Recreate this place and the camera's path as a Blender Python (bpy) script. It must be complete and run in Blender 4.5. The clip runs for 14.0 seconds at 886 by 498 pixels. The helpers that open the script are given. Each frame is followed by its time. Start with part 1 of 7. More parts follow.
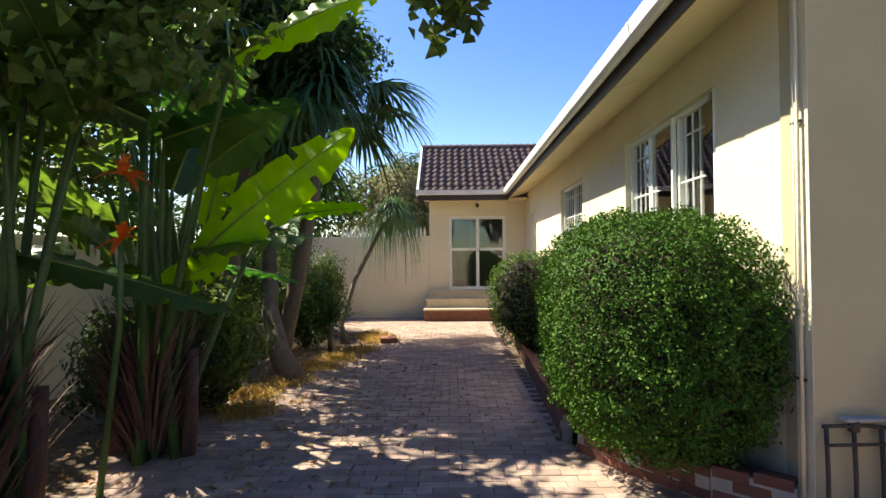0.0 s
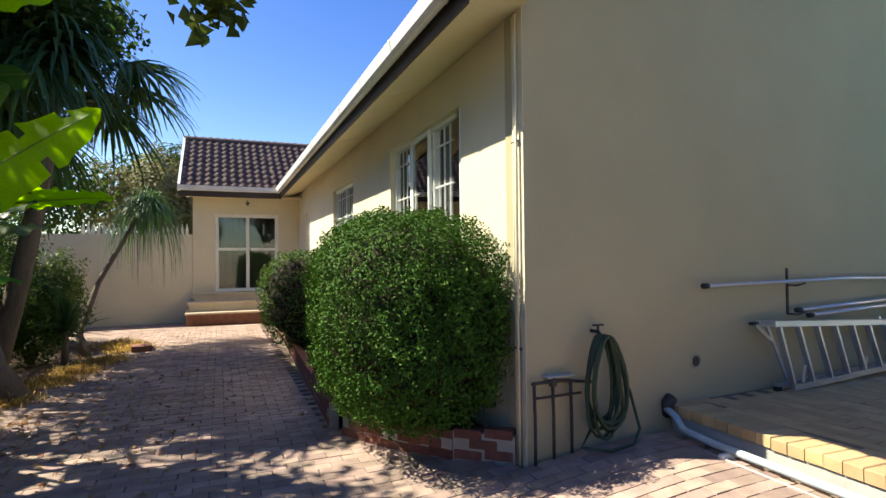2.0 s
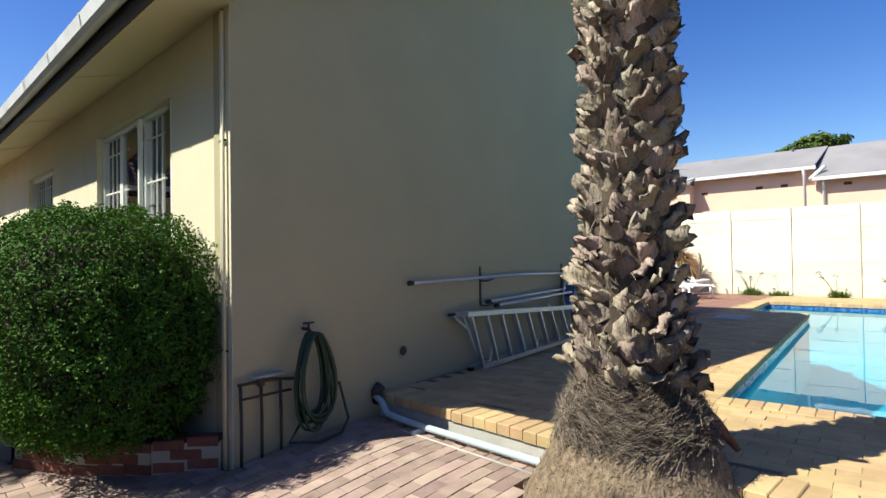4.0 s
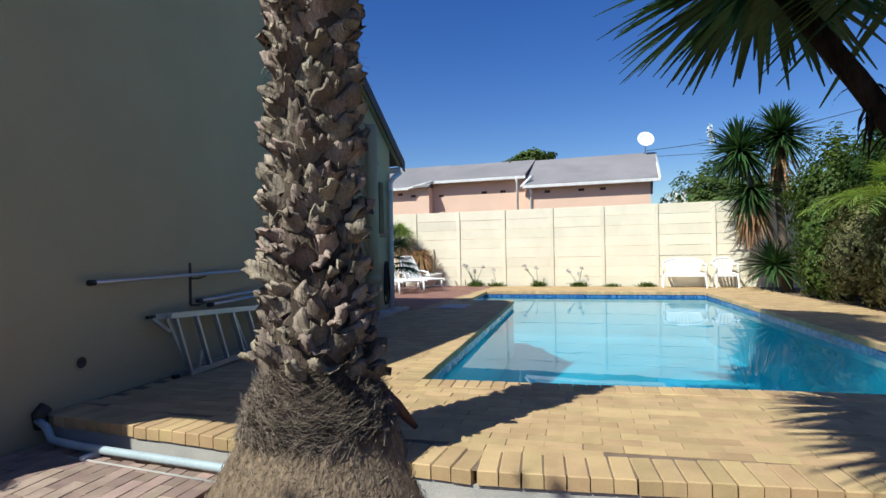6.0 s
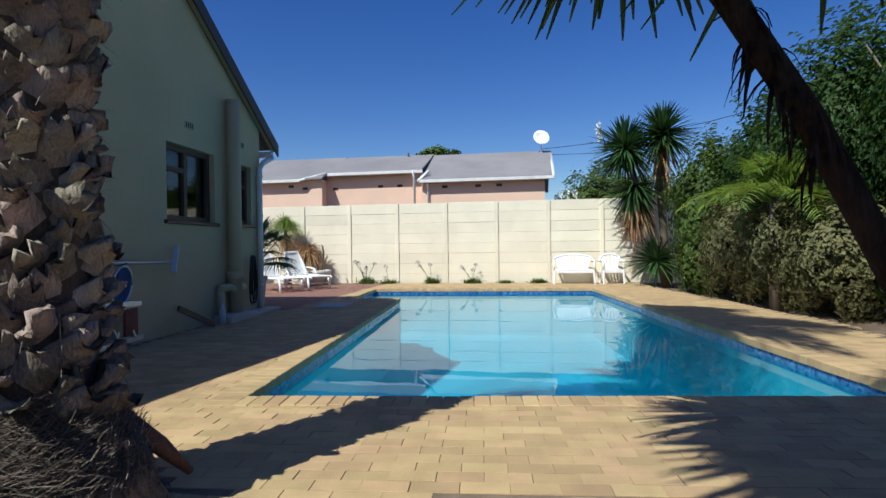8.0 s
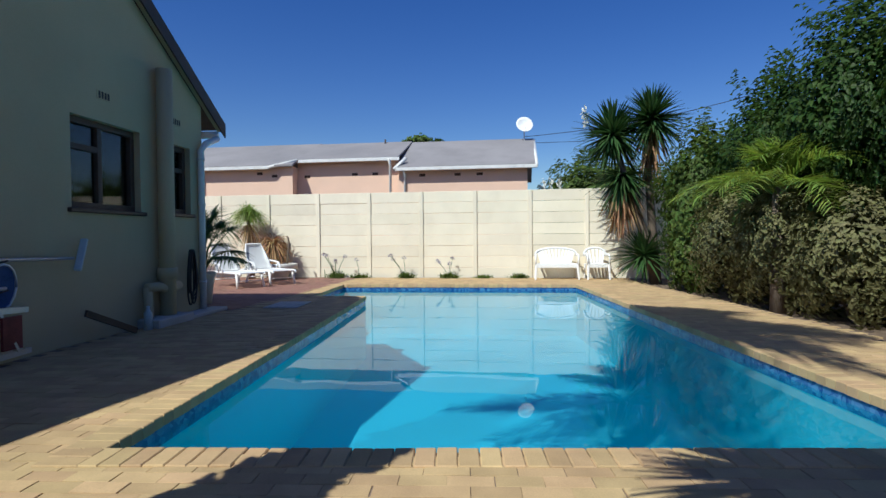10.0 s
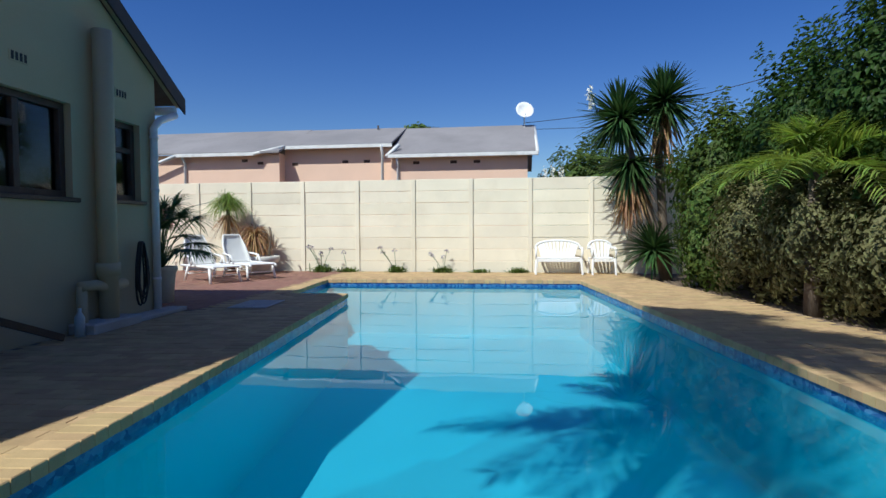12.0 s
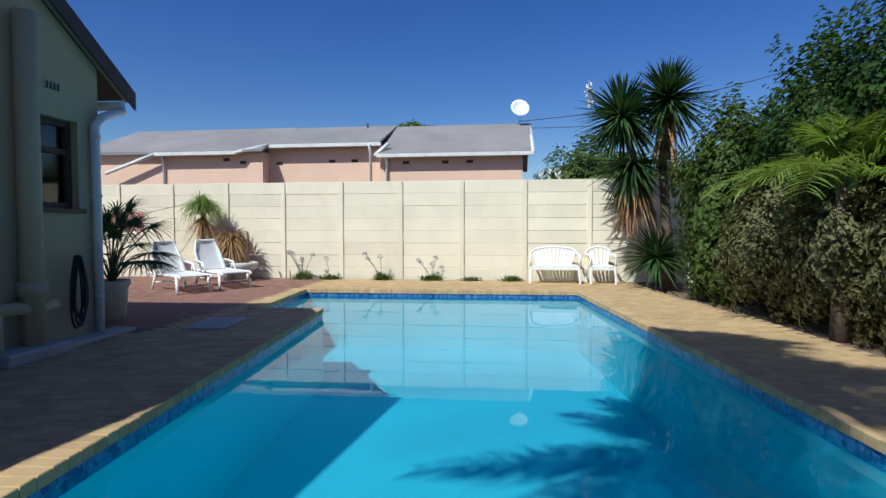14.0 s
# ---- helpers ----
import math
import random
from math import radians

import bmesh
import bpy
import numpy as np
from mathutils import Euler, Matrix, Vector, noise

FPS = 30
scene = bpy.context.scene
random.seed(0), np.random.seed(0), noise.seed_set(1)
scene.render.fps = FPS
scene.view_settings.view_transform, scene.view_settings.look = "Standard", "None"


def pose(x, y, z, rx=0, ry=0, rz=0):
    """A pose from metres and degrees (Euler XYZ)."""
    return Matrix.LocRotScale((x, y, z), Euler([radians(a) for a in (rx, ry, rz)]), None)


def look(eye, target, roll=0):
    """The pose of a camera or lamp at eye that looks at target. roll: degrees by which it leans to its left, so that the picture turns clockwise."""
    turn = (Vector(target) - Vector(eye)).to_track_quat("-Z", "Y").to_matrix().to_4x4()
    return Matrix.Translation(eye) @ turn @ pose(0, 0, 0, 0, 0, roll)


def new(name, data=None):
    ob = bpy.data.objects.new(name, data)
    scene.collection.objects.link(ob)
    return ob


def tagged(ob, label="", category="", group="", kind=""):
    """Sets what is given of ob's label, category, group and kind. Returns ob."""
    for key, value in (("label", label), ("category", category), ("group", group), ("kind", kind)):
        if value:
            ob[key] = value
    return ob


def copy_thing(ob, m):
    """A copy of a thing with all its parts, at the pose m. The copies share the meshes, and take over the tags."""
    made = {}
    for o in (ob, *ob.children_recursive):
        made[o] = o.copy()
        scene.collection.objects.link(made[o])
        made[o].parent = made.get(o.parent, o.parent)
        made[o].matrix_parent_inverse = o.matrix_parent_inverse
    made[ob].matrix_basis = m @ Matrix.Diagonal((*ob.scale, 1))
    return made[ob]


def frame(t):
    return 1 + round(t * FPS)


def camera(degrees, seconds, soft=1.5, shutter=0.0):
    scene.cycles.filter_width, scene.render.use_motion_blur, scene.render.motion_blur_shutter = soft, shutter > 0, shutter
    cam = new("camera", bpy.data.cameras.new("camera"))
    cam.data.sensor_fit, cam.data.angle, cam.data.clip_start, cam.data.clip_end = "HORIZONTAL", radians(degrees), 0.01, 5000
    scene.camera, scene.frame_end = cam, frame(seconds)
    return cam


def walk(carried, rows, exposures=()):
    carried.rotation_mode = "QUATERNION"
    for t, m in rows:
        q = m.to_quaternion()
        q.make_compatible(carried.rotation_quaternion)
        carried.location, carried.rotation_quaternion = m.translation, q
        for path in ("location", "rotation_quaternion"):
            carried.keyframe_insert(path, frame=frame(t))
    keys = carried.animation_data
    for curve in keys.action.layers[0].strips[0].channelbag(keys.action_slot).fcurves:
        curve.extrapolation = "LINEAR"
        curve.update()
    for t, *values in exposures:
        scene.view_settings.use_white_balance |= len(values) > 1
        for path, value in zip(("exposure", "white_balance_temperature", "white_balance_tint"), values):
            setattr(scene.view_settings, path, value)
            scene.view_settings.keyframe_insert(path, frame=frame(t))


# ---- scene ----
cam = camera(78.0, 14.0)
PATH = [
    (0, (0.254, 0.318, 1.626), (0.223, 2.317, 1.662), -0.5),
    (0.5, (0.187, 0.163, 1.567), (0.261, 2.161, 1.609), -0.2),
    (1, (0.208, 0.155, 1.565), (0.505, 2.132, 1.606), -0.2),
    (1.5, (0.267, 0.11, 1.561), (0.798, 2.038, 1.6), -0.4),
    (2, (0.284, 0.068, 1.557), (1.04, 1.919, 1.595), -0.6),
    (2.5, (0.339, 0.019, 1.56), (1.29, 1.778, 1.595), -0.8),
    (3, (0.413, -0.067, 1.551), (1.561, 1.57, 1.587), -0.8),
    (3.5, (0.52, -0.185, 1.532), (1.819, 1.335, 1.572), -1.0),
    (4, (0.536, -0.29, 1.548), (1.984, 1.089, 1.579), -0.9),
    (4.2, (0.554, -0.346, 1.54), (2.063, 0.966, 1.569), -1.0),
    (6.3, (0.926, -0.623, 1.502), (2.847, -0.065, 1.514), -1.1),
    (6.5, (1.017, -0.64, 1.478), (2.951, -0.132, 1.495), -1.1),
    (7, (1.158, -0.786, 1.493), (3.118, -0.388, 1.502), -0.9),
    (7.5, (1.439, -0.862, 1.45), (3.408, -0.516, 1.457), -0.9),
    (8, (1.682, -0.89, 1.434), (3.656, -0.569, 1.427), -0.8),
    (8.5, (1.924, -0.941, 1.451), (3.901, -0.643, 1.434), -0.7),
    (11, (3.331, -1.011, 1.48), (5.313, -0.748, 1.429), -0.4),
    (11.5, (3.589, -0.999, 1.457), (5.57, -0.731, 1.395), -0.4),
    (12, (3.827, -1.017, 1.478), (5.808, -0.752, 1.404), -0.3),
    (12.5, (4.151, -1.069, 1.483), (6.132, -0.809, 1.407), -0.3),
    (13, (4.351, -1.121, 1.573), (6.333, -0.862, 1.486), -0.2),
    (13.5, (4.565, -1.065, 1.633), (6.547, -0.81, 1.549), -0.1),
    (14, (4.712, -1.085, 1.647), (6.694, -0.833, 1.566), -0.1),
]
EXPOSURES = [(0, 1.6, 7300, 2), (1, 1.55, 7300, 2), (2, 1.35, 7000, 2), (3, 1.1, 6600, 0), (4, 0.82, 6400, 0), (6.5, 0.2, 5900, 1), (8.5, 0.08, 5800, 1), (11, 0.02, 5750, 1), (14, 0.0, 5750, 1)]
walk(cam, [(t, look(eye, target, roll)) for t, eye, target, roll in PATH], EXPOSURES)

# ------------------------------------------------------------------ light
SUN_TO = Vector((-0.74, 0.45, 1.0)).normalized()          # towards the sun
world = bpy.data.worlds.new("sky")
scene.world = world
world.use_nodes = True
_wn = world.node_tree.nodes
_sky = _wn.new("ShaderNodeTexSky")
_sky.sky_type, _sky.sun_disc = "NISHITA", False
_sky.sun_elevation = math.asin(SUN_TO.z)
_sky.sun_rotation = math.atan2(SUN_TO.x, SUN_TO.y)
_sky.air_density, _sky.dust_density, _sky.ozone_density = 1.0, 0.5, 2.0
_sat = _wn.new("ShaderNodeHueSaturation")
_sat.inputs["Hue"].default_value, _sat.inputs["Saturation"].default_value = 0.522, 1.36
world.node_tree.links.new(_sky.outputs[0], _sat.inputs["Color"])
world.node_tree.links.new(_sat.outputs[0], _wn["Background"].inputs["Color"])
_wn["Background"].inputs["Strength"].default_value = 0.094
sun_data = bpy.data.lights.new("sun", "SUN")
sun_data.energy, sun_data.angle, sun_data.color = 4.8, radians(0.53), (1.0, 0.94, 0.85)
sun = new("sun", sun_data)
sun.matrix_world = look((0, 0, 30), Vector((0, 0, 30)) - SUN_TO)


# ------------------------------------------------------------------ materials
def material(name, color, rough=0.7, var=0.18, scale=3.0, fine=60.0, bump=0.15, bump_scale=None, color2=None, metal=0.0,
             per_object=0.0, per_island=0.0, spec=0.4, stain=None, stain_scale=0.8, stain_amt=0.5, translucent=0.0, stretch=(1, 1, 1), generated=False):
    """A principled surface with blotches and grain, optional stains, per-piece variation and fine relief."""
    m = bpy.data.materials.new(name)
    m.use_nodes = True
    nt = m.node_tree
    n, l = nt.nodes, nt.links
    b = n["Principled BSDF"]
    b.inputs["Roughness"].default_value, b.inputs["Metallic"].default_value = rough, metal
    b.inputs["Specular IOR Level"].default_value = spec
    if generated:
        tc = n.new("ShaderNodeTexCoord")
        vec = tc.outputs["Object"]
    else:
        geo = n.new("ShaderNodeNewGeometry")
        vec = geo.outputs["Position"]
    mp = n.new("ShaderNodeMapping")
    mp.inputs["Scale"].default_value = stretch
    l.new(vec, mp.inputs["Vector"])
    big = n.new("ShaderNodeTexNoise")
    big.inputs["Scale"].default_value, big.inputs["Detail"].default_value = scale, 5
    small = n.new("ShaderNodeTexNoise")
    small.inputs["Scale"].default_value, small.inputs["Detail"].default_value = fine, 3
    l.new(mp.outputs[0], big.inputs["Vector"]), l.new(mp.outputs[0], small.inputs["Vector"])
    mixn = n.new("ShaderNodeMath")
    mixn.operation = "MULTIPLY_ADD"
    mixn.inputs[1].default_value = 0.6
    l.new(big.outputs["Fac"], mixn.inputs[0])
    half = n.new("ShaderNodeMath")
    half.operation, half.inputs[1].default_value = "MULTIPLY", 0.4
    l.new(small.outputs["Fac"], half.inputs[0]), l.new(half.outputs[0], mixn.inputs[2])
    ramp = n.new("ShaderNodeValToRGB")
    c1 = [max(0, c * (1 - var)) for c in color]
    c2 = color2 or [min(1, c * (1 + var)) for c in color]
    ramp.color_ramp.elements[0].position, ramp.color_ramp.elements[1].position = 0.36, 0.64
    ramp.color_ramp.elements[0].color, ramp.color_ramp.elements[1].color = (*c1, 1), (*c2, 1)
    l.new(mixn.outputs[0], ramp.inputs[0])
    out = ramp.outputs[0]
    if stain:
        st = n.new("ShaderNodeTexNoise")
        st.inputs["Scale"].default_value, st.inputs["Detail"].default_value = stain_scale, 8
        st.inputs["Roughness"].default_value = 0.65
        l.new(mp.outputs[0], st.inputs["Vector"])
        sr = n.new("ShaderNodeMapRange")
        sr.inputs[1].default_value, sr.inputs[2].default_value, sr.inputs[4].default_value = 0.5, 0.72, stain_amt
        l.new(st.outputs["Fac"], sr.inputs[0])
        mx = n.new("ShaderNodeMix")
        mx.data_type = "RGBA"
        l.new(sr.outputs[0], mx.inputs[0]), l.new(out, mx.inputs[6])
        mx.inputs[7].default_value = (*stain, 1)
        out = mx.outputs[2]
    if per_object or per_island:
        if per_object:
            rnd = n.new("ShaderNodeObjectInfo").outputs["Random"]
            amt = per_object
        else:
            rnd = n.new("ShaderNodeNewGeometry").outputs["Random Per Island"]
            amt = per_island
        mr = n.new("ShaderNodeMapRange")
        mr.inputs[3].default_value, mr.inputs[4].default_value = 1 - amt, 1 + amt
        l.new(rnd, mr.inputs[0])
        hs = n.new("ShaderNodeHueSaturation")
        l.new(mr.outputs[0], hs.inputs["Value"])
        hr = n.new("ShaderNodeMapRange")
        hr.inputs[3].default_value, hr.inputs[4].default_value = 0.5 - amt * 0.06, 0.5 + amt * 0.06
        wrap = n.new("ShaderNodeMath")
        wrap.operation, wrap.inputs[1].default_value = "MULTIPLY", 7.31
        fr = n.new("ShaderNodeMath")
        fr.operation = "FRACT"
        l.new(rnd, wrap.inputs[0]), l.new(wrap.outputs[0], fr.inputs[0]), l.new(fr.outputs[0], hr.inputs[0]), l.new(hr.outputs[0], hs.inputs["Hue"])
        l.new(out, hs.inputs["Color"])
        out = hs.outputs[0]
    l.new(out, b.inputs["Base Color"])
    if bump:
        bn = n.new("ShaderNodeTexNoise")
        bn.inputs["Scale"].default_value, bn.inputs["Detail"].default_value = bump_scale or fine, 4
        l.new(mp.outputs[0], bn.inputs["Vector"])
        bp = n.new("ShaderNodeBump")
        bp.inputs["Strength"].default_value, bp.inputs["Distance"].default_value = bump, 0.02
        l.new(bn.outputs["Fac"], bp.inputs["Height"]), l.new(bp.outputs[0], b.inputs["Normal"])
    if translucent:
        tr = n.new("ShaderNodeBsdfTranslucent")
        br = n.new("ShaderNodeHueSaturation")
        br.inputs["Value"].default_value, br.inputs["Saturation"].default_value, br.inputs["Hue"].default_value = 2.0, 1.1, 0.485
        l.new(out, br.inputs["Color"]), l.new(br.outputs[0], tr.inputs["Color"])
        ms = n.new("ShaderNodeMixShader")
        ms.inputs[0].default_value = translucent
        l.new(b.outputs[0], ms.inputs[1]), l.new(tr.outputs[0], ms.inputs[2])
        l.new(ms.outputs[0], n["Material Output"].inputs["Surface"])
    return m


def glass_material(name, tint=(0.9, 0.93, 0.95)):
    """Thin window glass: see-through, with a mirror sheen that grows towards grazing."""
    m = bpy.data.materials.new(name)
    m.use_nodes = True
    n, l = m.node_tree.nodes, m.node_tree.links
    n.remove(n["Principled BSDF"])
    t, g, f, x = n.new("ShaderNodeBsdfTransparent"), n.new("ShaderNodeBsdfGlossy"), n.new("ShaderNodeFresnel"), n.new("ShaderNodeMixShader")
    t.inputs[0].default_value = (*tint, 1)
    g.inputs["Roughness"].default_value = 0.02
    f.inputs[0].default_value = 1.6
    ml = n.new("ShaderNodeMath")
    ml.operation, ml.inputs[1].default_value = "MULTIPLY", 1.1
    ml.use_clamp = True
    l.new(f.outputs[0], ml.inputs[0])
    l.new(ml.outputs[0], x.inputs[0]), l.new(t.outputs[0], x.inputs[1]), l.new(g.outputs[0], x.inputs[2])
    l.new(x.outputs[0], n["Material Output"].inputs["Surface"])
    return m


def water_material():
    m = bpy.data.materials.new("pool_water")
    m.use_nodes = True
    n, l = m.node_tree.nodes, m.node_tree.links
    n.remove(n["Principled BSDF"])
    t, g, f, x = n.new("ShaderNodeBsdfTransparent"), n.new("ShaderNodeBsdfGlossy"), n.new("ShaderNodeFresnel"), n.new("ShaderNodeMixShader")
    t.inputs[0].default_value = (0.62, 0.9, 0.97, 1)
    g.inputs["Roughness"].default_value = 0.0
    f.inputs[0].default_value = 1.33
    geo = n.new("ShaderNodeNewGeometry")
    w = n.new("ShaderNodeTexNoise")
    w.inputs["Scale"].default_value, w.inputs["Detail"].default_value = 1.6, 2
    l.new(geo.outputs["Position"], w.inputs["Vector"])
    bp = n.new("ShaderNodeBump")
    bp.inputs["Strength"].default_value, bp.inputs["Distance"].default_value = 0.06, 0.02
    l.new(w.outputs["Fac"], bp.inputs["Height"])
    l.new(bp.outputs[0], g.inputs["Normal"])
    df, body = n.new("ShaderNodeBsdfDiffuse"), n.new("ShaderNodeMixShader")
    df.inputs[0].default_value = (0.035, 0.44, 0.65, 1)
    body.inputs[0].default_value = 0.14
    l.new(t.outputs[0], body.inputs[1]), l.new(df.outputs[0], body.inputs[2])
    l.new(f.outputs[0], x.inputs[0]), l.new(body.outputs[0], x.inputs[1]), l.new(g.outputs[0], x.inputs[2])
    l.new(x.outputs[0], n["Material Output"].inputs["Surface"])
    return m


M = {}
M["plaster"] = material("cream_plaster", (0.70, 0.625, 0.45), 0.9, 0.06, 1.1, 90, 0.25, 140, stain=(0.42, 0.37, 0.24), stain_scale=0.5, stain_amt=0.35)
# Same plaster as above, darkened in colour for the gable wall's shade.
M["plaster_shaded"] = material("shaded_cream_plaster", (0.45, 0.39, 0.245), 0.9, 0.06, 1.1, 90, 0.25, 140, stain=(0.40, 0.36, 0.25), stain_scale=0.6, stain_amt=0.35)
M["soffit"] = material("cream_soffit_board", (0.66, 0.57, 0.35), 0.8, 0.05, 0.8, 50, 0.06)
M["white"] = material("white_paint", (0.80, 0.79, 0.75), 0.45, 0.05, 4, 60, 0.04, stain=(0.55, 0.53, 0.47), stain_scale=3, stain_amt=0.3)
M["gutter"] = material("weathered_white_gutter", (0.72, 0.71, 0.68), 0.5, 0.08, 3, 40, 0.04, stain=(0.38, 0.36, 0.32), stain_scale=2.5, stain_amt=0.5)
M["fascia"] = material("dark_brown_fascia_paint", (0.05, 0.035, 0.03), 0.6, 0.2, 5, 60, 0.08)
M["timber"] = material("dark_stained_window_timber", (0.055, 0.035, 0.025), 0.5, 0.3, 6, 80, 0.1, stretch=(1, 1, 0.2))
M["roof_tile"] = material("brown_concrete_roof_tile", (0.115, 0.072, 0.06), 0.85, 0.25, 6, 90, 0.2, per_object=0.25)
M["paver"] = material("worn_terracotta_paver", (0.345, 0.25, 0.205), 0.9, 0.2, 6, 130, 0.3, 160, per_object=0.22, spec=0.1, stain=(0.23, 0.17, 0.145), stain_scale=1.3, stain_amt=0.65)
M["paver_joined"] = material("worn_terracotta_paver_field", (0.345, 0.25, 0.205), 0.9, 0.2, 6, 130, 0.3, 160, per_island=0.22, spec=0.1, stain=(0.23, 0.17, 0.145), stain_scale=1.3, stain_amt=0.65)
M["joint"] = material("sandy_paving_joint", (0.22, 0.16, 0.115), 0.95, 0.25, 8, 120, 0.3, spec=0.1)
M["deck"] = material("buff_yellow_clay_paver", (0.50, 0.35, 0.185), 0.85, 0.12, 5, 120, 0.2, 160, per_object=0.14, spec=0.08, stain=(0.36, 0.25, 0.15), stain_scale=1.1, stain_amt=0.6)
M["deck_joined"] = material("buff_yellow_clay_paver_field", (0.50, 0.35, 0.185), 0.85, 0.12, 5, 120, 0.2, 160, per_island=0.12, spec=0.08, stain=(0.40, 0.28, 0.16), stain_scale=1.1, stain_amt=0.5)
M["red_paver"] = material("red_brown_patio_paver", (0.27, 0.14, 0.10), 0.85, 0.18, 5, 120, 0.2, per_island=0.15)
M["brick"] = material("red_face_brick", (0.185, 0.072, 0.052), 0.9, 0.25, 9, 120, 0.3, 150, per_object=0.16, stain=(0.20, 0.11, 0.085), stain_scale=5, stain_amt=0.4)
M["mortar"] = material("grey_mortar", (0.38, 0.34, 0.29), 0.95, 0.12, 8, 120, 0.3)
M["concrete"] = material("pale_concrete", (0.46, 0.44, 0.40), 0.9, 0.12, 3, 90, 0.25, stain=(0.28, 0.26, 0.23), stain_scale=2, stain_amt=0.5)
M["step"] = material("worn_sandstone_step", (0.55, 0.46, 0.34), 0.85, 0.1, 4, 90, 0.15)
M["fence"] = material("cream_painted_precast_slab", (0.80, 0.72, 0.56), 0.85, 0.05, 1.5, 60, 0.12, 80, per_object=0.05, stain=(0.62, 0.54, 0.40), stain_scale=1.2, stain_amt=0.35)
M["pool_floor"] = material("blue_marbelite_pool_plaster", (0.16, 0.56, 0.66), 0.8, 0.06, 0.7, 20, 0.0)
M["water"] = water_material()
M["glass"] = glass_material("window_glass")
M["soil"] = material("dry_brown_soil", (0.17, 0.12, 0.08), 0.95, 0.35, 5, 70, 0.6, 40)
M["pink"] = material("peach_plaster", (0.78, 0.54, 0.40), 0.9, 0.05, 1, 60, 0.1)
M["slate"] = material("grey_asbestos_roof", (0.26, 0.24, 0.24), 0.8, 0.15, 1.0, 30, 0.15, stain=(0.13, 0.125, 0.13), stain_scale=0.5, stain_amt=0.6)
M["plastic"] = material("white_moulded_plastic", (0.85, 0.84, 0.82), 0.4, 0.03, 5, 50, 0.0)
M["grey_plastic"] = material("grey_sling_fabric", (0.60, 0.60, 0.58), 0.7, 0.06, 5, 120, 0.1)
M["alu"] = material("dull_aluminium", (0.62, 0.63, 0.66), 0.38, 0.08, 6, 80, 0.03, metal=0.85)
M["pvc"] = material("grey_blue_pvc_pipe", (0.42, 0.50, 0.53), 0.5, 0.1, 4, 50, 0.02)
M["iron"] = material("dark_rusted_iron", (0.055, 0.045, 0.04), 0.7, 0.4, 12, 90, 0.2)
M["hose"] = material("dark_green_rubber_hose", (0.03, 0.055, 0.03), 0.5, 0.2, 9, 60, 0.03)
M["black"] = material("black_rubber", (0.02, 0.02, 0.02), 0.6, 0.2, 9, 60, 0.05)
# Room surfaces are near-black in place of indoor shade.
M["dark_room"] = material("near_black_room_shade", (0.06, 0.055, 0.05), 0.9, 0.1, 2, 30, 0.05)
# Curtain cloth whose pale blue stands for sky reflected in the panes.
M["curtain"] = material("reflected_sky_curtain", (0.68, 0.73, 0.78), 0.9, 0.1, 3, 40, 0.1)
M["bark_palm"] = material("grey_brown_palm_boot", (0.30, 0.24, 0.19), 0.95, 0.4, 14, 120, 0.9, 60, per_object=0.4, spec=0.15, stretch=(1, 1, 0.35), stain=(0.13, 0.09, 0.06), stain_scale=7, stain_amt=0.6)
M["fibre"] = material("brown_palm_fibre", (0.085, 0.062, 0.045), 0.95, 0.4, 9, 120, 0.6, 90, stretch=(1, 1, 0.3))
M["fibre_pale"] = material("dry_grey_root_fibre", (0.23, 0.185, 0.145), 0.95, 0.3, 9, 120, 0.4, per_island=0.6, spec=0.15)
M["bark"] = material("grey_brown_bark", (0.15, 0.115, 0.085), 0.95, 0.3, 6, 70, 0.6, 40, stretch=(1, 1, 0.3))
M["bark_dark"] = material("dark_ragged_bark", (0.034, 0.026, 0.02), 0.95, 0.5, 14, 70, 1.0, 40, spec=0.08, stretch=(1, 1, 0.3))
M["bark_red"] = material("reddish_dry_leaf_sheath", (0.095, 0.052, 0.036), 0.8, 0.4, 5, 60, 0.3, per_island=0.35, stretch=(1, 1, 0.2))
M["box_leaf"] = material("small_green_hedge_leaf", (0.05, 0.112, 0.014), 0.6, 0.3, 5, 40, 0.0, per_island=0.3, spec=0.1, translucent=0.06)
M["dark_leaf"] = material("dark_green_shrub_leaf", (0.042, 0.078, 0.018), 0.5, 0.3, 2, 40, 0.0, per_island=0.35, spec=0.2, translucent=0.36)
M["mid_leaf"] = material("mid_green_tree_leaf", (0.08, 0.12, 0.026), 0.55, 0.3, 1.5, 40, 0.0, per_island=0.35, spec=0.2, translucent=0.28)
M["olive_leaf"] = material("dusty_olive_shrub_leaf", (0.16, 0.155, 0.065), 0.6, 0.3, 2, 40, 0.0, per_island=0.3, spec=0.2, translucent=0.2)
# Shaded and sunlit copies of one leaf, the difference set in colour.
M["strelitzia_shaded"] = material("shaded_broad_leaf", (0.05, 0.112, 0.02), 0.35, 0.2, 4, 60, 0.1, per_object=0.5, translucent=0.5)
M["strelitzia_sunlit"] = material("sunlit_broad_leaf", (0.16, 0.33, 0.015), 0.4, 0.15, 4, 60, 0.1, translucent=0.7)
M["palm_leaf"] = material("green_fan_palm_leaf", (0.06, 0.12, 0.035), 0.45, 0.25, 3, 40, 0.0, per_island=0.35, translucent=0.25)
M["date_leaf"] = material("yellow_green_palm_leaf", (0.17, 0.24, 0.05), 0.45, 0.25, 3, 40, 0.0, per_island=0.4, translucent=0.3)
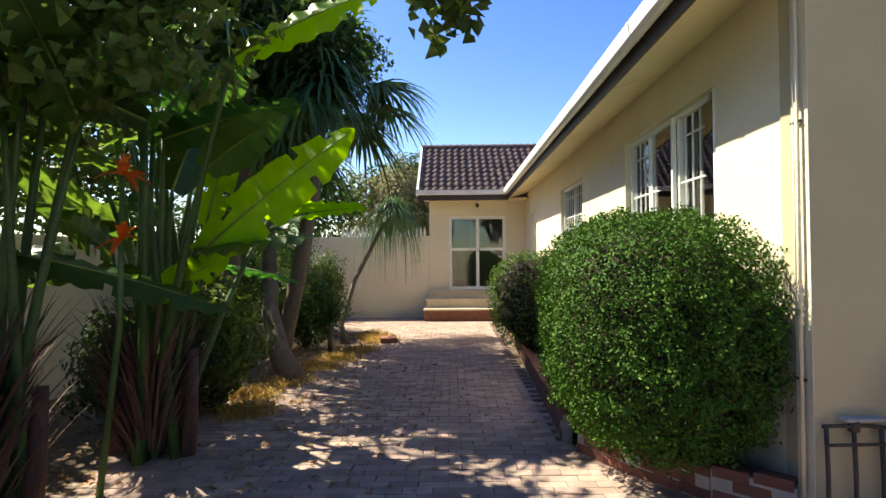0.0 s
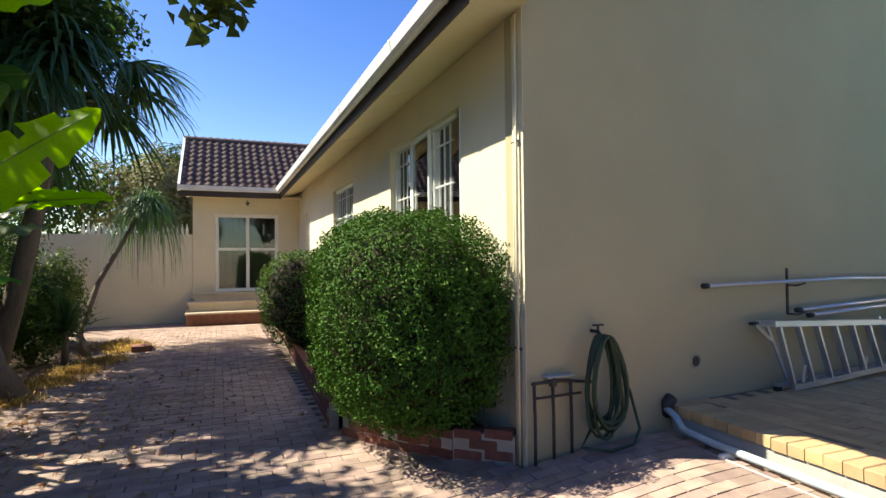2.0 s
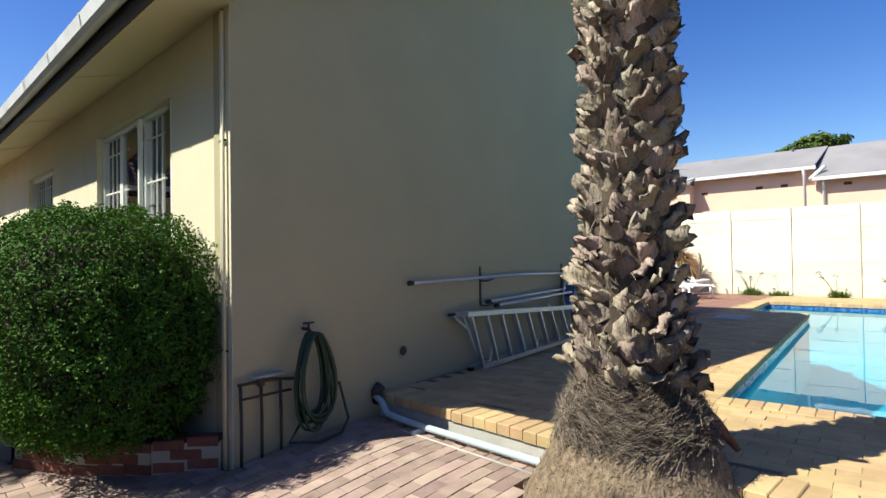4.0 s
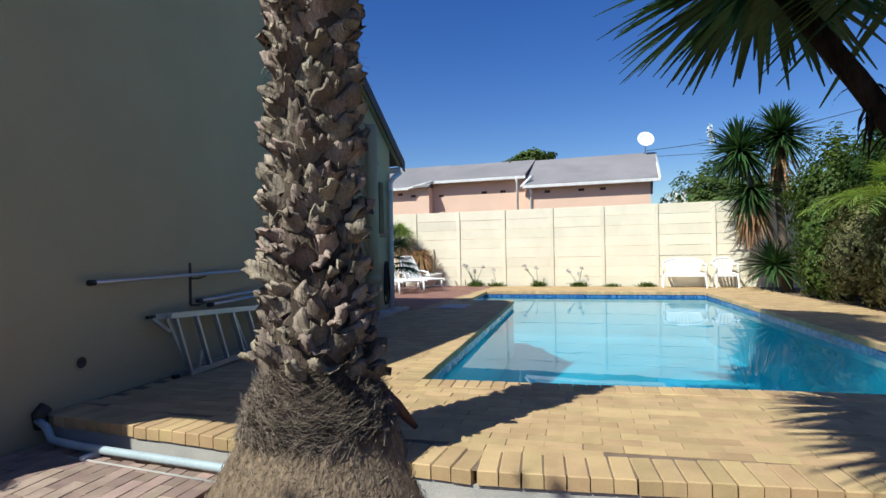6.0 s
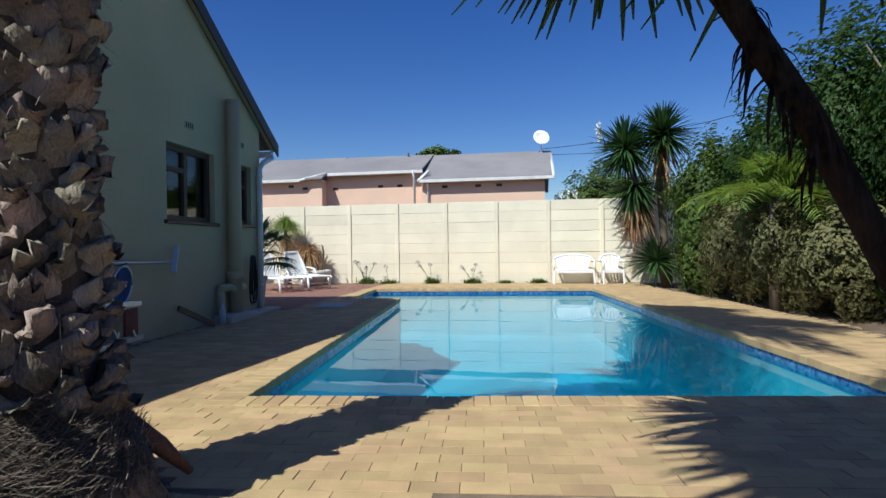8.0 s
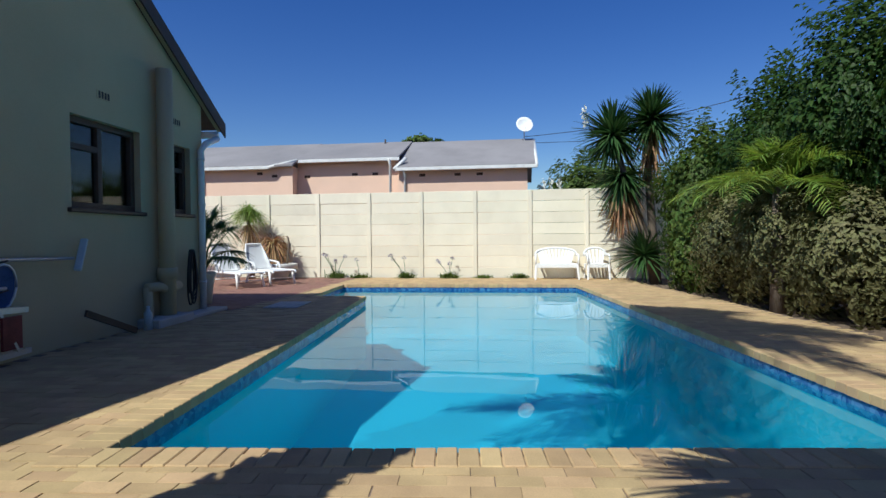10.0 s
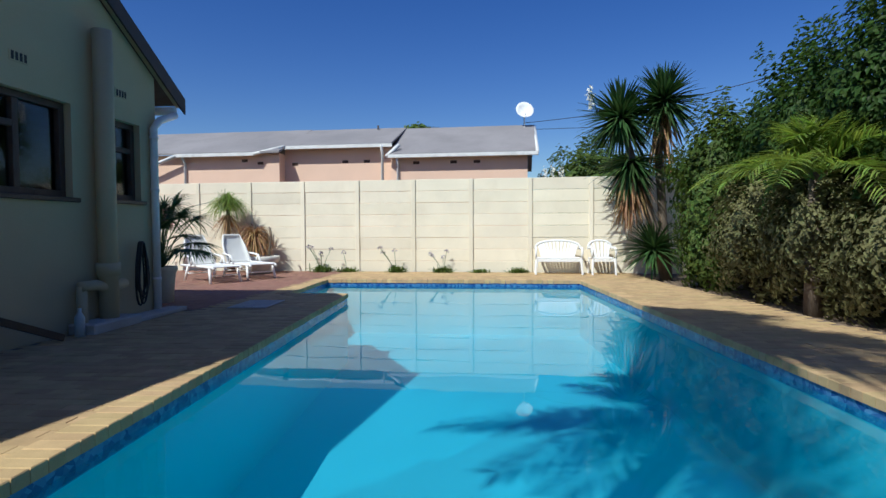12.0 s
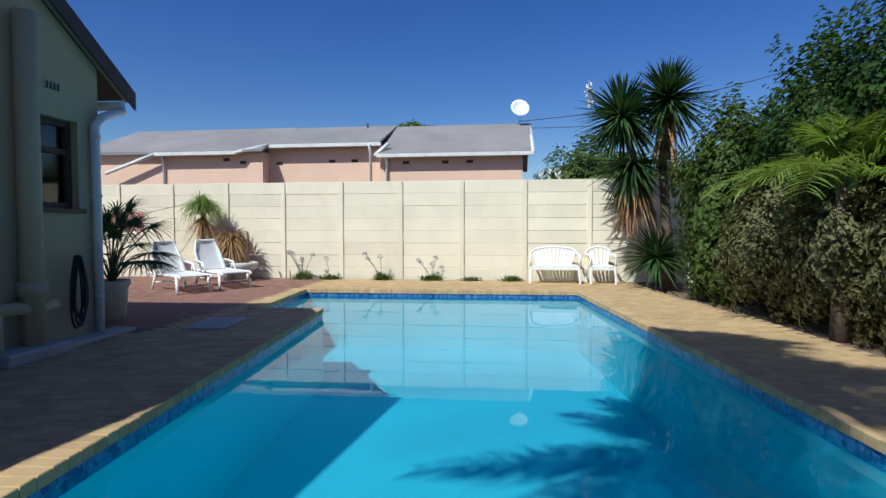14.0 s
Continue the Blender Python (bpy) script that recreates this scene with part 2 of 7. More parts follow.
M["yucca_leaf"] = material("stiff_green_yucca_leaf", (0.042, 0.085, 0.026), 0.5, 0.2, 3, 40, 0.0, per_island=0.35, spec=0.2, translucent=0.12)
M["dry_leaf"] = material("dry_tan_hanging_leaf", (0.34, 0.21, 0.10), 0.8, 0.3, 3, 40, 0.0, per_island=0.4, translucent=0.15)
M["straw"] = material("yellow_dry_grass", (0.42, 0.29, 0.08), 0.8, 0.3, 3, 40, 0.0, per_island=0.4, translucent=0.25)
M["white_petal"] = material("white_flower_petal", (0.82, 0.80, 0.70), 0.6, 0.05, 5, 40, 0.0, translucent=0.2)
M["mauve_petal"] = material("faded_mauve_flower", (0.32, 0.27, 0.34), 0.7, 0.2, 9, 40, 0.0)
M["orange_petal"] = material("orange_red_flower_bract", (0.65, 0.14, 0.02), 0.6, 0.2, 9, 40, 0.0, translucent=0.2)
M["pot"] = material("white_concrete_pot", (0.68, 0.65, 0.58), 0.8, 0.08, 4, 60, 0.15, stain=(0.4, 0.37, 0.3), stain_scale=3, stain_amt=0.4)


def tile_material():
    """Blue waterline mosaic."""
    m = material("blue_pool_mosaic", (0.05, 0.16, 0.42), 0.2, 0.1, 4, 30, 0.0)
    n, l = m.node_tree.nodes, m.node_tree.links
    v = n.new("ShaderNodeTexVoronoi")
    v.inputs["Scale"].default_value = 22
    r = n.new("ShaderNodeValToRGB")
    r.color_ramp.elements[0].color, r.color_ramp.elements[1].color = (0.012, 0.05, 0.22, 1), (0.10, 0.24, 0.46, 1)
    s = n.new("ShaderNodeSeparateColor")
    geo = n.new("ShaderNodeNewGeometry")
    l.new(geo.outputs["Position"], v.inputs["Vector"]), l.new(v.outputs["Color"], s.inputs[0]), l.new(s.outputs[0], r.inputs[0])
    l.new(r.outputs[0], n["Principled BSDF"].inputs["Base Color"])
    return m


M["mosaic"] = tile_material()


# ------------------------------------------------------------------ mesh helpers
def obj(name, verts, faces, mat, parent=None, label="", smooth=False):
    me = bpy.data.meshes.new(name)
    me.from_pydata([tuple(v) for v in verts], [], [tuple(f) for f in faces])
    me.materials.append(mat)
    if smooth:
        me.polygons.foreach_set("use_smooth", [True] * len(me.polygons))
    me.update()
    ob = new(name, me)
    ob.parent = parent
    if label:
        ob["label"] = label
    return ob


def part(name, bm, mat, parent=None, label="", smooth=False):
    me = bpy.data.meshes.new(name)
    bmesh.ops.recalc_face_normals(bm, faces=bm.faces)
    bm.to_mesh(me)
    bm.free()
    me.materials.append(mat)
    if smooth:
        me.polygons.foreach_set("use_smooth", [True] * len(me.polygons))
    ob = new(name, me)
    ob.parent = parent
    if label:
        ob["label"] = label
    return ob


def thing(name, label, category, m=None, group="", kind=""):
    e = new(name)
    e.empty_display_size = 0.1
    e.matrix_world = m or Matrix()
    return tagged(e, label, category, group, kind)


def box(bm, x0, y0, z0, x1, y1, z1, m=None, bevel=0.0):
    vs = [bm.verts.new(p) for p in ((x0, y0, z0), (x1, y0, z0), (x1, y1, z0), (x0, y1, z0), (x0, y0, z1), (x1, y0, z1), (x1, y1, z1), (x0, y1, z1))]
    fs = [bm.faces.new([vs[i] for i in f]) for f in ((3, 2, 1, 0), (4, 5, 6, 7), (0, 1, 5, 4), (1, 2, 6, 5), (2, 3, 7, 6), (3, 0, 4, 7))]
    if bevel:
        es = list({e for f in fs for e in f.edges})
        r = bmesh.ops.bevel(bm, geom=es, offset=bevel, segments=1, affect="EDGES")
        vs = list({v for f in r["faces"] for v in f.verts} | {v for v in vs if v.is_valid})
    if m is not None:
        bmesh.ops.transform(bm, matrix=m, verts=[v for v in vs if v.is_valid])
    return bm


def boxed(name, b, mat, parent=None, label="", bevel=0.0):
    bm = bmesh.new()
    box(bm, *b, bevel=bevel)
    return part(name, bm, mat, parent, label)


def tube_data(path, radii, seg=8, cap=True):
    """Verts and faces of a round tube along a path."""
    path = [Vector(p) for p in path]
    if not hasattr(radii, "__len__"):
        radii = [radii] * len(path)
    verts, faces = [], []
    side = None
    for i, p in enumerate(path):
        d = (path[min(i + 1, len(path) - 1)] - path[max(i - 1, 0)]).normalized()
        if side is None:
            side = d.orthogonal().normalized()
        side = (side - d * side.dot(d)).normalized()
        up = d.cross(side)
        for k in range(seg):
            a = 2 * math.pi * k / seg
            verts.append(p + (side * math.cos(a) + up * math.sin(a)) * radii[i])
    for i in range(len(path) - 1):
        for k in range(seg):
            k2 = (k + 1) % seg
            faces.append((i * seg + k, i * seg + k2, (i + 1) * seg + k2, (i + 1) * seg + k))
    if cap:
        faces.append(tuple(range(seg))[::-1])
        faces.append(tuple(range((len(path) - 1) * seg, len(path) * seg)))
    return verts, faces


def tube(name, path, radii, mat, parent=None, label="", seg=8, smooth=True):
    v, f = tube_data(path, radii, seg)
    return obj(name, v, f, mat, parent, label, smooth)


def join(datas):
    verts, faces = [], []
    for v, f in datas:
        o = len(verts)
        verts += list(v)
        faces += [tuple(i + o for i in q) for q in f]
    return verts, faces


def lathe(profile, seg=20):
    """Verts and faces turned round z from (radius, z) pairs."""
    verts, faces = [], []
    for r, z in profile:
        for k in range(seg):
            a = 2 * math.pi * k / seg
            verts.append((r * math.cos(a), r * math.sin(a), z))
    for i in range(len(profile) - 1):
        for k in range(seg):
            k2 = (k + 1) % seg
            faces.append((i * seg + k, i * seg + k2, (i + 1) * seg + k2, (i + 1) * seg + k))
    return verts, faces


def np_mesh(name, verts, quads, mat, parent=None, label="", smooth=False):
    """A mesh from an (n, 3) array and an (m, 4) array."""
    me = bpy.data.meshes.new(name)
    me.vertices.add(len(verts))
    me.vertices.foreach_set("co", np.asarray(verts, np.float32).ravel())
    q = np.asarray(quads, np.int32)
    me.loops.add(q.size)
    me.loops.foreach_set("vertex_index", q.ravel())
    me.polygons.add(len(q))
    me.polygons.foreach_set("loop_start", np.arange(0, q.size, q.shape[1], dtype=np.int32))
    me.polygons.foreach_set("loop_total", np.full(len(q), q.shape[1], np.int32))
    me.polygons.foreach_set("use_smooth", np.full(len(q), smooth, bool))
    me.update(calc_edges=True)
    me.materials.append(mat)
    ob = new(name, me)
    ob.parent = parent
    if label:
        ob["label"] = label
    return ob


def leaf_cloud(name, centres, normals, length, width, mat, parent=None, label="", seed=1, jitter=0.8, fold=0.25):
    """Many small folded leaves, one at each centre, facing roughly along its normal."""
    rng = np.random.default_rng(seed)
    n = len(centres)
    nr = normals + rng.normal(0, jitter, (n, 3))
    nr /= np.linalg.norm(nr, axis=1, keepdims=True) + 1e-9
    t = rng.normal(0, 1, (n, 3))
    t -= nr * (t * nr).sum(1, keepdims=True)
    t /= np.linalg.norm(t, axis=1, keepdims=True) + 1e-9
    s = np.cross(nr, t)
    k = rng.uniform(0.65, 1.3, (n, 1))
    L, W = length * k, width * k
    c = centres
    a = c - t * L * 0.5
    d = c + t * L * 0.5 - nr * L * 0.12
    b = c + s * W * 0.5 + nr * W * fold + t * L * 0.02
    e = c - s * W * 0.5 + nr * W * fold + t * L * 0.02
    verts = np.stack([a, b, d, e], 1).reshape(-1, 3)
    i = np.arange(n)[:, None] * 4
    tris = np.concatenate([i + np.array([[0, 1, 2]]), i + np.array([[0, 2, 3]])], 1).reshape(-1, 3)
    return np_mesh(name, verts, tris, mat, parent, label, True)


def lumpy_points(rng, centre, radii, n, lumps=0.18, depth=0.25, freq=2.2, flat=0.0, boxy=2.0):
    """Points in the outer shell of an uneven ellipsoid, and their outward normals."""
    d = rng.normal(0, 1, (n, 3))
    d /= np.linalg.norm(d, axis=1, keepdims=True)
    if boxy != 2.0:
        d /= (np.abs(d) ** boxy).sum(1, keepdims=True) ** (1 / boxy)
    if flat:
        d[:, 2] = np.where(d[:, 2] < -flat, -flat * rng.uniform(0, 1, n), d[:, 2])
    amp = np.array([noise.noise(Vector(p) * freq + Vector(centre)) + 0.6 * noise.noise(Vector(p) * freq * 2.7 + Vector(centre)) for p in d])
    r = 1 + lumps * amp - depth * rng.uniform(0, 1, n) ** 2
    return np.array(centre) + d * np.array(radii) * r[:, None], d


def strap_leaves(name, bases, dirs, lengths, width, droop, mat, parent=None, label="", seed=1, seg=5, keel=0.25, taper=0.9):
    """Long pointed blades that bend down under their own weight."""
    rng = np.random.default_rng(seed)
    n = len(bases)
    d = np.array(dirs, float)
    d /= np.linalg.norm(d, axis=1, keepdims=True)
    up = np.array([0, 0, 1.0])
    side = np.cross(d, up)
    ln = np.linalg.norm(side, axis=1, keepdims=True)
    side = np.where(ln > 1e-3, side / np.maximum(ln, 1e-3), np.array([1.0, 0, 0]))
    L = np.asarray(lengths, float).reshape(-1, 1) * np.ones((n, 1))
    dr = np.asarray(droop, float).reshape(-1, 1) * np.ones((n, 1)) * rng.uniform(0.7, 1.3, (n, 1))
    verts = np.zeros((n, seg + 1, 3, 3))
    for k in range(seg + 1):
        s = k / seg
        p = np.array(bases) + d * L * s
        p = p - up * dr * L * s * s
        p = p - d * dr * L * 0.3 * s * s * s
        w = width * (1 - s ** 1.6 * taper) * min(1.0, 0.5 + s * 3) + 0.002
        nrm = np.cross(side, d)
        verts[:, k, 0] = p - side * w * 0.5 + nrm * w * keel
        verts[:, k, 1] = p
        verts[:, k, 2] = p + side * w * 0.5 + nrm * w * keel
    base = np.arange(n)[:, None] * (seg + 1) * 3
    quads = []
    for k in range(seg):
        o = k * 3
        quads += [base + np.array([[o, o + 1, o + 4, o + 3]]), base + np.array([[o + 1, o + 2, o + 5, o + 4]])]
    return np_mesh(name, verts.reshape(-1, 3), np.concatenate(quads, 0), mat, parent, label, True)

# ------------------------------------------------------------------ levels and lines of the plan
DECK = 0.35                       # top of the pool terrace
WX, SY, SK = 2.33, 3.51, 0.045    # west wall, south wall at the corner, and its slant
DOOR_Y = 15.65
FENCE_X = 18.12
SROT = math.degrees(math.atan(SK))
S_FRAME = pose(WX, SY, 0, 0, 0, SROT)       # x along the gable wall, y into the house
POOL = [(5.41, 1.21), (13.05, 1.91), (12.98, 2.98), (15.65, 3.20), (15.80, -2.38), (5.94, -3.6)]
POOL_DIR = math.degrees(math.atan2(0.71, 7.87))


def ground_z(x, y):
    """The driveway lies level and rises gently to the terrace."""
    s = min(1.0, max(0.0, (x - 1.2) / 2.2))
    k = min(1.0, max(0.0, (6.5 - y) / 3.0))
    return 0.17 * s * s * (3 - 2 * s) * k


def inside(poly, x, y):
    r = False
    for (x0, y0), (x1, y1) in zip(poly, poly[1:] + poly[:1]):
        if (y0 > y) != (y1 > y) and x < (x1 - x0) * (y - y0) / (y1 - y0) + x0:
            r = not r
    return r


# ground: one sheet to the horizon, under the driveway and the beds, with a hole for the terrace
def build_ground():
    xs = [-400, -120, -40, -12, -6] + [-4.6 + 0.4 * i for i in range(21)] + [4.4, 25, 40, 120, 400]
    ys = [-400, -120, -40, -12] + [-6 + 0.6 * i for i in range(38)] + [20, 30, 60, 150, 400]
    verts = [(x, y, (ground_z(x, y) if -6 < x < 4.5 else 0.0) - 0.04) for y in ys for x in xs]
    w = len(xs)
    faces = []
    for j in range(len(ys) - 1):
        for i in range(w - 1):
            cx, cy = (xs[i] + xs[i + 1]) / 2, (ys[j] + ys[j + 1]) / 2
            if 4.39 < cx < 25.1 and -6.1 < cy < 4.3:
                continue
            faces.append((j * w + i, j * w + i + 1, (j + 1) * w + i + 1, (j + 1) * w + i))
    tagged(obj("ground", verts, faces, M["soil"], smooth=True), "dry brown garden soil under the paving and beds", "ground", kind="structure")


build_ground()


# ------------------------------------------------------------------ house
def wall_cells(bm, length, height, thick, holes, m):
    """A wall along local x with openings (x0, x1, z0, z1) cut through it."""
    us = sorted({0.0, length, *[h[0] for h in holes], *[h[1] for h in holes]})
    zs = sorted({0.0, height, *[h[2] for h in holes], *[h[3] for h in holes]})
    def solid(i, j):
        if not (0 <= i < len(us) - 1 and 0 <= j < len(zs) - 1):
            return False
        u, z = (us[i] + us[i + 1]) / 2, (zs[j] + zs[j + 1]) / 2
        return not any(a < u < b and c < z < d for a, b, c, d in holes)
    def quad(*ps):
        bm.faces.new([bm.verts.new(m @ Vector(p)) for p in ps])
    for i in range(len(us) - 1):
        for j in range(len(zs) - 1):
            if not solid(i, j):
                continue
            a, b, c, d = us[i], us[i + 1], zs[j], zs[j + 1]
            quad((a, 0, c), (b, 0, c), (b, 0, d), (a, 0, d))
            quad((b, thick, c), (a, thick, c), (a, thick, d), (b, thick, d))
            if not solid(i - 1, j): quad((a, thick, c), (a, 0, c), (a, 0, d), (a, thick, d))
            if not solid(i + 1, j): quad((b, 0, c), (b, thick, c), (b, thick, d), (b, 0, d))
            if not solid(i, j - 1): quad((a, thick, c), (b, thick, c), (b, 0, c), (a, 0, c))
            if not solid(i, j + 1): quad((a, 0, d), (b, 0, d), (b, thick, d), (a, thick, d))


def prism(bm, poly, t0, t1, m):
    """A polygon in local x-z, thick along local y."""
    f = [bm.verts.new(m @ Vector((x, t0, z))) for x, z in poly]
    b = [bm.verts.new(m @ Vector((x, t1, z))) for x, z in poly]
    bm.faces.new(f), bm.faces.new(b[::-1])
    for i in range(len(poly)):
        j = (i + 1) % len(poly)
        bm.faces.new((f[j], f[i], b[i], b[j]))


S_LEN = 8.48
EAVE_W, EAVE_WZ = -0.62, 3.40       # west eave line in the gable's frame
EAVE_E, EAVE_EZ = 8.99, 3.29
SLOPE_W, SLOPE_E = 0.35, 0.62
RIDGE_X = (EAVE_EZ + SLOPE_E * EAVE_E - EAVE_WZ + SLOPE_W * EAVE_W) / (SLOPE_W + SLOPE_E)
RIDGE_Z = EAVE_WZ + SLOPE_W * (RIDGE_X - EAVE_W)
S_HOLES = [(5.78, 6.96, 1.84, 2.87), (7.53, 8.14, 1.86, 2.85)]
bm = bmesh.new()
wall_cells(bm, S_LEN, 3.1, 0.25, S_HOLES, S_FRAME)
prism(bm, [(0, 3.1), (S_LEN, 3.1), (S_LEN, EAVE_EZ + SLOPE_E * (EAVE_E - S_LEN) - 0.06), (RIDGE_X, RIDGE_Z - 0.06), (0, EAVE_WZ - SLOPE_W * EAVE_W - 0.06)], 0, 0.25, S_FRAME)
tagged(part("wall_south", bm, M["plaster_shaded"]), "cream plastered gable wall standing in the shade", "wall", kind="structure")

W_FRAME = pose(WX, DOOR_Y, 0, 0, 0, -90)      # x runs south along the west wall, y into the house
W_LEN = DOOR_Y - SY - 0.26
W_HOLES = [(DOOR_Y - 6.85, DOOR_Y - 4.62, 1.10, 2.97), (DOOR_Y - 10.7, DOOR_Y - 9.0, 1.35, 2.9), (DOOR_Y - 14.45, DOOR_Y - 13.7, 1.4, 2.78)]
bm = bmesh.new()
wall_cells(bm, W_LEN, 3.45, 0.25, W_HOLES, W_FRAME)
prism(bm, [(W_LEN, 0), (W_LEN + 0.26, 0), (W_LEN + 0.26, 3.45), (W_LEN, 3.45)], -0.004, -0.0005, W_FRAME)
tagged(part("wall_west", bm, M["plaster"]), "cream plastered house wall with eave shadow", "wall", kind="structure")

D_FRAME = pose(-0.36, DOOR_Y, 0)
bm = bmesh.new()
wall_cells(bm, 2.69 + 0.25, 3.4, 0.25, [(0.54, 2.14, 0.76, 2.82)], D_FRAME)
prism(bm, [(0, 0), (0.0, 3.4), (0.25, 3.4), (0.25, 0)], 0.25, 4.6, D_FRAME)
tagged(part("wall_entrance", bm, M["plaster"]), "cream plastered entrance wall of the wing", "wall", kind="structure")
# rooms behind the openings, painted near-black to stand for shade indoors
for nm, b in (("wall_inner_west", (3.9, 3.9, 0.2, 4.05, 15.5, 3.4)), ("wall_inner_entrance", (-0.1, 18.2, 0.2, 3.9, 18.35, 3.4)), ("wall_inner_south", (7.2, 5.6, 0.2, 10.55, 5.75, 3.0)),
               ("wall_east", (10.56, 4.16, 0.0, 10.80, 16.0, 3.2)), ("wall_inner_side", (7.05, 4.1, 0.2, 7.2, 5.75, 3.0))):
    tagged(boxed(nm, b, M["dark_room"] if "inner" in nm else M["plaster_shaded"]), "plain wall of the house", "wall", kind="structure")
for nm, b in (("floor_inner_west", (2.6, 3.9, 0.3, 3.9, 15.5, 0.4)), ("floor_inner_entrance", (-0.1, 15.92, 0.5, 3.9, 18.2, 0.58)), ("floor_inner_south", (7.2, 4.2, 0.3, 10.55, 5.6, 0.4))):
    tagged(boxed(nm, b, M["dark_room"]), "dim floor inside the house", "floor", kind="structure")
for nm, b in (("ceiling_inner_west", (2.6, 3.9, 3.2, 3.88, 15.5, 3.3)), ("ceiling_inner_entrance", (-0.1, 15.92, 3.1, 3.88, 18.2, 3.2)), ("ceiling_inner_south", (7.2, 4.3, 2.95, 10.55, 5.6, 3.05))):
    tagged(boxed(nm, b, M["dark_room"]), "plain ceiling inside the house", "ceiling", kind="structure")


# main roof: two slopes with verge boards, gutter, fascia and soffit
def roof_slab(bm, a, b, y0, y1, t, m):
    """A sloping slab between eave point a and ridge point b, both (x, z), from y0 to y1."""
    prism(bm, [(a[0], a[1]), (b[0], b[1]), (b[0], b[1] + t), (a[0], a[1] + t)], y0, y1, m)


main_roof = thing("roof_main", "low gabled main roof with dark verge boards", "roof", kind="structure")
bm = bmesh.new()
roof_slab(bm, (EAVE_W + 0.06, EAVE_WZ + 0.03), (RIDGE_X, RIDGE_Z), -0.10, 14.0, 0.07, Matrix.Translation((WX, SY, 0)))
part("roof_slope", bm, M["roof_tile"], main_roof, "brown tiled slope")
bm = bmesh.new()
roof_slab(bm, (EAVE_E, EAVE_EZ), (RIDGE_X, RIDGE_Z), -0.10, 12.0, 0.09, S_FRAME)
part("roof_slope", bm, M["roof_tile"], main_roof, "brown tiled slope")
bm = bmesh.new()
prism(bm, [(EAVE_E + 0.03, EAVE_EZ - 0.12), (EAVE_E + 0.03, EAVE_EZ + 0.10), (RIDGE_X, RIDGE_Z + 0.13), (RIDGE_X, RIDGE_Z - 0.1)], -0.13, -0.105, S_FRAME)
part("verge_board", bm, M["fascia"], main_roof, "dark brown verge board")
bm = bmesh.new()
prism(bm, [(EAVE_W - 0.03, EAVE_WZ - 0.1), (EAVE_W - 0.03, EAVE_WZ + 0.10), (RIDGE_X, RIDGE_Z + 0.13), (RIDGE_X, RIDGE_Z - 0.1)], -0.13, -0.105, S_FRAME)
part("verge_board", bm, M["fascia"], main_roof, "dark brown verge board")
bm = bmesh.new()
prism(bm, [(EAVE_E, EAVE_EZ - 0.03), (RIDGE_X, RIDGE_Z - 0.03), (RIDGE_X, RIDGE_Z - 0.005), (EAVE_E, EAVE_EZ - 0.005)], -0.10, 0.0, S_FRAME)
part("verge_soffit", bm, M["plaster_shaded"], main_roof, "pale painted verge soffit")

# west eave
eave = thing("eave_west", "white gutter on a dark fascia with a cream soffit", "eave", kind="structure")
GX = 1.69
boxed("fascia_board", (GX + 0.09, 3.3, 3.24, GX + 0.12, 15.05, 3.50), M["fascia"], eave, "dark brown fascia board")
bm = bmesh.new()
prism(bm, [(GX + 0.12, 3.26), (WX, 3.40), (WX, 3.43), (GX + 0.12, 3.29)], 3.3, 15.64, Matrix())
part("soffit", bm, M["soffit"], eave, "cream soffit boards")
for yy in (5.6, 7.9, 10.2, 12.5):
    bm = bmesh.new()
    prism(bm, [(GX + 0.13, 3.252), (WX - 0.002, 3.39), (WX - 0.002, 3.396), (GX + 0.13, 3.258)], yy, yy + 0.04, Matrix())
    part("soffit_strip", bm, M["soffit"], eave)


def gutter(parent, p0, p1, out, k=1.0):
    """A half-square gutter from p0 to p1 with brackets; out points away from the house."""
    p0, p1, out = Vector(p0), Vector(p1), Vector(out)
    prof = [(0, 0.0), (0.005, -0.09), (0.03, -0.12), (0.075, -0.12), (0.10, -0.09), (0.115, 0.005), (0.108, 0.005), (0.095, -0.085), (0.07, -0.112), (0.035, -0.112), (0.012, -0.085), (0.008, 0.0)]
    prof = [(a * k, b * k) for a, b in prof]
    verts = [p + out * a + Vector((0, 0, b)) for p in (p0, p1) for a, b in prof]
    q = len(prof)
    faces = [(i, (i + 1) % q, q + (i + 1) % q, q + i) for i in range(q)]
    obj("gutter", verts, faces, M["gutter"], parent, "weathered white gutter")
    n = int((p1 - p0).length / 1.1)
    d = (p1 - p0).normalized()
    for i in range(n + 1):
        c = p0 + d * (0.3 + i * 1.1)
        if (c - p0).length > (p1 - p0).length - 0.1:
            break
        prof2 = [(a * 1.06 - 0.002, b * 1.06 - 0.002) for a, b in prof[:6]]
        vs = [c + d * e + out * a + Vector((0, 0, b)) for e in (-0.02, 0.02) for a, b in prof2]
        obj("bracket", vs, [(j, j + 1, 7 + j, 6 + j) for j in range(5)], M["gutter"], parent)


gutter(eave, (GX + 0.09, 3.22, 3.47), (GX + 0.09, 15.03, 3.47), (-1, 0, 0), 1.12)

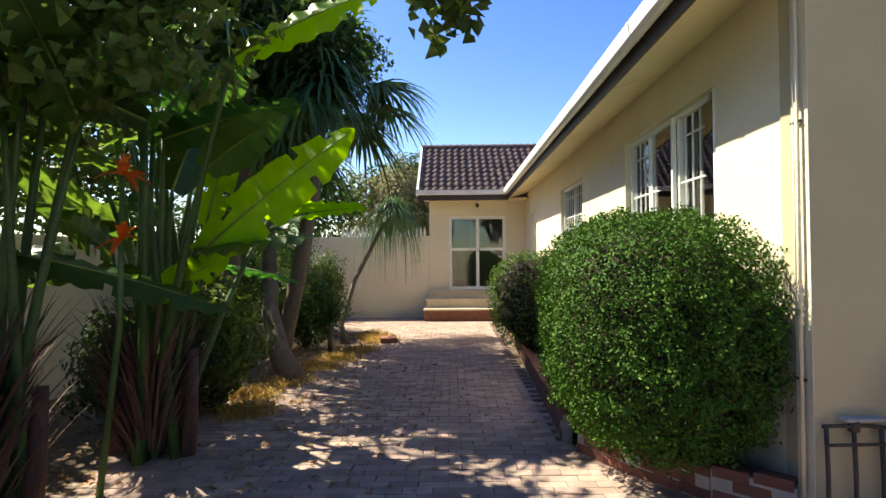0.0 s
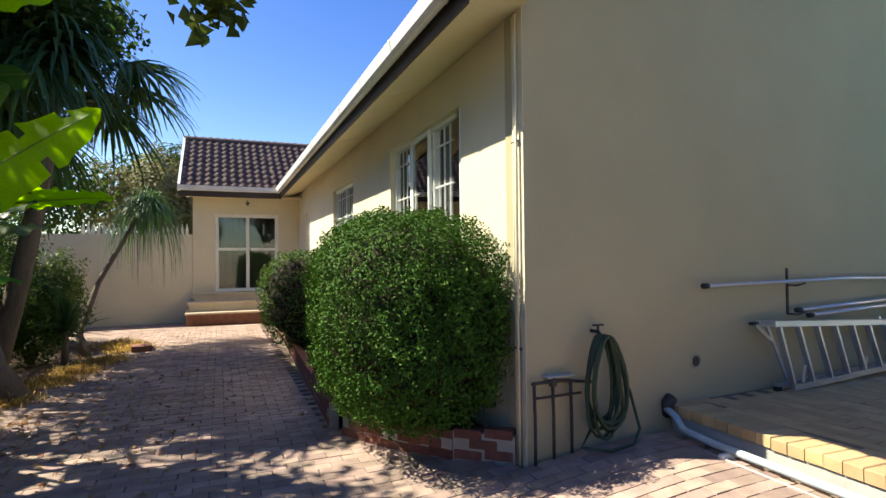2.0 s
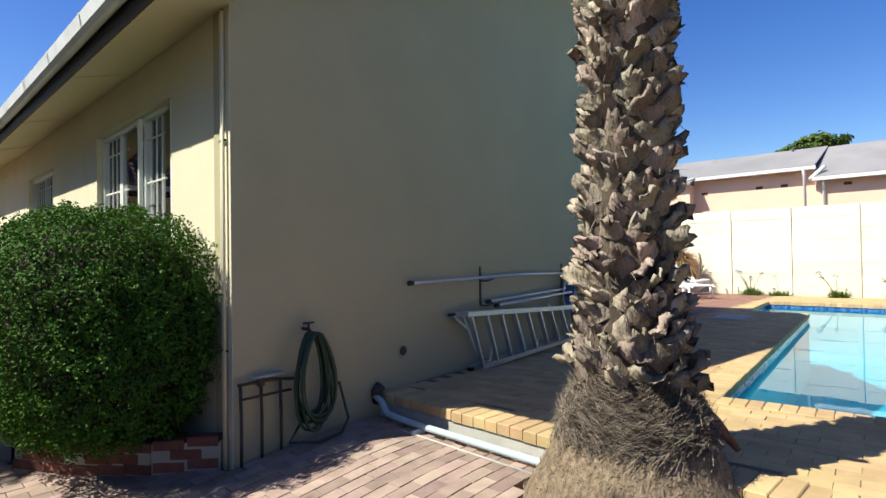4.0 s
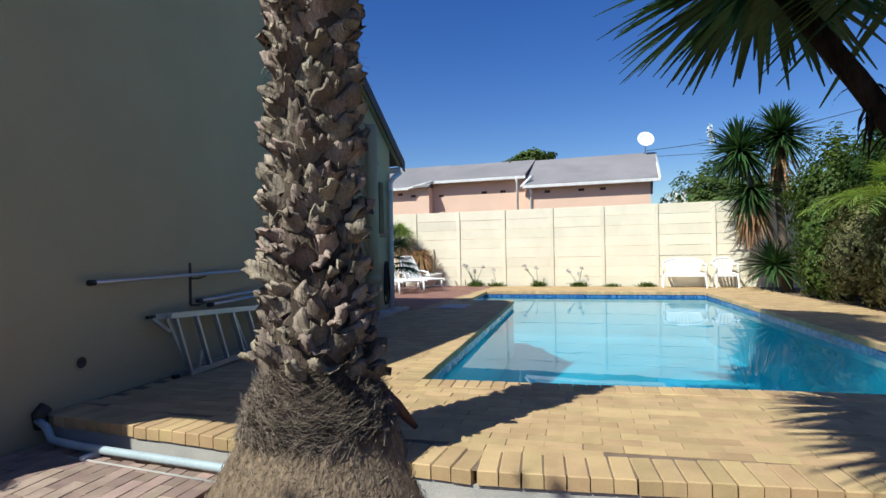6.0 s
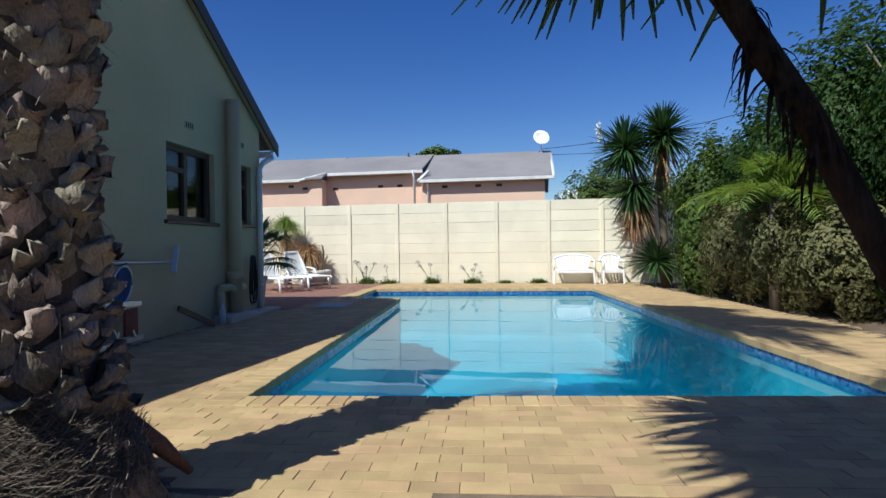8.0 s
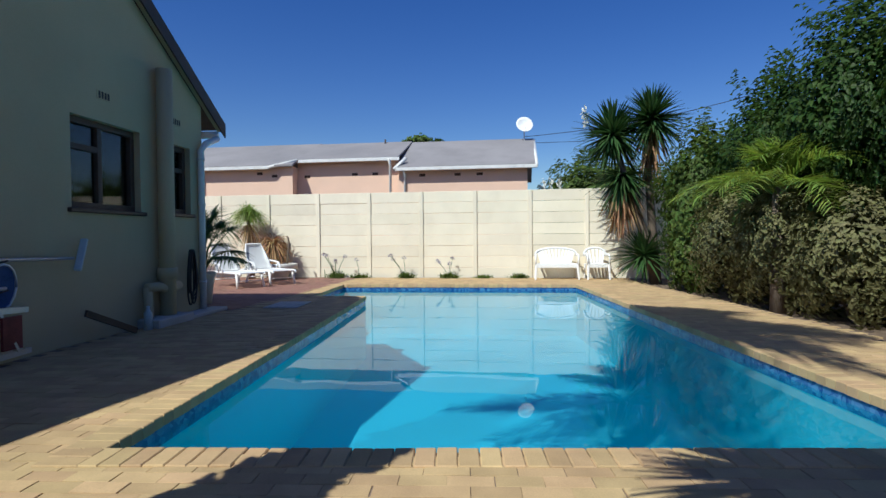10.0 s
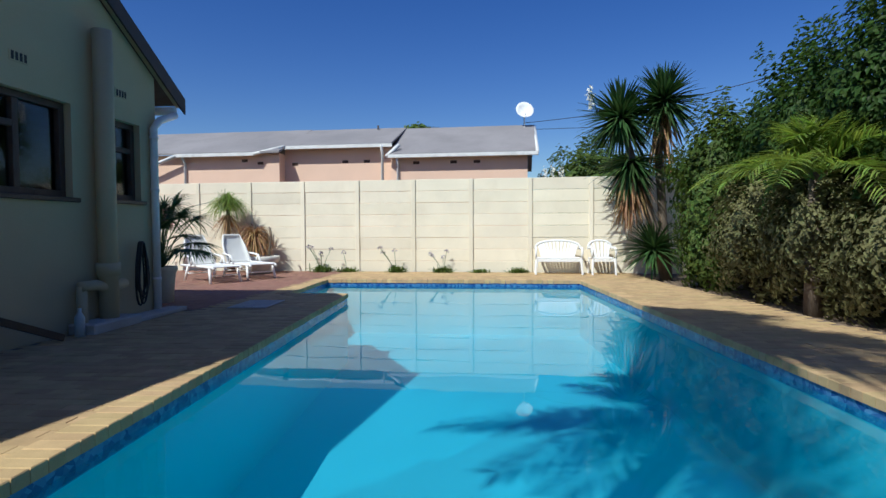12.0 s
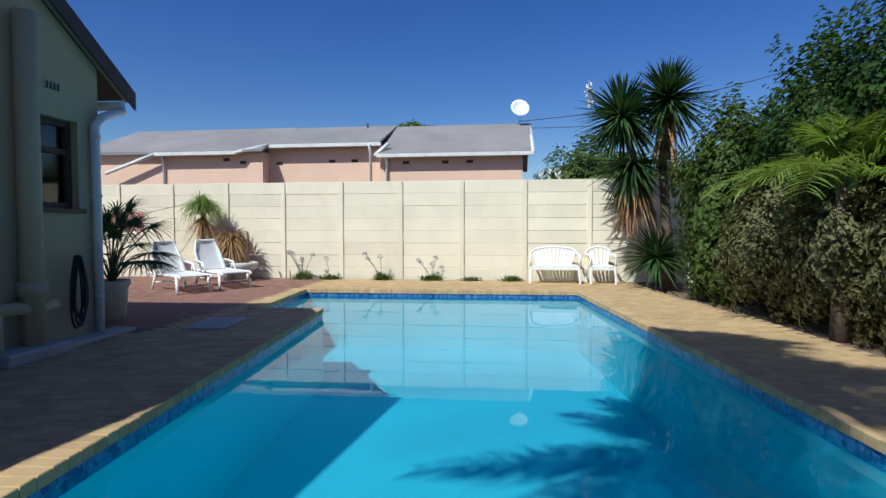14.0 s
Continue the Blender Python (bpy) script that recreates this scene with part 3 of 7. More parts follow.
# wing roof over the entrance, with single tiles
wing = thing("roof_wing", "brown concrete tile roof of the entrance wing", "roof", kind="structure")
WE_Y, WE_Z, WR_Y = 15.05, 3.42, 17.65
W_SL = 0.66
WR_Z = WE_Z + W_SL * (WR_Y - WE_Y)
bm = bmesh.new()
prism(bm, [(WE_Y, WE_Z - 0.05), (WR_Y, WR_Z - 0.05), (WR_Y, WR_Z), (WE_Y, WE_Z)], -0.62, 4.6, Matrix(((0, 1, 0, 0), (1, 0, 0, 0), (0, 0, 1, 0), (0, 0, 0, 1))))
prism(bm, [(WR_Y, WR_Z - 0.05), (WR_Y + 2.4, WR_Z - 1.6), (WR_Y + 2.4, WR_Z - 1.55), (WR_Y, WR_Z)], -0.62, 4.6, Matrix(((0, 1, 0, 0), (1, 0, 0, 0), (0, 0, 1, 0), (0, 0, 0, 1))))
part("roof_base", bm, M["fascia"], wing)
boxed("fascia_board", (-0.65, WE_Y - 0.02, 3.2, 1.8, WE_Y + 0.005, 3.36), M["fascia"], wing, "dark brown fascia board")
gutter(wing, (-0.66, WE_Y - 0.02, 3.46), (1.72, WE_Y - 0.02, 3.46), (0, -1, 0))
boxed("soffit", (-0.5, WE_Y, 3.24, 2.33, DOOR_Y, 3.26), M["soffit"], wing)
bm = bmesh.new()
prism(bm, [(WE_Y - 0.04, WE_Z - 0.1), (WR_Y, WR_Z - 0.08), (WR_Y, WR_Z + 0.1), (WE_Y - 0.04, WE_Z + 0.08)], -0.68, -0.62, Matrix(((0, 1, 0, 0), (1, 0, 0, 0), (0, 0, 1, 0), (0, 0, 0, 1))))
part("barge_board", bm, M["gutter"], wing, "weathered white barge board")


# windows
def window_frame(parent, m, w, h, mat, bars=(), cross=(), t=0.055, depth=0.09):
    """Frame, mullions and panes in local x-z, the opening's lower corner at the origin."""
    for nm, b in (("window_frame", (0, 0, 0, w, depth, t)), ("window_frame", (0, 0, h - t, w, depth, h)), ("window_frame", (0, 0, t, t, depth, h - t)), ("window_frame", (w - t, 0, t, w, depth, h - t))):
        boxed(nm, b, mat, parent, bevel=0.006).matrix_local = m
    for x in bars:
        boxed("mullion", (x - t * 0.5, 0.005, t, x + t * 0.5, depth - 0.005, h - t), mat, parent, bevel=0.005).matrix_local = m
    for x0, x1, z in cross:
        boxed("transom", (x0, 0.008, z - t * 0.45, x1, depth - 0.008, z + t * 0.45), mat, parent, bevel=0.005).matrix_local = m
    g = boxed("pane", (t, depth * 0.55, t, w - t, depth * 0.55 + 0.005, h - t), M["glass"], parent, "clear window glass")
    g.matrix_local = m
    g.visible_shadow = False


wn = [0]


def window(label, m):
    wn[0] += 1
    e = thing("window_%d" % wn[0], label, "window", m, kind="structure")
    return e


# gable wall windows
w1 = window("dark timber window with a fanlight in the gable wall", S_FRAME @ pose(5.78, 0.08, 1.84))
window_frame(w1, Matrix(), 1.18, 1.03, M["timber"], bars=(0.56,), cross=((0.05, 0.54, 0.70),), t=0.075)
boxed("window_sill", (-0.06, -0.13, -0.05, 1.24, 0.02, 0.0), M["timber"], w1, "dark sloping sill", bevel=0.008)
w2 = window("narrow dark timber window in the gable wall", S_FRAME @ pose(7.53, 0.08, 1.86))
window_frame(w2, Matrix(), 0.61, 0.99, M["timber"], cross=((0.05, 0.56, 0.64),), t=0.07)
boxed("window_sill", (-0.05, -0.13, -0.05, 0.67, 0.02, 0.0), M["timber"], w2, "dark sloping sill", bevel=0.008)


def burglar_bars(parent, m, w, h, n):
    data = []
    for i in range(n):
        x = (i + 0.5) * w / n
        data.append(tube_data([(x, 0, 0), (x, 0, h)], 0.0095, 6))
    for z in (h * 0.18, h * 0.42, h * 0.66, h * 0.9):
        data.append(tube_data([(0, 0.0, z), (w, 0.0, z)], 0.010, 6))
    v, f = join(data)
    ob = obj("burglar_bar", v, f, M["white"], parent, "white trellis burglar bars")
    ob.matrix_local = m


def sash(parent, m, w, h, t=0.06):
    """A hinged sash standing slightly open, hinged at local x = 0."""
    for b in ((0, 0, 0, w, 0.04, t), (0, 0, h - t, w, 0.04, h), (0, 0, t, t, 0.04, h - t), (w - t, 0, t, w, 0.04, h - t)):
        boxed("sash_frame", b, M["white"], parent, bevel=0.005).matrix_local = m
    g = boxed("pane", (t, 0.018, t, w - t, 0.023, h - t), M["glass"], parent)
    g.matrix_local, g.visible_shadow = m, False
    bm = bmesh.new()
    box(bm, w - t - 0.13, -0.02, h * 0.5, w - t + 0.02, -0.005, h * 0.5 + 0.02)
    part("sash_handle", bm, M["black"], parent).matrix_local = m


def curtain(parent, m, w, h, mat):
    k = int(w / 0.04)
    verts, faces = [], []
    for i in range(k + 1):
        x, y = w * i / k, 0.035 * math.sin(i * 1.3) + 0.012 * math.sin(i * 2.9)
        verts += [(x, y, 0), (x, y * 0.8, h)]
    for i in range(k):
        faces.append((2 * i, 2 * i + 2, 2 * i + 3, 2 * i + 1))
    ob = obj("curtain", verts, faces, mat, parent, "thin pale curtain", smooth=True)
    ob.matrix_local = m


# west windows: local x runs south, the outer face at y = 0
w3 = window("white three-bay casement window with burglar bars", W_FRAME @ pose(DOOR_Y - 6.85, 0.06, 1.10))
window_frame(w3, Matrix(), 2.23, 1.87, M["white"], bars=(0.62, 1.36), t=0.05)
burglar_bars(w3, pose(0.06, 0.026, 0.06), 2.1, 1.75, 14)
sash(w3, pose(2.19, -0.045, 0.03, 0, 0, 180 - 7) @ Matrix.Diagonal((1, -1, 1, 1)), 0.82, 1.9, 0.05)
sash(w3, pose(1.34, -0.04, 0.03, 0, 0, 180 - 4) @ Matrix.Diagonal((1, -1, 1, 1)), 0.7, 1.82, 0.045)
# drawn full width, so its blue replaces the sky's reflection
curtain(w3, pose(0.05, 0.2, 0.0), 2.13, 1.85, M["curtain"])
boxed("window_sill", (-0.05, -0.14, -0.06, 2.28, 0.02, 0.0), M["white"], w3, bevel=0.008)
w4 = window("white casement window with burglar bars", W_FRAME @ pose(DOOR_Y - 10.7, 0.06, 1.35))
window_frame(w4, Matrix(), 1.70, 1.55, M["white"], bars=(0.86,), t=0.06)
burglar_bars(w4, pose(0.06, 0.026, 0.06), 1.58, 1.43, 10)
sash(w4, pose(1.67, -0.045, 0.03, 0, 0, 180 - 12) @ Matrix.Diagonal((1, -1, 1, 1)), 0.8, 1.52)
curtain(w4, pose(0.04, 0.2, 0.0), 1.62, 1.5, M["curtain"])
w5 = window("small white casement window near the entrance", W_FRAME @ pose(DOOR_Y - 14.45, 0.06, 1.4))
window_frame(w5, Matrix(), 0.75, 1.38, M["white"], t=0.06)
sash(w5, pose(0.72, -0.045, 0.03, 0, 0, 180 - 8) @ Matrix.Diagonal((1, -1, 1, 1)), 0.66, 1.28)

M["dark_curtain"] = material("dim_grey_curtain", (0.05, 0.046, 0.042), 0.9, 0.3, 9, 40, 0.1, stretch=(4, 1, 0.2))
# entrance: glazed white double door with a trellis gate behind
door = thing("door_1", "white glazed double door with a security trellis behind", "door", pose(0.18, DOOR_Y + 0.06, 0.76), kind="structure")
window_frame(door, Matrix(), 1.60, 2.06, M["white"], bars=(0.81,), cross=((0.07, 0.79, 1.13), (0.83, 1.53, 1.13)), t=0.085)
boxed("door_handle", (0.85, -0.05, 1.0, 0.88, 0.0, 1.14), M["iron"], door, bevel=0.006)


def trellis(parent, m, w, h):
    data = []
    n = 9
    for i in range(n + 1):
        data.append(tube_data([(w * i / n, 0, 0), (w * i / n, 0, h)], 0.009, 6))
    for zc in (0.28, h - 0.3, h * 0.5 - 0.15, h * 0.5 + 0.2):
        for i in range(n):
            a, b = w * i / n, w * (i + 1) / n
            data.append(tube_data([(a, -0.01, zc - 0.12), (b, -0.01, zc + 0.12)], 0.006, 5))
            data.append(tube_data([(a, 0.01, zc + 0.12), (b, 0.01, zc - 0.12)], 0.006, 5))
    v, f = join(data)
    obj("trellis_gate", v, f, M["iron"], parent, "dark folding trellis gate").matrix_local = m


trellis(door, pose(0.08, 0.14, 0.08), 0.72, 2.0)
curtain(door, pose(0.06, 0.45, 0.05), 0.72, 2.0, M["dark_curtain"])

# entrance steps
for i, (y0, z0, z1, x0, x1) in enumerate(((14.62, 0.0, 0.32, -0.5, 1.5), (14.95, 0.32, 0.56, -0.46, 1.48), (15.28, 0.56, 0.76, -0.36, 1.6))):
    st = thing("step", "worn sandstone-coloured entrance step", "step", group="entrance steps", kind="structure")
    boxed("riser", (x0 + 0.03, y0 + 0.03, z0, x1, DOOR_Y - 0.003, z1 - 0.05), M["step"] if i else M["brick"], st, bevel=0.004)
    boxed("tread", (x0, y0, z1 - 0.05, x1, DOOR_Y - 0.003, z1), M["step"], st, bevel=0.012)

# wall lamp over the door
lamp = thing("wall_lamp", "small dark iron bracket lamp above the entrance door", "lamp", pose(0.98, DOOR_Y, 3.12))
tube("bracket", [(0, 0, 0.05), (0, -0.1, 0.06), (0, -0.12, 0.02)], 0.01, M["iron"], lamp)
v, f = lathe([(0.02, 0.03), (0.05, 0.0), (0.055, -0.03), (0.05, -0.035), (0.02, -0.03), (0.018, -0.08), (0.0, -0.09)], 12)
obj("shade", [(x, y - 0.12, z) for x, y, z in v], f, M["iron"], lamp, smooth=True)

# far boundary wall and spikes, side walls that close the garden
tagged(boxed("wall_north_boundary", (-4.6, DOOR_Y + 0.02, -0.1, -0.37, DOOR_Y + 0.24, 2.27), M["plaster"]), "cream plastered boundary wall beside the entrance", "wall", kind="structure")
spikes = thing("wall_spikes", "row of pale pointed spikes along the boundary wall", "spikes", pose(0, DOOR_Y + 0.13, 2.27))
for i in range(22):
    x = -0.5 - i * 0.11
    bm = bmesh.new()
    prism(bm, [(x - 0.035, 0), (x + 0.035, 0), (x + 0.03, 0.14), (x + 0.006, 0.27), (x - 0.006, 0.27), (x - 0.03, 0.14)], -0.012, 0.012, Matrix())
    part("spike", bm, M["pot"], spikes)
tagged(boxed("wall_west_boundary", (-4.85, -9, -0.1, -4.6, DOOR_Y + 0.24, 1.95), M["plaster"]), "cream plastered boundary wall behind the planting", "wall", kind="structure")
tagged(boxed("wall_south_boundary", (-4.85, -9.25, -0.1, 18.4, -9.0, 2.0), M["plaster"]), "plain cream boundary wall", "wall", kind="structure")

# ------------------------------------------------------------------ terrace, pool
DECK_EDGE = [(3.72, 3.56), (3.60, 0.2), (4.06, -2.9), (4.5, -4.6)]
DECK_POLY = DECK_EDGE + [(9.5, -4.9), (12.5, -4.55), (16.0, -3.95), (18.0, -3.9), (18.06, 5.6), (11.5, 5.6), (10.95, 3.88)]


def poly_sheet(name, poly, z, mat, holes=(), label="", category="", parent=None):
    bm = bmesh.new()
    loops = []
    for lp in (poly, *holes):
        vs = [bm.verts.new((x, y, z)) for x, y in lp]
        loops += [bm.edges.new((vs[i], vs[(i + 1) % len(vs)])) for i in range(len(vs))]
    bmesh.ops.triangle_fill(bm, use_beauty=True, use_dissolve=False, edges=loops)
    for f in bm.faces:
        if f.normal.z < 0:
            f.normal_flip()
    ob = part(name, bm, mat, parent)
    return tagged(ob, label, category, kind="structure") if label else ob


def grow(poly, d):
    """The polygon moved outwards by d (vertices in clockwise order seen from above give positive d outwards)."""
    out = []
    n = len(poly)
    area = sum(poly[i][0] * poly[(i + 1) % n][1] - poly[(i + 1) % n][0] * poly[i][1] for i in range(n))
    s = 1 if area > 0 else -1
    for i in range(n):
        p, a, b = Vector(poly[i]), Vector(poly[i - 1]), Vector(poly[(i + 1) % n])
        e1, e2 = (p - a).normalized(), (b - p).normalized()
        n1, n2 = Vector((e1.y, -e1.x)) * s, Vector((e2.y, -e2.x)) * s
        k = (n1 + n2)
        k = k / max(0.3, 1 + n1.dot(n2))
        out.append(tuple(p + k * d))
    return out


poly_sheet("floor_terrace", [(p[0] + 0.0, p[1]) for p in DECK_POLY], DECK - 0.005, M["joint"], [grow(POOL, 0.02)], "sandy bedding of the pool terrace", "floor")
# garden soil beside the terrace
poly_sheet("ground_bed", [(4.39, -6.1), (4.39, -3.9), (4.5, -4.58), (9.5, -4.88), (12.5, -4.53), (16.0, -3.93), (18.0, -3.88), (25.1, -3.9), (25.1, -6.1)], 0.28, M["soil"], (), "dry soil of the shrub bed", "ground")
poly_sheet("ground_back", [(11.5, 5.58), (18.06, 5.58), (25.1, 5.0), (25.1, 4.3), (18.2, 4.3), (18.2, 4.0), (18.06, 4.0)], 0.26, M["soil"], (), "dry soil beside the fence", "ground")
poly_sheet("ground_neighbour", [(18.0, -4.0), (25.1, -4.0), (25.1, 5.0), (18.0, 5.0)], 0.22, M["soil"], (), "soil beyond the fence", "ground")
tagged(boxed("ground_patio", (10.98, 4.2, 0.2, 18.05, 13.0, DECK - 0.016), M["soil"]), "bedding under the red patio", "ground", kind="structure")

plinth = thing("terrace_edge", "pale concrete plinth under the terrace edge", "plinth", kind="structure")
bm = bmesh.new()
for (x0, y0), (x1, y1) in zip(DECK_EDGE, DECK_EDGE[1:]):
    d = Vector((x1 - x0, y1 - y0, 0)).normalized()
    nrm = Vector((-d.y, d.x, 0))
    a, b = Vector((x0, y0, 0)) + nrm * 0.0, Vector((x1, y1, 0))
    q = [a, b, b + Vector((0.3, 0, 0)), a + Vector((0.3, 0, 0))]
    lo, hi = [bm.verts.new((p.x, p.y, -0.05)) for p in q], [bm.verts.new((p.x, p.y, DECK - 0.08)) for p in q]
    bm.faces.new(hi)
    for i in range(4):
        bm.faces.new((lo[i], lo[(i + 1) % 4], hi[(i + 1) % 4], hi[i]))
part("plinth", bm, M["concrete"], plinth)

WATER = DECK - 0.13
pool = thing("swimming_pool", "blue plastered swimming pool with a mosaic waterline", "pool", kind="structure")
FLOOR_Z = -0.85
n = len(POOL)
for i in range(n):
    a, b = POOL[i], POOL[(i + 1) % n]
    obj("pool_wall", [(*a, FLOOR_Z), (*b, FLOOR_Z), (*b, DECK - 0.19), (*a, DECK - 0.19)], [(0, 1, 2, 3)], M["pool_floor"], pool)
    obj("mosaic_band", [(*a, DECK - 0.19), (*b, DECK - 0.19), (*b, DECK - 0.02), (*a, DECK - 0.02)], [(0, 1, 2, 3)], M["mosaic"], pool, "blue mosaic tile band")
poly_sheet("pool_floor", POOL, FLOOR_Z, M["pool_floor"], parent=pool)
tagged(poly_sheet("water", grow(POOL, -0.001), WATER, M["water"]), "still clear pool water mirroring the fence", "water", kind="structure")

# ------------------------------------------------------------------ precast fence
fence = thing("fence_east", "cream precast concrete slab fence between posts", "fence", kind="structure")
POSTS = [1.68 + 1.53 * k for k in range(-5, 8)]
bm = bmesh.new()
box(bm, -0.02, -0.055, 0, 0.1, 0.055, 2.45, bevel=0.008)
post0 = part("post", bm, M["fence"], fence)
bm = bmesh.new()
box(bm, 0.012, 0.0, 0.004, 0.055, 1.42, 0.305, bevel=0.006)
slab0 = part("slab", bm, M["fence"], fence)
frng = random.Random(4)
for k, y in enumerate(POSTS):
    p = post0 if k == 0 else new("post", post0.data)
    p.parent = fence
    p.location = (FENCE_X, y, DECK - 0.02)
    if k + 1 < len(POSTS):
        for r in range(8):
            s = slab0 if k == 0 and r == 0 else new("slab", slab0.data)
            s.parent = fence
            s.location = (FENCE_X + frng.uniform(-0.006, 0.006), y + 0.055, DECK - 0.03 + r * 0.308)
            s.rotation_euler = (frng.uniform(-0.0015, 0.0015), frng.uniform(-0.012, 0.012), 0)

# ------------------------------------------------------------------ plants
def rnd_dirs(rng, n, lo, hi):
    """Directions all round, with elevations between lo and hi degrees."""
    az = rng.uniform(0, 2 * np.pi, n)
    el = np.radians(rng.uniform(lo, hi, n))
    return np.stack([np.cos(az) * np.cos(el), np.sin(az) * np.cos(el), np.sin(el)], 1)


def branches(parent, base, tips, r0, mat, seed=1, name="branch"):
    rng = np.random.default_rng(seed)
    base = np.array(base, float)
    for i, t in enumerate(tips):
        t = np.array(t, float)
        pts = [base + (t - base) * s + rng.normal(0, 0.04, 3) * math.sin(s * 3.1) * np.linalg.norm(t - base) for s in np.linspace(0, 1, 6)]
        tube(name, pts, [r0 * (1 - 0.75 * s) for s in np.linspace(0, 1, 6)], mat, parent, seg=7)


def shrub(name, label, category, centre, radii, n, leaf, mat, seed, base=None, lumps=0.22, depth=0.3, inner=0.35, freq=2.2, group="", flat=0.0, stems=5, stem_mat=None, crown="foliage", boxy=2.0):
    """A leafy mass: an uneven shell of single leaves, sparser leaves inside, and stems from the ground."""
    rng = np.random.default_rng(seed)
    c = np.array(centre, float)
    base = np.array(base if base is not None else (c[0], c[1], c[2] - radii[2]), float)
    t = thing(name, label, category, Matrix.Translation(tuple(base)), group)
    p, d = lumpy_points(rng, c - base, radii, n, lumps, depth, freq, flat, boxy)
    q, e = lumpy_points(rng, c - base, np.array(radii) * 0.72, int(n * inner), lumps, 0.5, freq, flat, boxy)
    if boxy != 2.0:
        keep = (p[:, 2] > c[2] - base[2] - 0.12 * radii[2] + 0.2 * rng.normal(0, 1, n) * radii[2]) | (rng.uniform(0, 1, n) < 0.7)
        p, d = p[keep], d[keep]
        keep = q[:, 2] > c[2] - base[2] - 0.1 * radii[2]
        q, e = q[keep], e[keep]
    leaf_cloud(crown, np.concatenate([p, q]), np.concatenate([d, e]) + np.array([0, 0, 0.35]), leaf[0], leaf[1], mat, t, seed=seed)
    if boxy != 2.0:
        # Closed dark core added to block light and stand for inner twigs.
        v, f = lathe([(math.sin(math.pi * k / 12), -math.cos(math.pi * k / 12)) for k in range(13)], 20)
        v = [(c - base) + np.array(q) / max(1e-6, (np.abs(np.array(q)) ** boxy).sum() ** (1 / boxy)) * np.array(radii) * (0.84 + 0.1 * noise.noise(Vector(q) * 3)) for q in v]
        obj("twig_shade_core", v, f, M["bark_dark"], t, "dark closed shell standing for inner twigs and shade", smooth=True)
    tips = [tuple((c - base) + rng.normal(0, 0.35, 3) * np.array(radii)) for _ in range(stems)]
    branches(t, (0, 0, -0.05), tips, 0.02 + 0.012 * radii[2], stem_mat or M["bark"], seed, "stem")
    return t


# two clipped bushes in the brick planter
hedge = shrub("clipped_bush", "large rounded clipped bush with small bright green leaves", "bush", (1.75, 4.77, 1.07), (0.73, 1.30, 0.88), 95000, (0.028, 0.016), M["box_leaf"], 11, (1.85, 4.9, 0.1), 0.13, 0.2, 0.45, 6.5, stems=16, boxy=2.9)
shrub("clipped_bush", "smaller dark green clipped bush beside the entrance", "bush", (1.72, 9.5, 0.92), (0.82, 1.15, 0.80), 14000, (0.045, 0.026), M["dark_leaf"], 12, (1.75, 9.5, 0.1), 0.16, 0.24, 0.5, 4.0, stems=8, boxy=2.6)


# thick palm trunk by the terrace corner
def palm_boot(seed):
    rng = np.random.default_rng(seed)
    nu, nv = 5, 5
    front, back = [], []
    rag = rng.uniform(-0.035, 0.03, nu)
    tw = rng.uniform(-0.45, 0.45)
    for j in range(nv):
        v = j / (nv - 1)
        w = 0.19 * (1 - 0.35 * v)
        for i in range(nu):
            u = -1 + 2 * i / (nu - 1)
            z = 0.15 * v + (rag[i] * 1.5 if j == nv - 1 else 0)
            out = 0.01 + 0.075 * v ** 1.5 - 0.045 * u * u * (1 - v * 0.7) + 0.008 * rng.normal() * v
            x = u * w / 2 + tw * 0.1 * v
            front.append((x, -out - 0.018, z)), back.append((x, -out + 0.012 + 0.01 * v, z))
    verts = front + back
    o = nu * nv
    faces = []
    for j in range(nv - 1):
        for i in range(nu - 1):
            a = j * nu + i
            faces.append((a, a + 1, a + nu + 1, a + nu)), faces.append((o + a + nu, o + a + nu + 1, o + a + 1, o + a))
    for i in range(nu - 1):
        a = (nv - 1) * nu + i
        faces.append((a, a + 1, o + a + 1, o + a))
    for j in range(nv - 1):
        a, b = j * nu, j * nu + nu - 1
        faces.append((a + nu, o + a + nu, o + a, a)), faces.append((b, o + b, o + b + nu, b + nu))
    me = bpy.data.meshes.new("leaf_base")
    me.from_pydata(verts, [], faces)
    me.materials.append(M["bark_palm"])
    me.polygons.foreach_set("use_smooth", [True] * len(me.polygons))
    return me


def pinnate_frond(rng, base, az, el, length, leaflet, droop, n=34):
    """Centre line and leaflet bases, directions and lengths of one feather frond."""
    d = np.array([math.cos(az) * math.cos(el), math.sin(az) * math.cos(el), math.sin(el)])
    line, bs, ds, ls = [], [], [], []
    for k in range(n + 1):
        s = k / n
        p = np.array(base) + d * length * s - np.array([0, 0, 1]) * droop * length * s * s
        line.append(p)
    side = np.cross(d, [0, 0, 1])
    side /= np.linalg.norm(side) + 1e-9
    for k in range(4, n + 1):
        s = k / n
        tan = line[k] - line[k - 1]
        tan /= np.linalg.norm(tan)
        for sg in (-1, 1):
            bs.append(line[k])
            ds.append(tan * 0.75 + side * sg * 0.8 + np.array([0, 0, 0.25]) + rng.normal(0, 0.08, 3))
            ls.append(leaflet * (0.45 + 0.9 * math.sin(math.pi * min(1, s * 0.85 + 0.12))))
    return line, bs, ds, ls


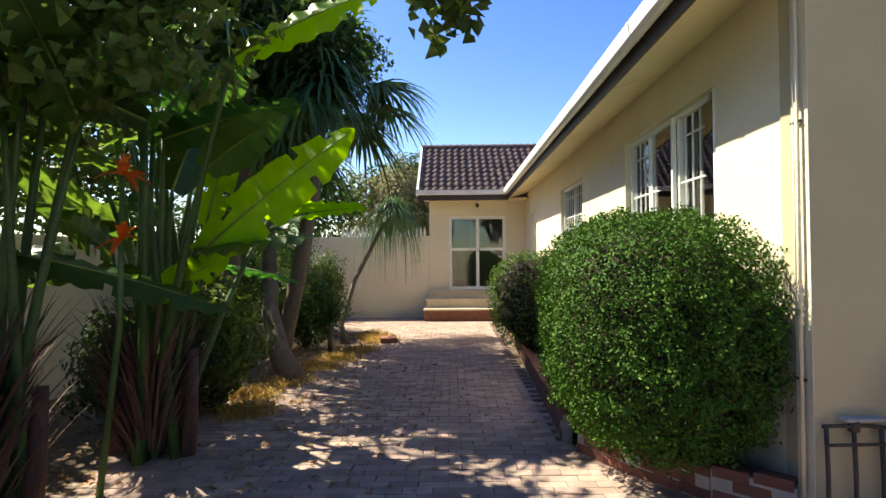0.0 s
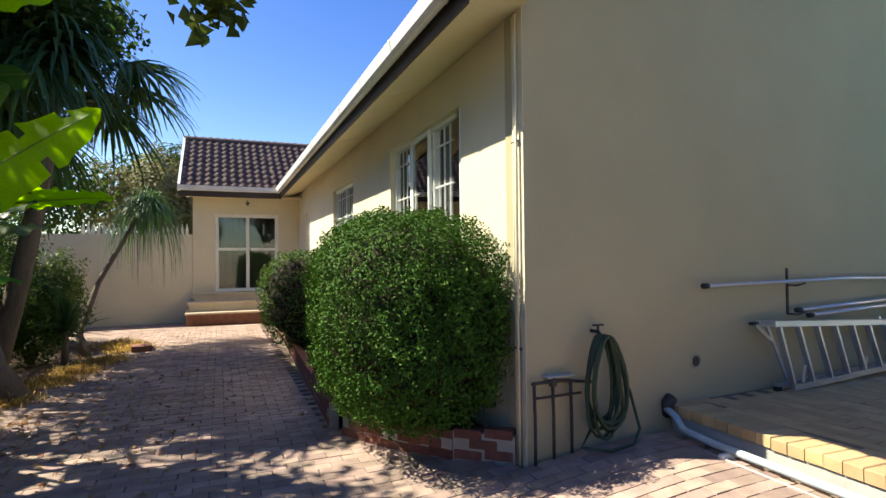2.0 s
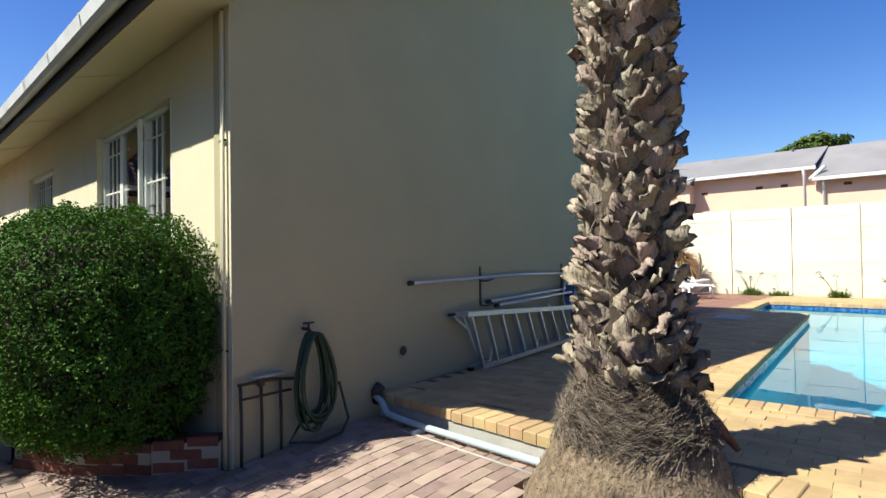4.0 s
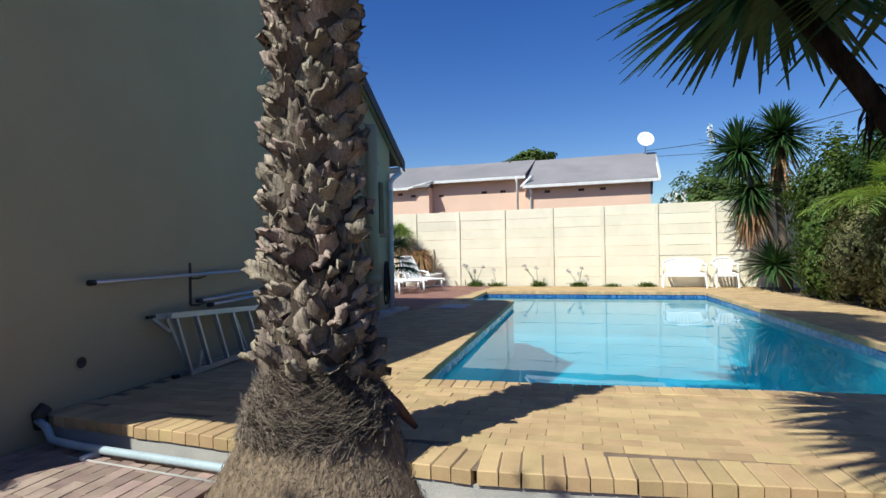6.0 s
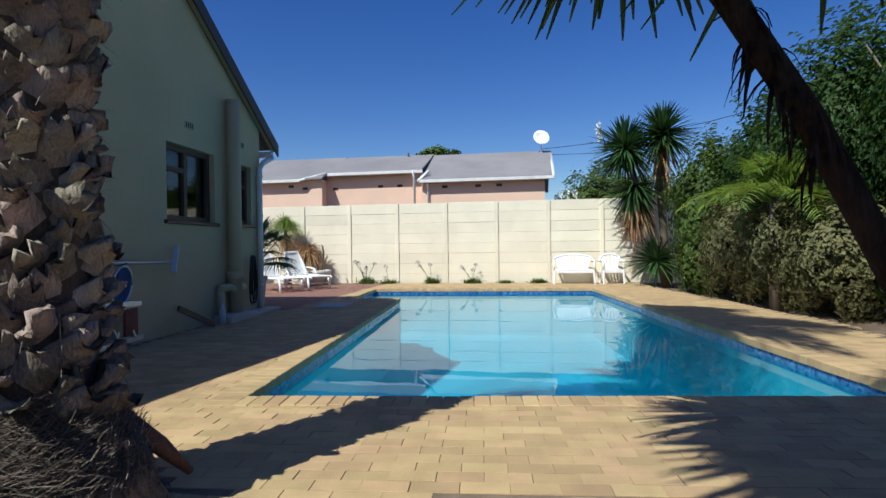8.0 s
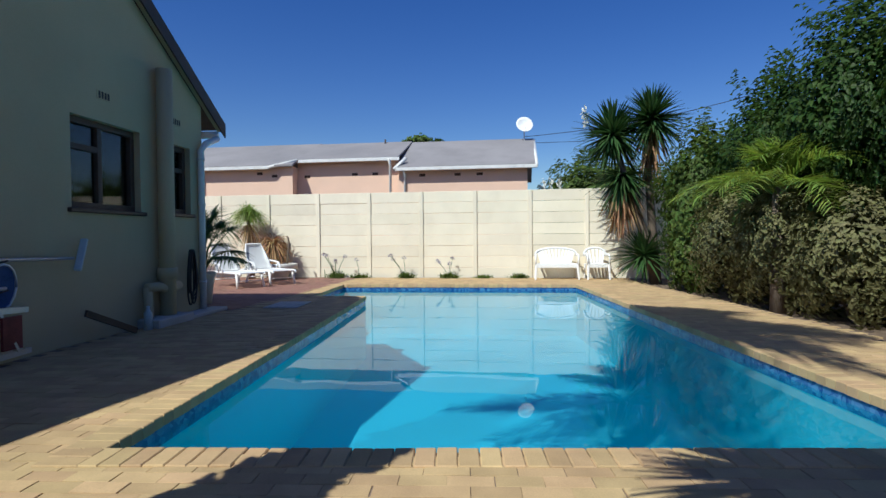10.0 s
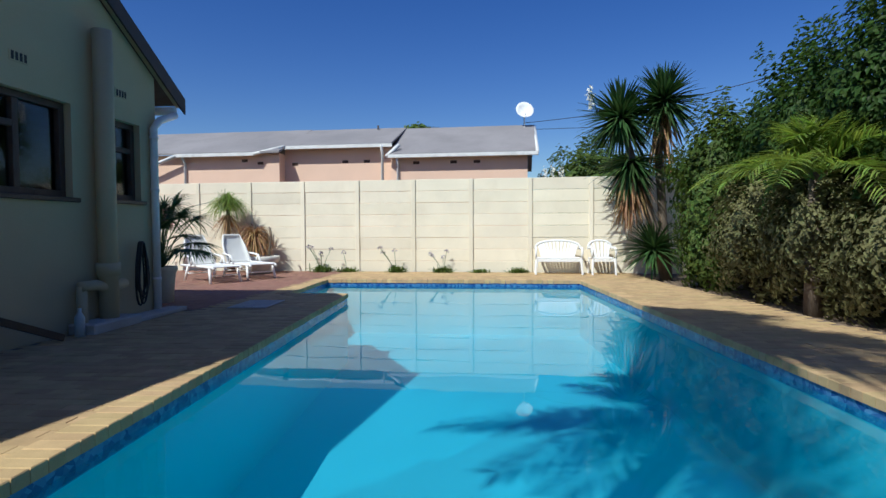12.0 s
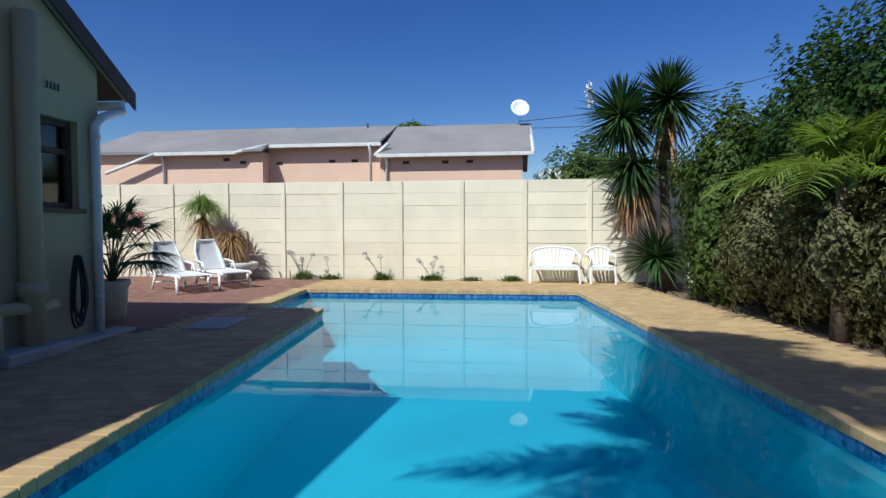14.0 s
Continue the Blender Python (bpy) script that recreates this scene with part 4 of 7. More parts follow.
def feather_crown(parent, top, count, length, leaflet, mat, seed, lo=-35, hi=70, width=0.03, droop=0.45):
    rng = np.random.default_rng(seed)
    B, D, L, ribs = [], [], [], []
    for i in range(count):
        az, el = i * 2.4 + rng.normal(0, 0.15), math.radians(rng.uniform(lo, hi))
        line, bs, ds, ls = pinnate_frond(rng, top, az, el, length * rng.uniform(0.8, 1.1), leaflet, droop * rng.uniform(0.7, 1.2))
        B += bs
        D += ds
        L += ls
        ribs.append(tube_data(line[::3], [0.018 - 0.015 * k / max(1, len(line[::3]) - 1) for k in range(len(line[::3]))], 5))
    strap_leaves("frond_crown", np.array(B), np.array(D), np.array(L), width, 0.25, mat, parent, seed=seed, seg=3)
    v, f = join(ribs)
    obj("rib_crown", v, f, mat, parent)


M["root_boss"] = material("tan_matted_roots", (0.20, 0.145, 0.095), 0.95, 0.45, 30, 160, 1.0, 60, stretch=(1, 1, 0.4))
PX, PY = 3.55, 1.10
palm = thing("palm_tree", "thick palm trunk clad in cut grey-brown leaf bases", "palm tree", pose(PX, PY, 0.1))
trunk_prof = [(0.70, -0.12), (0.63, 0.06), (0.54, 0.2), (0.46, 0.34), (0.415, 0.46), (0.385, 0.56), (0.33, 0.66), (0.265, 0.75), (0.235, 1.2), (0.21, 1.8), (0.195, 2.4), (0.185, 3.2), (0.18, 4.2), (0.18, 8.6)]
v, f = lathe(trunk_prof, 28)
v = [(x * (1 + 0.05 * noise.noise(Vector((x * 3, y * 3, z * 3)))), y * (1 + 0.05 * noise.noise(Vector((x * 3, y * 3, z * 3 + 9)))), z) for x, y, z in v]
obj("trunk", [q for q in v if q[2] > 0.4], [tuple(i - 4 * 28 for i in q) for q in f if min(q) >= 4 * 28], M["fibre"], palm, smooth=True)
obj("root_boss", [q for q in v if q[2] < 0.5], [q for q in f if max(q) < 5 * 28], M["root_boss"], palm, "pale tan fibrous root boss", smooth=True)
boots = [palm_boot(s) for s in range(6)]
prng = random.Random(3)


def trunk_r(z):
    for (r0, z0), (r1, z1) in zip(trunk_prof, trunk_prof[1:]):
        if z0 <= z <= z1:
            return r0 + (r1 - r0) * (z - z0) / (z1 - z0)
    return 0.2


k = 0
z = 0.70
while z < 4.0 and k < 420:
    a = k * 2.39996 + prng.uniform(-0.12, 0.12)
    r = trunk_r(z) - 0.012
    b = new("leaf_base", boots[prng.randrange(6)])
    b.parent = palm
    s = prng.uniform(0.65, 0.95) * (1.0 if z > 1.2 else 1.0 + (1.2 - z) * 0.3)
    b.matrix_local = pose(r * math.cos(a), r * math.sin(a), z + prng.uniform(-0.03, 0.03), (prng.uniform(18, 42) if prng.random() < 0.2 else prng.uniform(-8, 14)), prng.choice((-1, 1)) * prng.uniform(12, 48), math.degrees(a) + 90) @ Matrix.Diagonal((s, s * prng.uniform(0.75, 1.35), s * prng.uniform(0.8, 1.1), 1))
    k += 1
    z += 0.0078
# loose fibres and the ragged skirt of roots
rng = np.random.default_rng(21)
n = 15000
az, zz = rng.uniform(0, 2 * np.pi, n), np.where(rng.uniform(0, 1, n) < 0.72, rng.uniform(0.42, 0.8, n), rng.uniform(0.0, 0.5, n))
rr = np.array([trunk_r(t) for t in zz]) + rng.uniform(-0.02, 0.02, n)
bs = np.stack([rr * np.cos(az), rr * np.sin(az), zz], 1)
ds = np.stack([0.12 * np.cos(az), 0.12 * np.sin(az), rng.normal(-0.1, 0.35, n)], 1) + rng.uniform(0.2, 1.0, (n, 1)) * np.stack([-np.sin(az), np.cos(az), 0 * az], 1) * rng.choice([-1, 1], n)[:, None]
strap_leaves("root_fibre", bs, ds, np.where(zz > 0.45, rng.uniform(0.06, 0.15, n), rng.uniform(0.01, 0.035, n)), 0.0018, 0.15, M["fibre_pale"], palm, "dry grey fibres", seed=22, seg=3)["kind"] = "stuff"
n = 700
az, zz = rng.uniform(0, 2 * np.pi, n), rng.uniform(0.8, 3.9, n)
rr = np.array([trunk_r(t) for t in zz]) + 0.03
bs = np.stack([rr * np.cos(az), rr * np.sin(az), zz], 1)
ds = np.stack([np.cos(az + rng.normal(0, 1.2, n)), np.sin(az + rng.normal(0, 1.2, n)), rng.uniform(-1, 0.8, n)], 1)
strap_leaves("trunk_fibre", bs, ds, rng.uniform(0.06, 0.16, n), 0.003, 0.3, M["fibre_pale"], palm, seed=23, seg=2)["kind"] = "stuff"
tube("frond_stub", [(0.20, -0.21, 0.66), (0.33, -0.34, 0.47), (0.42, -0.43, 0.32)], [0.045, 0.04, 0.018], M["bark_red"], palm, "broken reddish frond stub", seg=8)
feather_crown(palm, (0, 0, 8.6), 44, 2.3, 0.52, M["palm_leaf"], 24, -15, 75, 0.05)


def yucca_head(parent, c, n, length, width, seed, lo=-45, hi=85, mat="yucca_leaf", dry=0, droop=0.16):
    rng = np.random.default_rng(seed)
    c = np.array(c)
    d = rnd_dirs(rng, n, lo, hi)
    strap_leaves("leaf_rosette", c + d * 0.05 + np.array([0, 0, -0.12]) * rng.uniform(0, 1, (n, 1)), d, length * rng.uniform(0.75, 1.1, n), width, droop, M[mat], parent, seed=seed)
    if dry:
        d = rnd_dirs(rng, dry, -85, -35)
        strap_leaves("dead_foliage", c + np.stack([rng.normal(0, 0.05, dry), rng.normal(0, 0.05, dry), rng.uniform(-0.8, -0.1, dry)], 1), d, length * rng.uniform(0.7, 1.0, dry), width * 0.8, 0.3, M["dry_leaf"], parent, "dry tan hanging leaves", seed=seed + 1)


# leaning yucca beside the walk
yuc = thing("leaning_yucca", "slender leaning yucca with a dark ragged trunk and stiff leaves", "yucca", pose(3.6, -2.52, 0.14))
path = [(0, 0, -0.08), (0.02, 0.2, 0.5), (0.0, 0.42, 1.0), (0.0, 0.6, 1.38), (-0.01, 0.76, 1.7), (0.0, 0.98, 2.08), (0.02, 1.24, 2.5)]
tube("trunk", path, [0.068, 0.056, 0.05, 0.047, 0.046, 0.045, 0.042], M["bark_dark"], yuc, seg=14)
yucca_head(yuc, (0.02, 1.3, 2.68), 560, 0.68, 0.055, 31, -30, 85, droop=0.16)
rng = np.random.default_rng(33)
n = 60
s = rng.uniform(0.62, 1.0, n)
bs = np.array([np.array(path[3]) * (1 - t) + np.array(path[5]) * t for t in (s - 0.5) * 2])
strap_leaves("leaf_stub", bs, rnd_dirs(rng, n, -50, 40), rng.uniform(0.1, 0.17, n), 0.022, 0.9, M["bark_dark"], yuc, seed=34, seg=4)
yuc2 = thing("leaning_yucca", "thicker dark yucca stem with long arching leaves", "yucca", pose(3.3, -2.65, 0.1))
tube("trunk", [(0, 0, -0.05), (0.08, 0.1, 0.8), (0.14, 0.32, 1.6), (0.2, 0.6, 2.2), (0.22, 0.78, 2.5)], [0.12, 0.11, 0.10, 0.09, 0.08], M["bark_dark"], yuc2, seg=12)
# The next three stems and heads are unseen, added to shade the terrace.
tube("trunk", [(0.05, 0.06, 0.6), (-0.3, 0.1, 1.7), (-0.75, 0.6, 3.0), (-1.0, 1.3, 4.1)], [0.1, 0.09, 0.08, 0.07], M["bark_dark"], yuc2, seg=12)
yucca_head(yuc2, (-1.0, 1.35, 4.2), 800, 1.0, 0.085, 37, -30, 85, droop=0.2)
tube("trunk", [(-0.75, 0.6, 3.0), (-1.2, 1.2, 3.7), (-1.5, 1.8, 4.3)], [0.07, 0.065, 0.06], M["bark_dark"], yuc2, seg=10)
yucca_head(yuc2, (-1.5, 1.85, 4.4), 800, 1.0, 0.085, 40, -30, 85, droop=0.2)
tube("trunk", [(-0.75, 0.6, 3.0), (-0.75, 0.5, 3.8), (-0.7, 0.55, 4.4)], [0.07, 0.065, 0.06], M["bark_dark"], yuc2, seg=10)
yucca_head(yuc2, (-0.7, 0.6, 4.5), 800, 1.0, 0.085, 43, -30, 85, droop=0.2)
yucca_head(yuc2, (0.22, 0.8, 2.75), 300, 0.8, 0.065, 36, -30, 85, droop=0.2)
yucca_head(yuc2, (0.02, 0.05, 1.2), 40, 0.5, 0.04, 38, -10, 60, droop=0.2)

# yucca clump by the fence corner
yf = thing("yucca_clump", "tall yucca with two green heads and a skirt of dry leaves", "yucca", pose(16.9, -4.45, 0.28))
tube("trunk", [(0, 0, -0.1), (-0.05, 0.3, 1.2), (-0.1, 0.7, 2.3), (-0.12, 1.05, 3.6)], [0.14, 0.11, 0.1, 0.07], M["bark"], yf, seg=10)
tube("trunk", [(0, 0, -0.1), (0.05, 0.1, 1.4), (0.05, 0.2, 2.8), (0.0, 0.16, 4.0)], [0.13, 0.1, 0.09, 0.07], M["bark"], yf, seg=10)
yucca_head(yf, (-0.12, 1.08, 3.72), 340, 1.05, 0.08, 41, -55, 85, dry=0)
yucca_head(yf, (-0.08, 0.85, 2.75), 170, 0.95, 0.08, 42, -75, 20, dry=150)
yucca_head(yf, (0.0, 0.12, 4.1), 320, 1.0, 0.08, 43, -50, 85, dry=70)
yucca_head(yf, (-0.2, 0.35, 0.75), 170, 0.95, 0.072, 44, -35, 80)
rng = np.random.default_rng(45)
pts = np.array([(-0.15, 1.75, 3.95 + 0.4 * i / 60) for i in range(60)]) + rng.normal(0, 0.045, (60, 3))
leaf_cloud("flower_spike", pts, rng.normal(0, 1, (60, 3)), 0.08, 0.05, M["white_petal"], yf, "white flower spike", seed=46)
tube("flower_stalk", [(-0.12, 1.15, 3.5), (-0.15, 1.6, 3.8), (-0.15, 1.75, 4.35)], 0.012, M["yucca_leaf"], yf)


# shrub border on the far side of the pool
def border():
    specs = [("tall_shrub", "tall dense green shrub with glossy leaves", (15.4, -5.2, 2.1), (1.2, 0.95, 1.75), 13000, (0.12, 0.06), "mid_leaf"),
             ("tall_shrub", "tall dark evergreen shrub against the sky", (13.7, -5.9, 2.4), (1.4, 1.1, 1.95), 15000, (0.12, 0.06), "dark_leaf"),
             ("tall_shrub", "tall dark evergreen shrub against the sky", (11.9, -6.3, 2.7), (1.4, 1.2, 2.3), 16000, (0.12, 0.06), "dark_leaf"),
             ("tall_shrub", "loose tall green shrub at the end of the border", (9.8, -6.6, 2.7), (1.5, 1.2, 2.7), 16000, (0.12, 0.06), "dark_leaf"),
             ("tall_shrub", "dark shaded shrub beside the terrace", (7.9, -6.3, 2.6), (1.5, 1.2, 2.6), 9000, (0.13, 0.065), "dark_leaf"),
             ("tall_shrub", "dark shaded shrub beside the terrace", (6.0, -6.2, 2.2), (1.4, 1.2, 2.2), 7000, (0.13, 0.065), "dark_leaf"),
             ("low_shrub", "dusty olive-leaved shrub spilling over the border", (13.5, -5.05, 1.3), (0.95, 0.7, 1.0), 7500, (0.09, 0.045), "olive_leaf"),
             ("low_shrub", "dusty olive-leaved shrub spilling over the border", (12.0, -5.3, 1.35), (0.95, 0.75, 1.0), 7500, (0.09, 0.045), "olive_leaf"),
             ("low_shrub", "dusty olive-leaved shrub with dry tips", (10.7, -5.5, 1.2), (0.8, 0.7, 0.9), 6000, (0.09, 0.045), "olive_leaf"),
             ("low_shrub", "green shrub below the yucca", (15.0, -4.75, 1.0), (0.7, 0.5, 0.8), 3000, (0.10, 0.05), "mid_leaf")]
    for i, (nm, lb, c, r, n, lf, mt) in enumerate(specs):
        shrub(nm, lb, "shrub", c, r, n, lf, M[mt], 60 + i, (c[0], c[1], 0.27), 0.5, 0.4, 0.5, 2.6, stems=9)


border()
fp = thing("feather_palm", "young feather palm with arching yellow-green fronds", "palm", pose(11.7, -4.95, 0.3))
tube("trunk", [(0, 0, -0.05), (0, 0, 0.9), (0, 0, 1.9)], [0.12, 0.1, 0.08], M["bark"], fp)
feather_crown(fp, (0, 0, 1.75), 26, 1.7, 0.42, M["date_leaf"], 71, 25, 84, 0.024, 0.62)


# ------------------------------------------------------------------ bed beside the driveway
def paddle_leaf(base, tip, width, side, seed, slits=True):
    """A banana-like blade from base to tip, folded along the midrib, with torn edges. side: the way its width runs."""
    rng = np.random.default_rng(seed)
    base, tip = np.array(base, float), np.array(tip, float)
    ax = tip - base
    L = np.linalg.norm(ax)
    ax /= L
    sd = np.array(side, float)
    sd -= ax * sd.dot(ax)
    sd /= np.linalg.norm(sd)
    nr = np.cross(ax, sd)
    n = 26
    verts, faces = [], []
    cuts = {int(k) for k in rng.integers(5, n - 2, 6)} if slits else set()
    for s in (-1, 1):
        o = 0
        for k in range(n + 1):
            t = k / n
            w = width * 0.5 * (math.sin(math.pi * min(1, t * 0.93 + 0.07)) ** 0.55) * (1 - 0.1 * t)
            mid = base + ax * L * t - np.array([0, 0, 1]) * 0.10 * L * t * t
            if k in cuts and rng.uniform() < 0.6:
                o += 1
            jag = 1 + rng.uniform(-0.05, 0.03)
            wave = 0.02 * math.sin(k * 1.7 + s)
            row = [mid, mid + sd * s * w * 0.5 * jag + nr * (w * 0.16 + wave * 0.5), mid + sd * s * w * jag + nr * (w * 0.18 + wave) - np.array([0, 0, 1]) * 0.05 * w]
            verts.append(row)
        m = len(verts) - n - 1
        for k in range(n):
            if k in cuts:
                gap = rng.uniform(0.25, 0.6)
                verts[m + k + 1][2] = verts[m + k + 1][2] * (1 - 0.02) + verts[m + k][2] * 0.02
            for j in range(2):
                if k in cuts and j == 1 and rng.uniform() < 0.5:
                    continue
                q = ((m + k) * 3 + j, (m + k) * 3 + j + 1, (m + k + 1) * 3 + j + 1, (m + k + 1) * 3 + j)
                faces.append(q if s > 0 else q[::-1])
    flat = [tuple(p) for r in verts for p in r]
    return flat, faces


def bird_of_paradise(name, label, base, leaves, seed, dead=16, stubs=3):
    """A clump of giant strelitzia: petioles, paddle leaves and dry sheaths. leaves: base and tip of each blade, its width and side."""
    t = thing(name, label, "plant", Matrix.Translation(base))
    rng = np.random.default_rng(seed)
    b0 = np.array(base)
    for i, (a, b, w, sd, *dark) in enumerate(leaves):
        a, b = np.array(a) - b0, np.array(b) - b0
        v, f = paddle_leaf(a, b, w, sd, seed + i)
        obj("leaf", v, f, M["strelitzia_shaded"] if dark else M["strelitzia_sunlit"], t, smooth=True)
        foot = np.array([rng.normal(0, 0.13), rng.normal(0, 0.13), 0.0])
        mid = foot * 0.5 + a * 0.5 + np.array([0, 0, 0.25])
        pts = [(1 - s) ** 2 * foot + 2 * s * (1 - s) * mid + s * s * a for s in np.linspace(0, 1, 8)]
        tube("leaf_stalk", pts, [0.045 - 0.03 * s for s in np.linspace(0, 1, 8)], M["palm_leaf"], t, seg=7)
        ax = b - a
        tube("midrib", [a + ax * s - np.array([0, 0, 1]) * (0.10 * np.linalg.norm(ax) * s * s + 0.004) for s in np.linspace(0, 0.97, 8)], [0.014 - 0.012 * s for s in np.linspace(0, 1, 8)], M["date_leaf"], t, seg=5)
    n = dead * 20
    az = rng.uniform(0, 2 * np.pi, n)
    bs = np.stack([0.16 * np.cos(az), 0.16 * np.sin(az), rng.uniform(0, 0.8, n)], 1)
    ds = np.stack([np.cos(az) * 0.4, np.sin(az) * 0.4, rng.uniform(0.5, 1.4, n)], 1)
    strap_leaves("dry_sheath", bs, ds, rng.uniform(0.3, 1.1, n), 0.03, 0.2, M["bark_red"], t, "reddish dry leaf sheaths", seed=seed)["kind"] = "stuff"
    for i in range(stubs):
        a = rng.uniform(0, 6.28)
        x, y = 0.3 * math.cos(a), 0.3 * math.sin(a)
        tube("stem_stub", [(x, y, -0.05), (x * 1.15, y * 1.05, 0.3), (x * 1.2, y * 1.2, rng.uniform(0.45, 0.9))], [0.075, 0.06, 0.045], M["bark_red"], t, seg=9)
    return t


def random_blades(rng, base, n, hmin, hmax, spread, length, width):
    out = []
    for _ in range(n):
        a = rng.uniform(0, 2 * math.pi)
        r = rng.uniform(0.15, 1) * spread
        p = np.array(base) + np.array([r * math.cos(a), r * math.sin(a), rng.uniform(hmin, hmax)])
        d = np.array([math.cos(a + rng.normal(0, 0.5)), math.sin(a + rng.normal(0, 0.5)), rng.uniform(-0.2, 1.1)])
        d /= np.linalg.norm(d)
        L = length * rng.uniform(0.75, 1.15)
        # the trailing 1 picks the leaf colour darkened for shade
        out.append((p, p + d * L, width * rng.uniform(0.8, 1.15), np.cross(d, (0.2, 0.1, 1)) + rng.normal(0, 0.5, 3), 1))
    return out


rng = np.random.default_rng(80)
key = [((-1.83, 4.75, 1.66), (-0.52, 4.7, 2.86), 0.56, (0.55, -0.25, -0.7)), ((-1.32, 4.25, 3.12), (-0.18, 4.2, 3.72), 0.40, (0.3, -0.5, -0.8)),
       ((-1.7, 6.1, 2.05), (-0.62, 6.0, 2.28), 0.40, (0.1, 0.9, -0.35)), ((-2.0, 5.3, 1.95), (-1.75, 5.3, 2.95), 0.34, (1, 0.1, 0)), ((-2.3, 4.9, 1.3), (-1.5, 4.6, 1.75), 0.3, (0.2, 0.3, -0.8))]
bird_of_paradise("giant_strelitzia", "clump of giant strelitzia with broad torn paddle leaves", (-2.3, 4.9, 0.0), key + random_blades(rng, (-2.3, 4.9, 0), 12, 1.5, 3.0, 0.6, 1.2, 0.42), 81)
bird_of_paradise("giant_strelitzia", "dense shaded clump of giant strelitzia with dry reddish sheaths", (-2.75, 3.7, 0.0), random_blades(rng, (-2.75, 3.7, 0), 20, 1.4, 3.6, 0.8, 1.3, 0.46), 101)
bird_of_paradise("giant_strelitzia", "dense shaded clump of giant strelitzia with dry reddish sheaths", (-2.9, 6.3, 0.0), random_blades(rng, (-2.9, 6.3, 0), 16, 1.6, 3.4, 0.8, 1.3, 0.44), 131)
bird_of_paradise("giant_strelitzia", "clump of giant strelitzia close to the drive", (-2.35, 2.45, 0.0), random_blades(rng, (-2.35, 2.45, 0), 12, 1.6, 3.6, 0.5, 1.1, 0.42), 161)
fl = thing("strelitzia_flower", "orange and red flower bract on a stalk", "flower", pose(-1.9, 3.9, 0.0))
tube("flower_stalk", [(-0.3, 0.2, 0), (-0.1, 0.1, 1.2), (-0.02, 0.0, 2.3)], [0.025, 0.02, 0.015], M["palm_leaf"], fl)
for zc, cnt in ((2.2, 12), (1.78, 9)):
    strap_leaves("flower", np.array([(-0.02, 0, zc)] * cnt), rnd_dirs(np.random.default_rng(cnt), cnt, -20, 80), np.full(cnt, 0.2), 0.07, 0.3, M["orange_petal"], fl, seed=6)


def fan_palm(name, label, base, top, count, radius, seed, r0=0.12, mat="palm_leaf", segs=26, lo=-60, hi=75):
    """A palm of round fans on long stalks."""
    t = thing(name, label, "palm", Matrix.Translation(base))
    rng = np.random.default_rng(seed)
    tp = np.array(top) - np.array(base)
    tube("trunk", [tp * s + np.array([0.1 * math.sin(s * 3), 0, 0]) for s in np.linspace(0, 1, 7)], [r0 * (1.15 - 0.4 * s) for s in np.linspace(0, 1, 7)], M["bark"], t, seg=10)
    B, D, L, stalks = [], [], [], []
    for i in range(count):
        d = rnd_dirs(rng, 1, lo, hi)[0]
        c = tp + d * radius * rng.uniform(0.35, 0.65) - np.array([0, 0, 0.12 * radius])
        stalks.append(tube_data([tp, (tp + c) / 2 + np.array([0, 0, 0.04]), c], [0.016, 0.012, 0.009], 5))
        s = np.cross(d, [0, 0, 1.0])
        s /= np.linalg.norm(s) + 1e-9
        for k in range(segs):
            a = -2.2 + 4.4 * k / (segs - 1)
            B.append(c)
            D.append(d * math.cos(a) + s * math.sin(a) + rng.normal(0, 0.04, 3))
            L.append(radius * 0.62 * (0.75 + 0.25 * math.cos(a)) * rng.uniform(0.9, 1.1))
    strap_leaves("fan_crown", np.array(B), np.array(D), np.array(L), 0.045 * radius, 0.55, M[mat], t, seed=seed, seg=5)
    v, f = join(stalks)
    obj("stalk_crown", v, f, M["palm_leaf"], t)
    return t


fan_palm("fan_palm", "fan palm with drooping shaggy fronds above the drive", (-2.5, 9.0, 0.0), (-1.75, 8.9, 4.35), 30, 1.75, 201)
fan_palm("fan_palm", "fan palm with drooping fronds behind the strelitzia", (-3.2, 8.2, 0.0), (-2.6, 8.1, 4.8), 26, 1.7, 202)
pt = thing("ponytail_palm", "ponytail palm with fine hanging leaves on a thin leaning trunk", "palm", pose(-2.0, 11.4, 0.0))
tube("trunk", [(0.15, -0.3, -0.05), (0, 0, 0.3), (0.2, 0.5, 1.2), (0.7, 1.0, 2.3), (0.95, 1.1, 2.7)], [0.1, 0.06, 0.05, 0.045, 0.03], M["bark"], pt)
rng = np.random.default_rng(210)
n = 420
strap_leaves("foliage", np.tile([[0.95, 1.1, 2.72]], (n, 1)) + rng.normal(0, 0.05, (n, 3)), rnd_dirs(rng, n, -10, 85), rng.uniform(0.8, 1.3, n), 0.018, 1.05, M["palm_leaf"], pt, seed=211, seg=7)
spk = thing("spiky_dracaena", "young spiky dracaena rosette in the bed", "plant", pose(-1.95, 10.2, 0.0))
tube("trunk", [(0, 0, -0.05), (0, 0, 0.5)], [0.05, 0.04], M["bark"], spk)
yucca_head(spk, (0, 0, 0.55), 90, 0.7, 0.04, 213, -10, 85)
lt = thing("leaning_tree", "thick leaning grey trunk with a spiky head", "tree", pose(-2.35, 8.2, 0))
